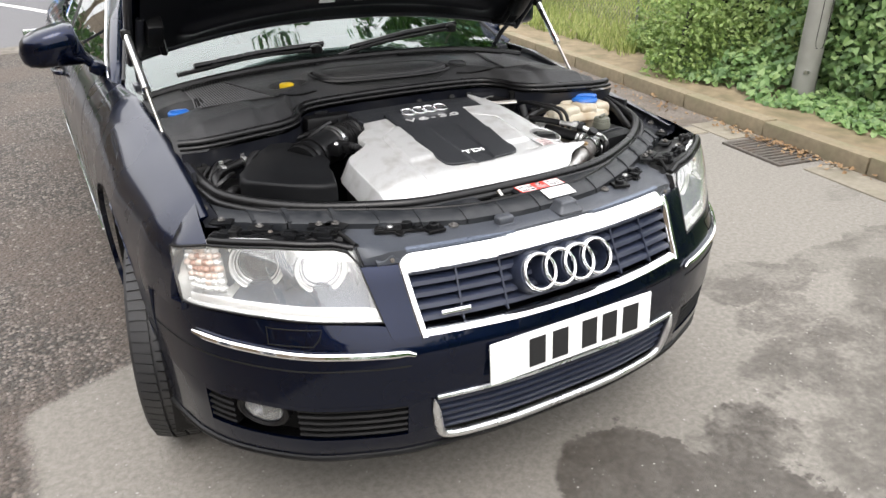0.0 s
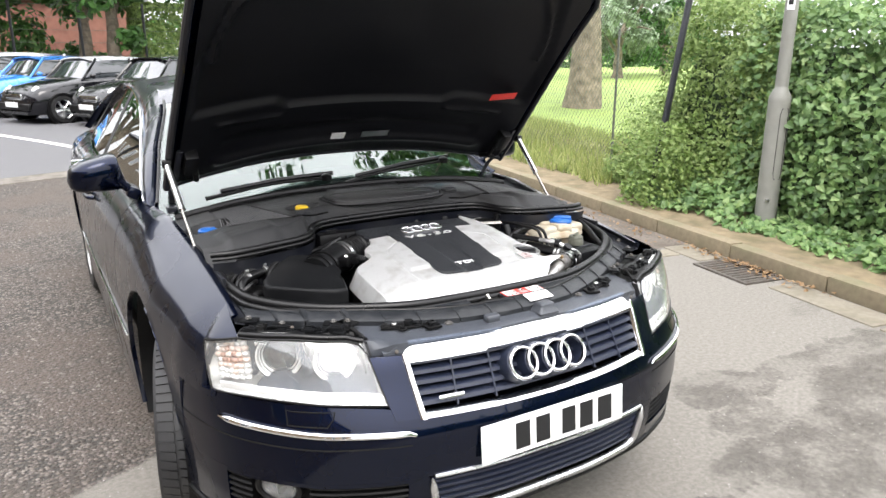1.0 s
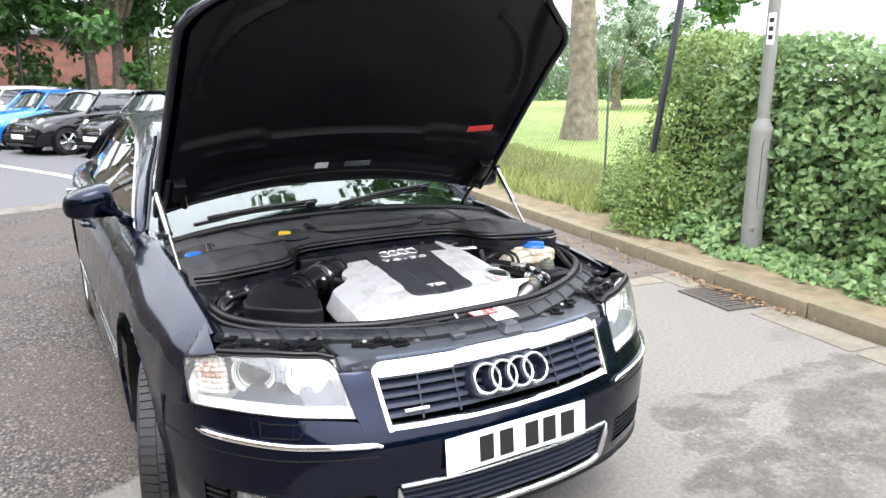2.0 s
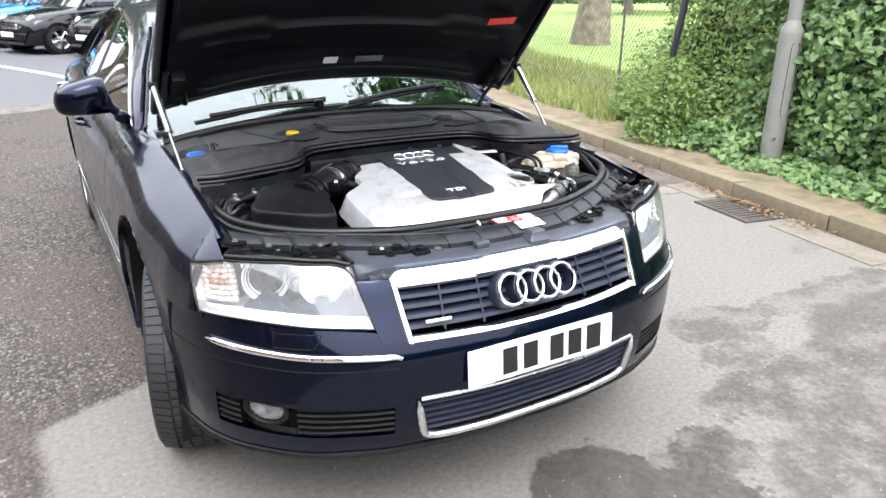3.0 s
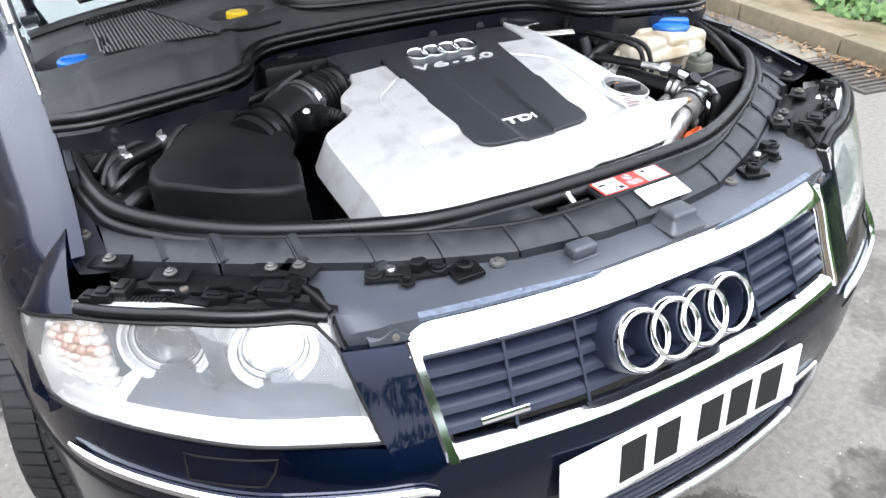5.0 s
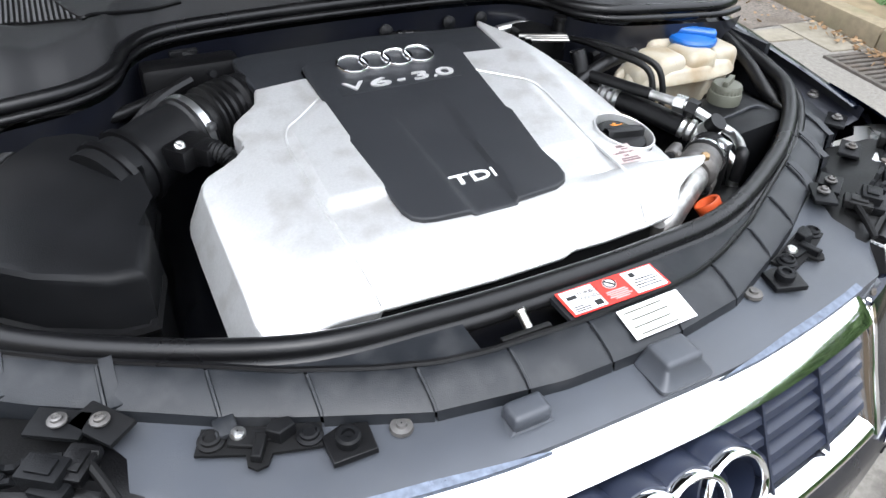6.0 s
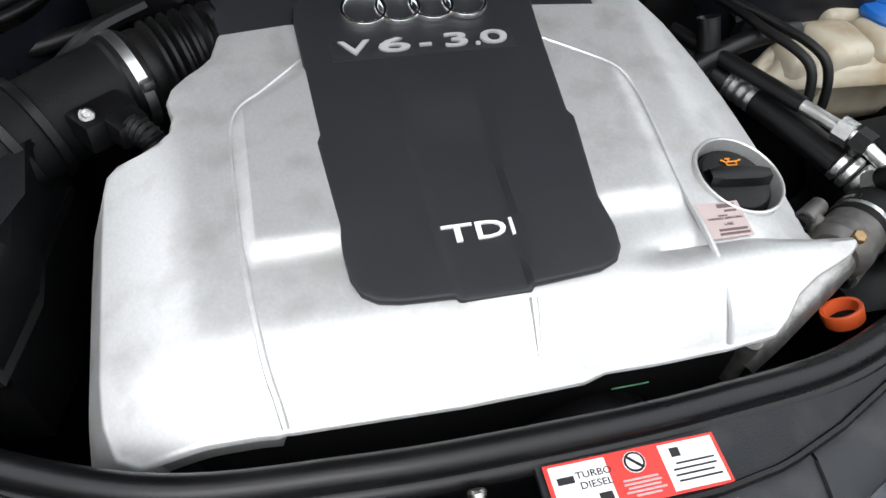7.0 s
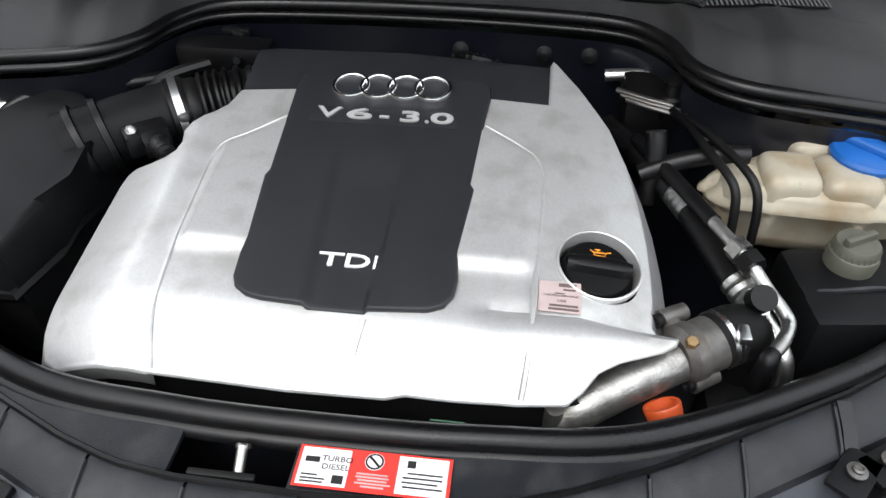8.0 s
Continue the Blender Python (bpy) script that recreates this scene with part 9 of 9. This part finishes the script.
# ---- parked cars ----
def small_car(name, at, turn, paint, roof_paint, label, big=1.0, dark_plate=False):
    """A small hatchback, nose towards -y: body, glasshouse, roof, lamps, wheels."""
    c = thing(name, label, "car", "parked cars")
    prof = [(-0.02, 0.32, 0.62), (0.10, 0.62, 0.74), (0.22, 0.74, 0.80), (0.9, 0.86, 0.83), (1.15, 0.92, 0.84), (2.0, 0.95, 0.84), (3.0, 0.97, 0.83), (3.5, 0.95, 0.78), (3.63, 0.70, 0.72)]
    bm = bmesh.new()
    rows = []
    for y, zt, w in prof:
        rows.append([Vector((x, y, z)) for x, z in ((-w * 0.9, 0.20), (-w * 0.985, 0.34), (-w, 0.55 if zt > 0.6 else zt * 0.8), (-w * 0.965, max(zt - 0.08, 0.3)), (-w * 0.86, zt), (-w * 0.4, zt + 0.03), (0, zt + 0.04), (w * 0.4, zt + 0.03), (w * 0.86, zt), (w * 0.965, max(zt - 0.08, 0.3)), (w, 0.55 if zt > 0.6 else zt * 0.8), (w * 0.985, 0.34), (w * 0.9, 0.20))])
    vs = grid(bm, rows)
    bm.faces.new(vs[0])
    bm.faces.new(list(reversed(vs[-1])))
    part("body", bm, paint, c)
    bm = bmesh.new()
    gl = []
    for y0, z, w in ((1.10, 0.90, 0.74), (1.28, 1.05, 0.71), (1.55, 1.34, 0.62)):
        y1 = 3.55 - (z - 0.9) * 0.75
        gl.append([Vector(p) for p in ((-w, y0 + 0.08, z), (-w * 0.5, y0, z), (w * 0.5, y0, z), (w, y0 + 0.08, z), (w, y1, z), (-w, y1, z))])
    grid(bm, gl, close_v=True)
    part("window_band", bm, node_mat("dark_tinted_glass", (0.03, 0.035, 0.04), 0.04, 0, 0.1, 10, coat=1.0, rough_vary=0.02, spec=1.0), c)
    bm = bmesh.new()
    rows = [[Vector((x * 0.635, y, 1.345 + 0.06 * (1 - x * x) - 0.03 * ((y - 2.2) / 0.8) ** 2)) for x in np.linspace(-1, 1, 9)] for y in np.linspace(1.50, 3.22, 9)]
    thick(bm, rows, (0, 0, -0.03))
    part("roof", bm, roof_paint, c)
    for sg in (-1, 1):
        for y0, y1 in ((1.12, 1.56), (2.35, 2.38), (3.45, 3.20)):
            bm = bmesh.new()
            tube(bm, [(sg * 0.745, y0 + 0.04, 0.90), (sg * 0.628, y1 + 0.04, 1.345)], 0.028, 6)
            part("pillar", bm, paint, c)
        bm = bmesh.new()
        lathe(bm, [(0.115, -0.02), (0.118, 0.0), (0.10, 0.012), (0.05, 0.03), (0.001, 0.034)], axis_to((sg * 0.55, 0.20, 0.69), (sg * 0.25, -1, 0.55)), 20, close=True)
        part("headlamp", bm, REFLECT, c)
        bm = bmesh.new()
        bmesh.ops.create_icosphere(bm, subdivisions=2, radius=0.1, matrix=Matrix.Translation((sg * 0.90, 1.32, 0.98)) @ Matrix.Diagonal((0.9, 0.6, 0.6, 1)))
        part("mirror", bm, paint, c)
        for y in (0.62, 3.02):
            bm = bmesh.new()
            m = Matrix.Translation((sg * 0.76, y, 0.30)) @ Matrix.Rotation(radians(90 * sg), 4, "Y")
            lathe(bm, [(0.20, -0.08), (0.28, -0.085), (0.30, -0.06), (0.30, 0.06), (0.28, 0.085), (0.20, 0.082)], m, 28, close=True)
            w = part("wheel", bm, TYRE, c)
            bm = bmesh.new()
            lathe(bm, [(0.205, 0.075), (0.19, 0.06), (0.17, 0.03), (0.05, 0.05), (0.001, 0.06)], m, 24, close=True)
            for i in range(5):
                a = 2 * math.pi * i / 5
                tube(bm, [m @ Vector((0.03 * math.cos(a), 0.03 * math.sin(a), 0.07)), m @ Vector((0.195 * math.cos(a), 0.195 * math.sin(a), 0.08))], [0.03, 0.042], 8, squash=0.5)
            part("rim", bm, MATT_CHROME, w)
            bm = bmesh.new()
            lathe(bm, [(0.345, -0.03), (0.345, 0.092), (0.31, 0.094), (0.31, -0.03)], m, 28, close=True)
            part("arch_trim", bm, PLASTIC_D, c)
    bm = bmesh.new()
    box(bm, (0, 0.03, 0.56), (0.62, 0.05, 0.13), None, 0.03)
    g = part("grille", bm, CHROME, c)
    for k in range(3):
        bm = bmesh.new()
        box(bm, (0, 0.0, 0.525 + 0.033 * k), (0.56, 0.012, 0.018), None, 0.004)
        part("bar", bm, PLASTIC_D, g)
    bm = bmesh.new()
    box(bm, (0, 0.02, 0.36), (1.30, 0.12, 0.14), None, 0.04)
    part("bumper_insert", bm, PLASTIC_D, c)
    bm = bmesh.new()
    box(bm, (0, -0.045, 0.40), (0.50, 0.01, 0.105), None, 0.003)
    part("number_plate", bm, WHITE, c)
    c.matrix_world = Matrix.Translation(at) @ Matrix.Rotation(radians(turn), 4, "Z") @ Matrix.Diagonal((big, big, big, 1))
    return c


P_BLACK = node_mat("black_car_paint", (0.002, 0.002, 0.004), 0.3, 0, 0.1, 500, coat=1.0, spec=0.1)
P_BLUE = node_mat("bright_blue_car_paint", (0.02, 0.20, 0.62), 0.3, 0.2, 0.1, 500, coat=1.0)
P_WHITE = node_mat("white_car_paint", (0.75, 0.76, 0.77), 0.3, 0, 0.05, 500, coat=1.0)
P_SILV = node_mat("silver_car_paint", (0.72, 0.73, 0.75), 0.3, 0.1, 0.05, 500, coat=1.0)
P_GREEN = node_mat("dark_grey_car_paint", (0.004, 0.0045, 0.006), 0.3, 0, 0.1, 500, coat=1.0, spec=0.1)
small_car("parked_car", (-1.25, 16.5, 0.11), -64, P_BLACK, P_SILV, "small black hatchback with a silver roof")
small_car("parked_car", (-2.2, 18.6, 0.11), -64, P_BLUE, P_BLUE, "small bright blue parked hatchback")
small_car("parked_car", (-3.25, 20.7, 0.11), -64, P_WHITE, P_WHITE, "white hatchback parked by the fence", 1.06)
small_car("parked_car", (0.05, 14.9, 0.11), -64, P_GREEN, P_GREEN, "dark grey hatchback parked nose out")
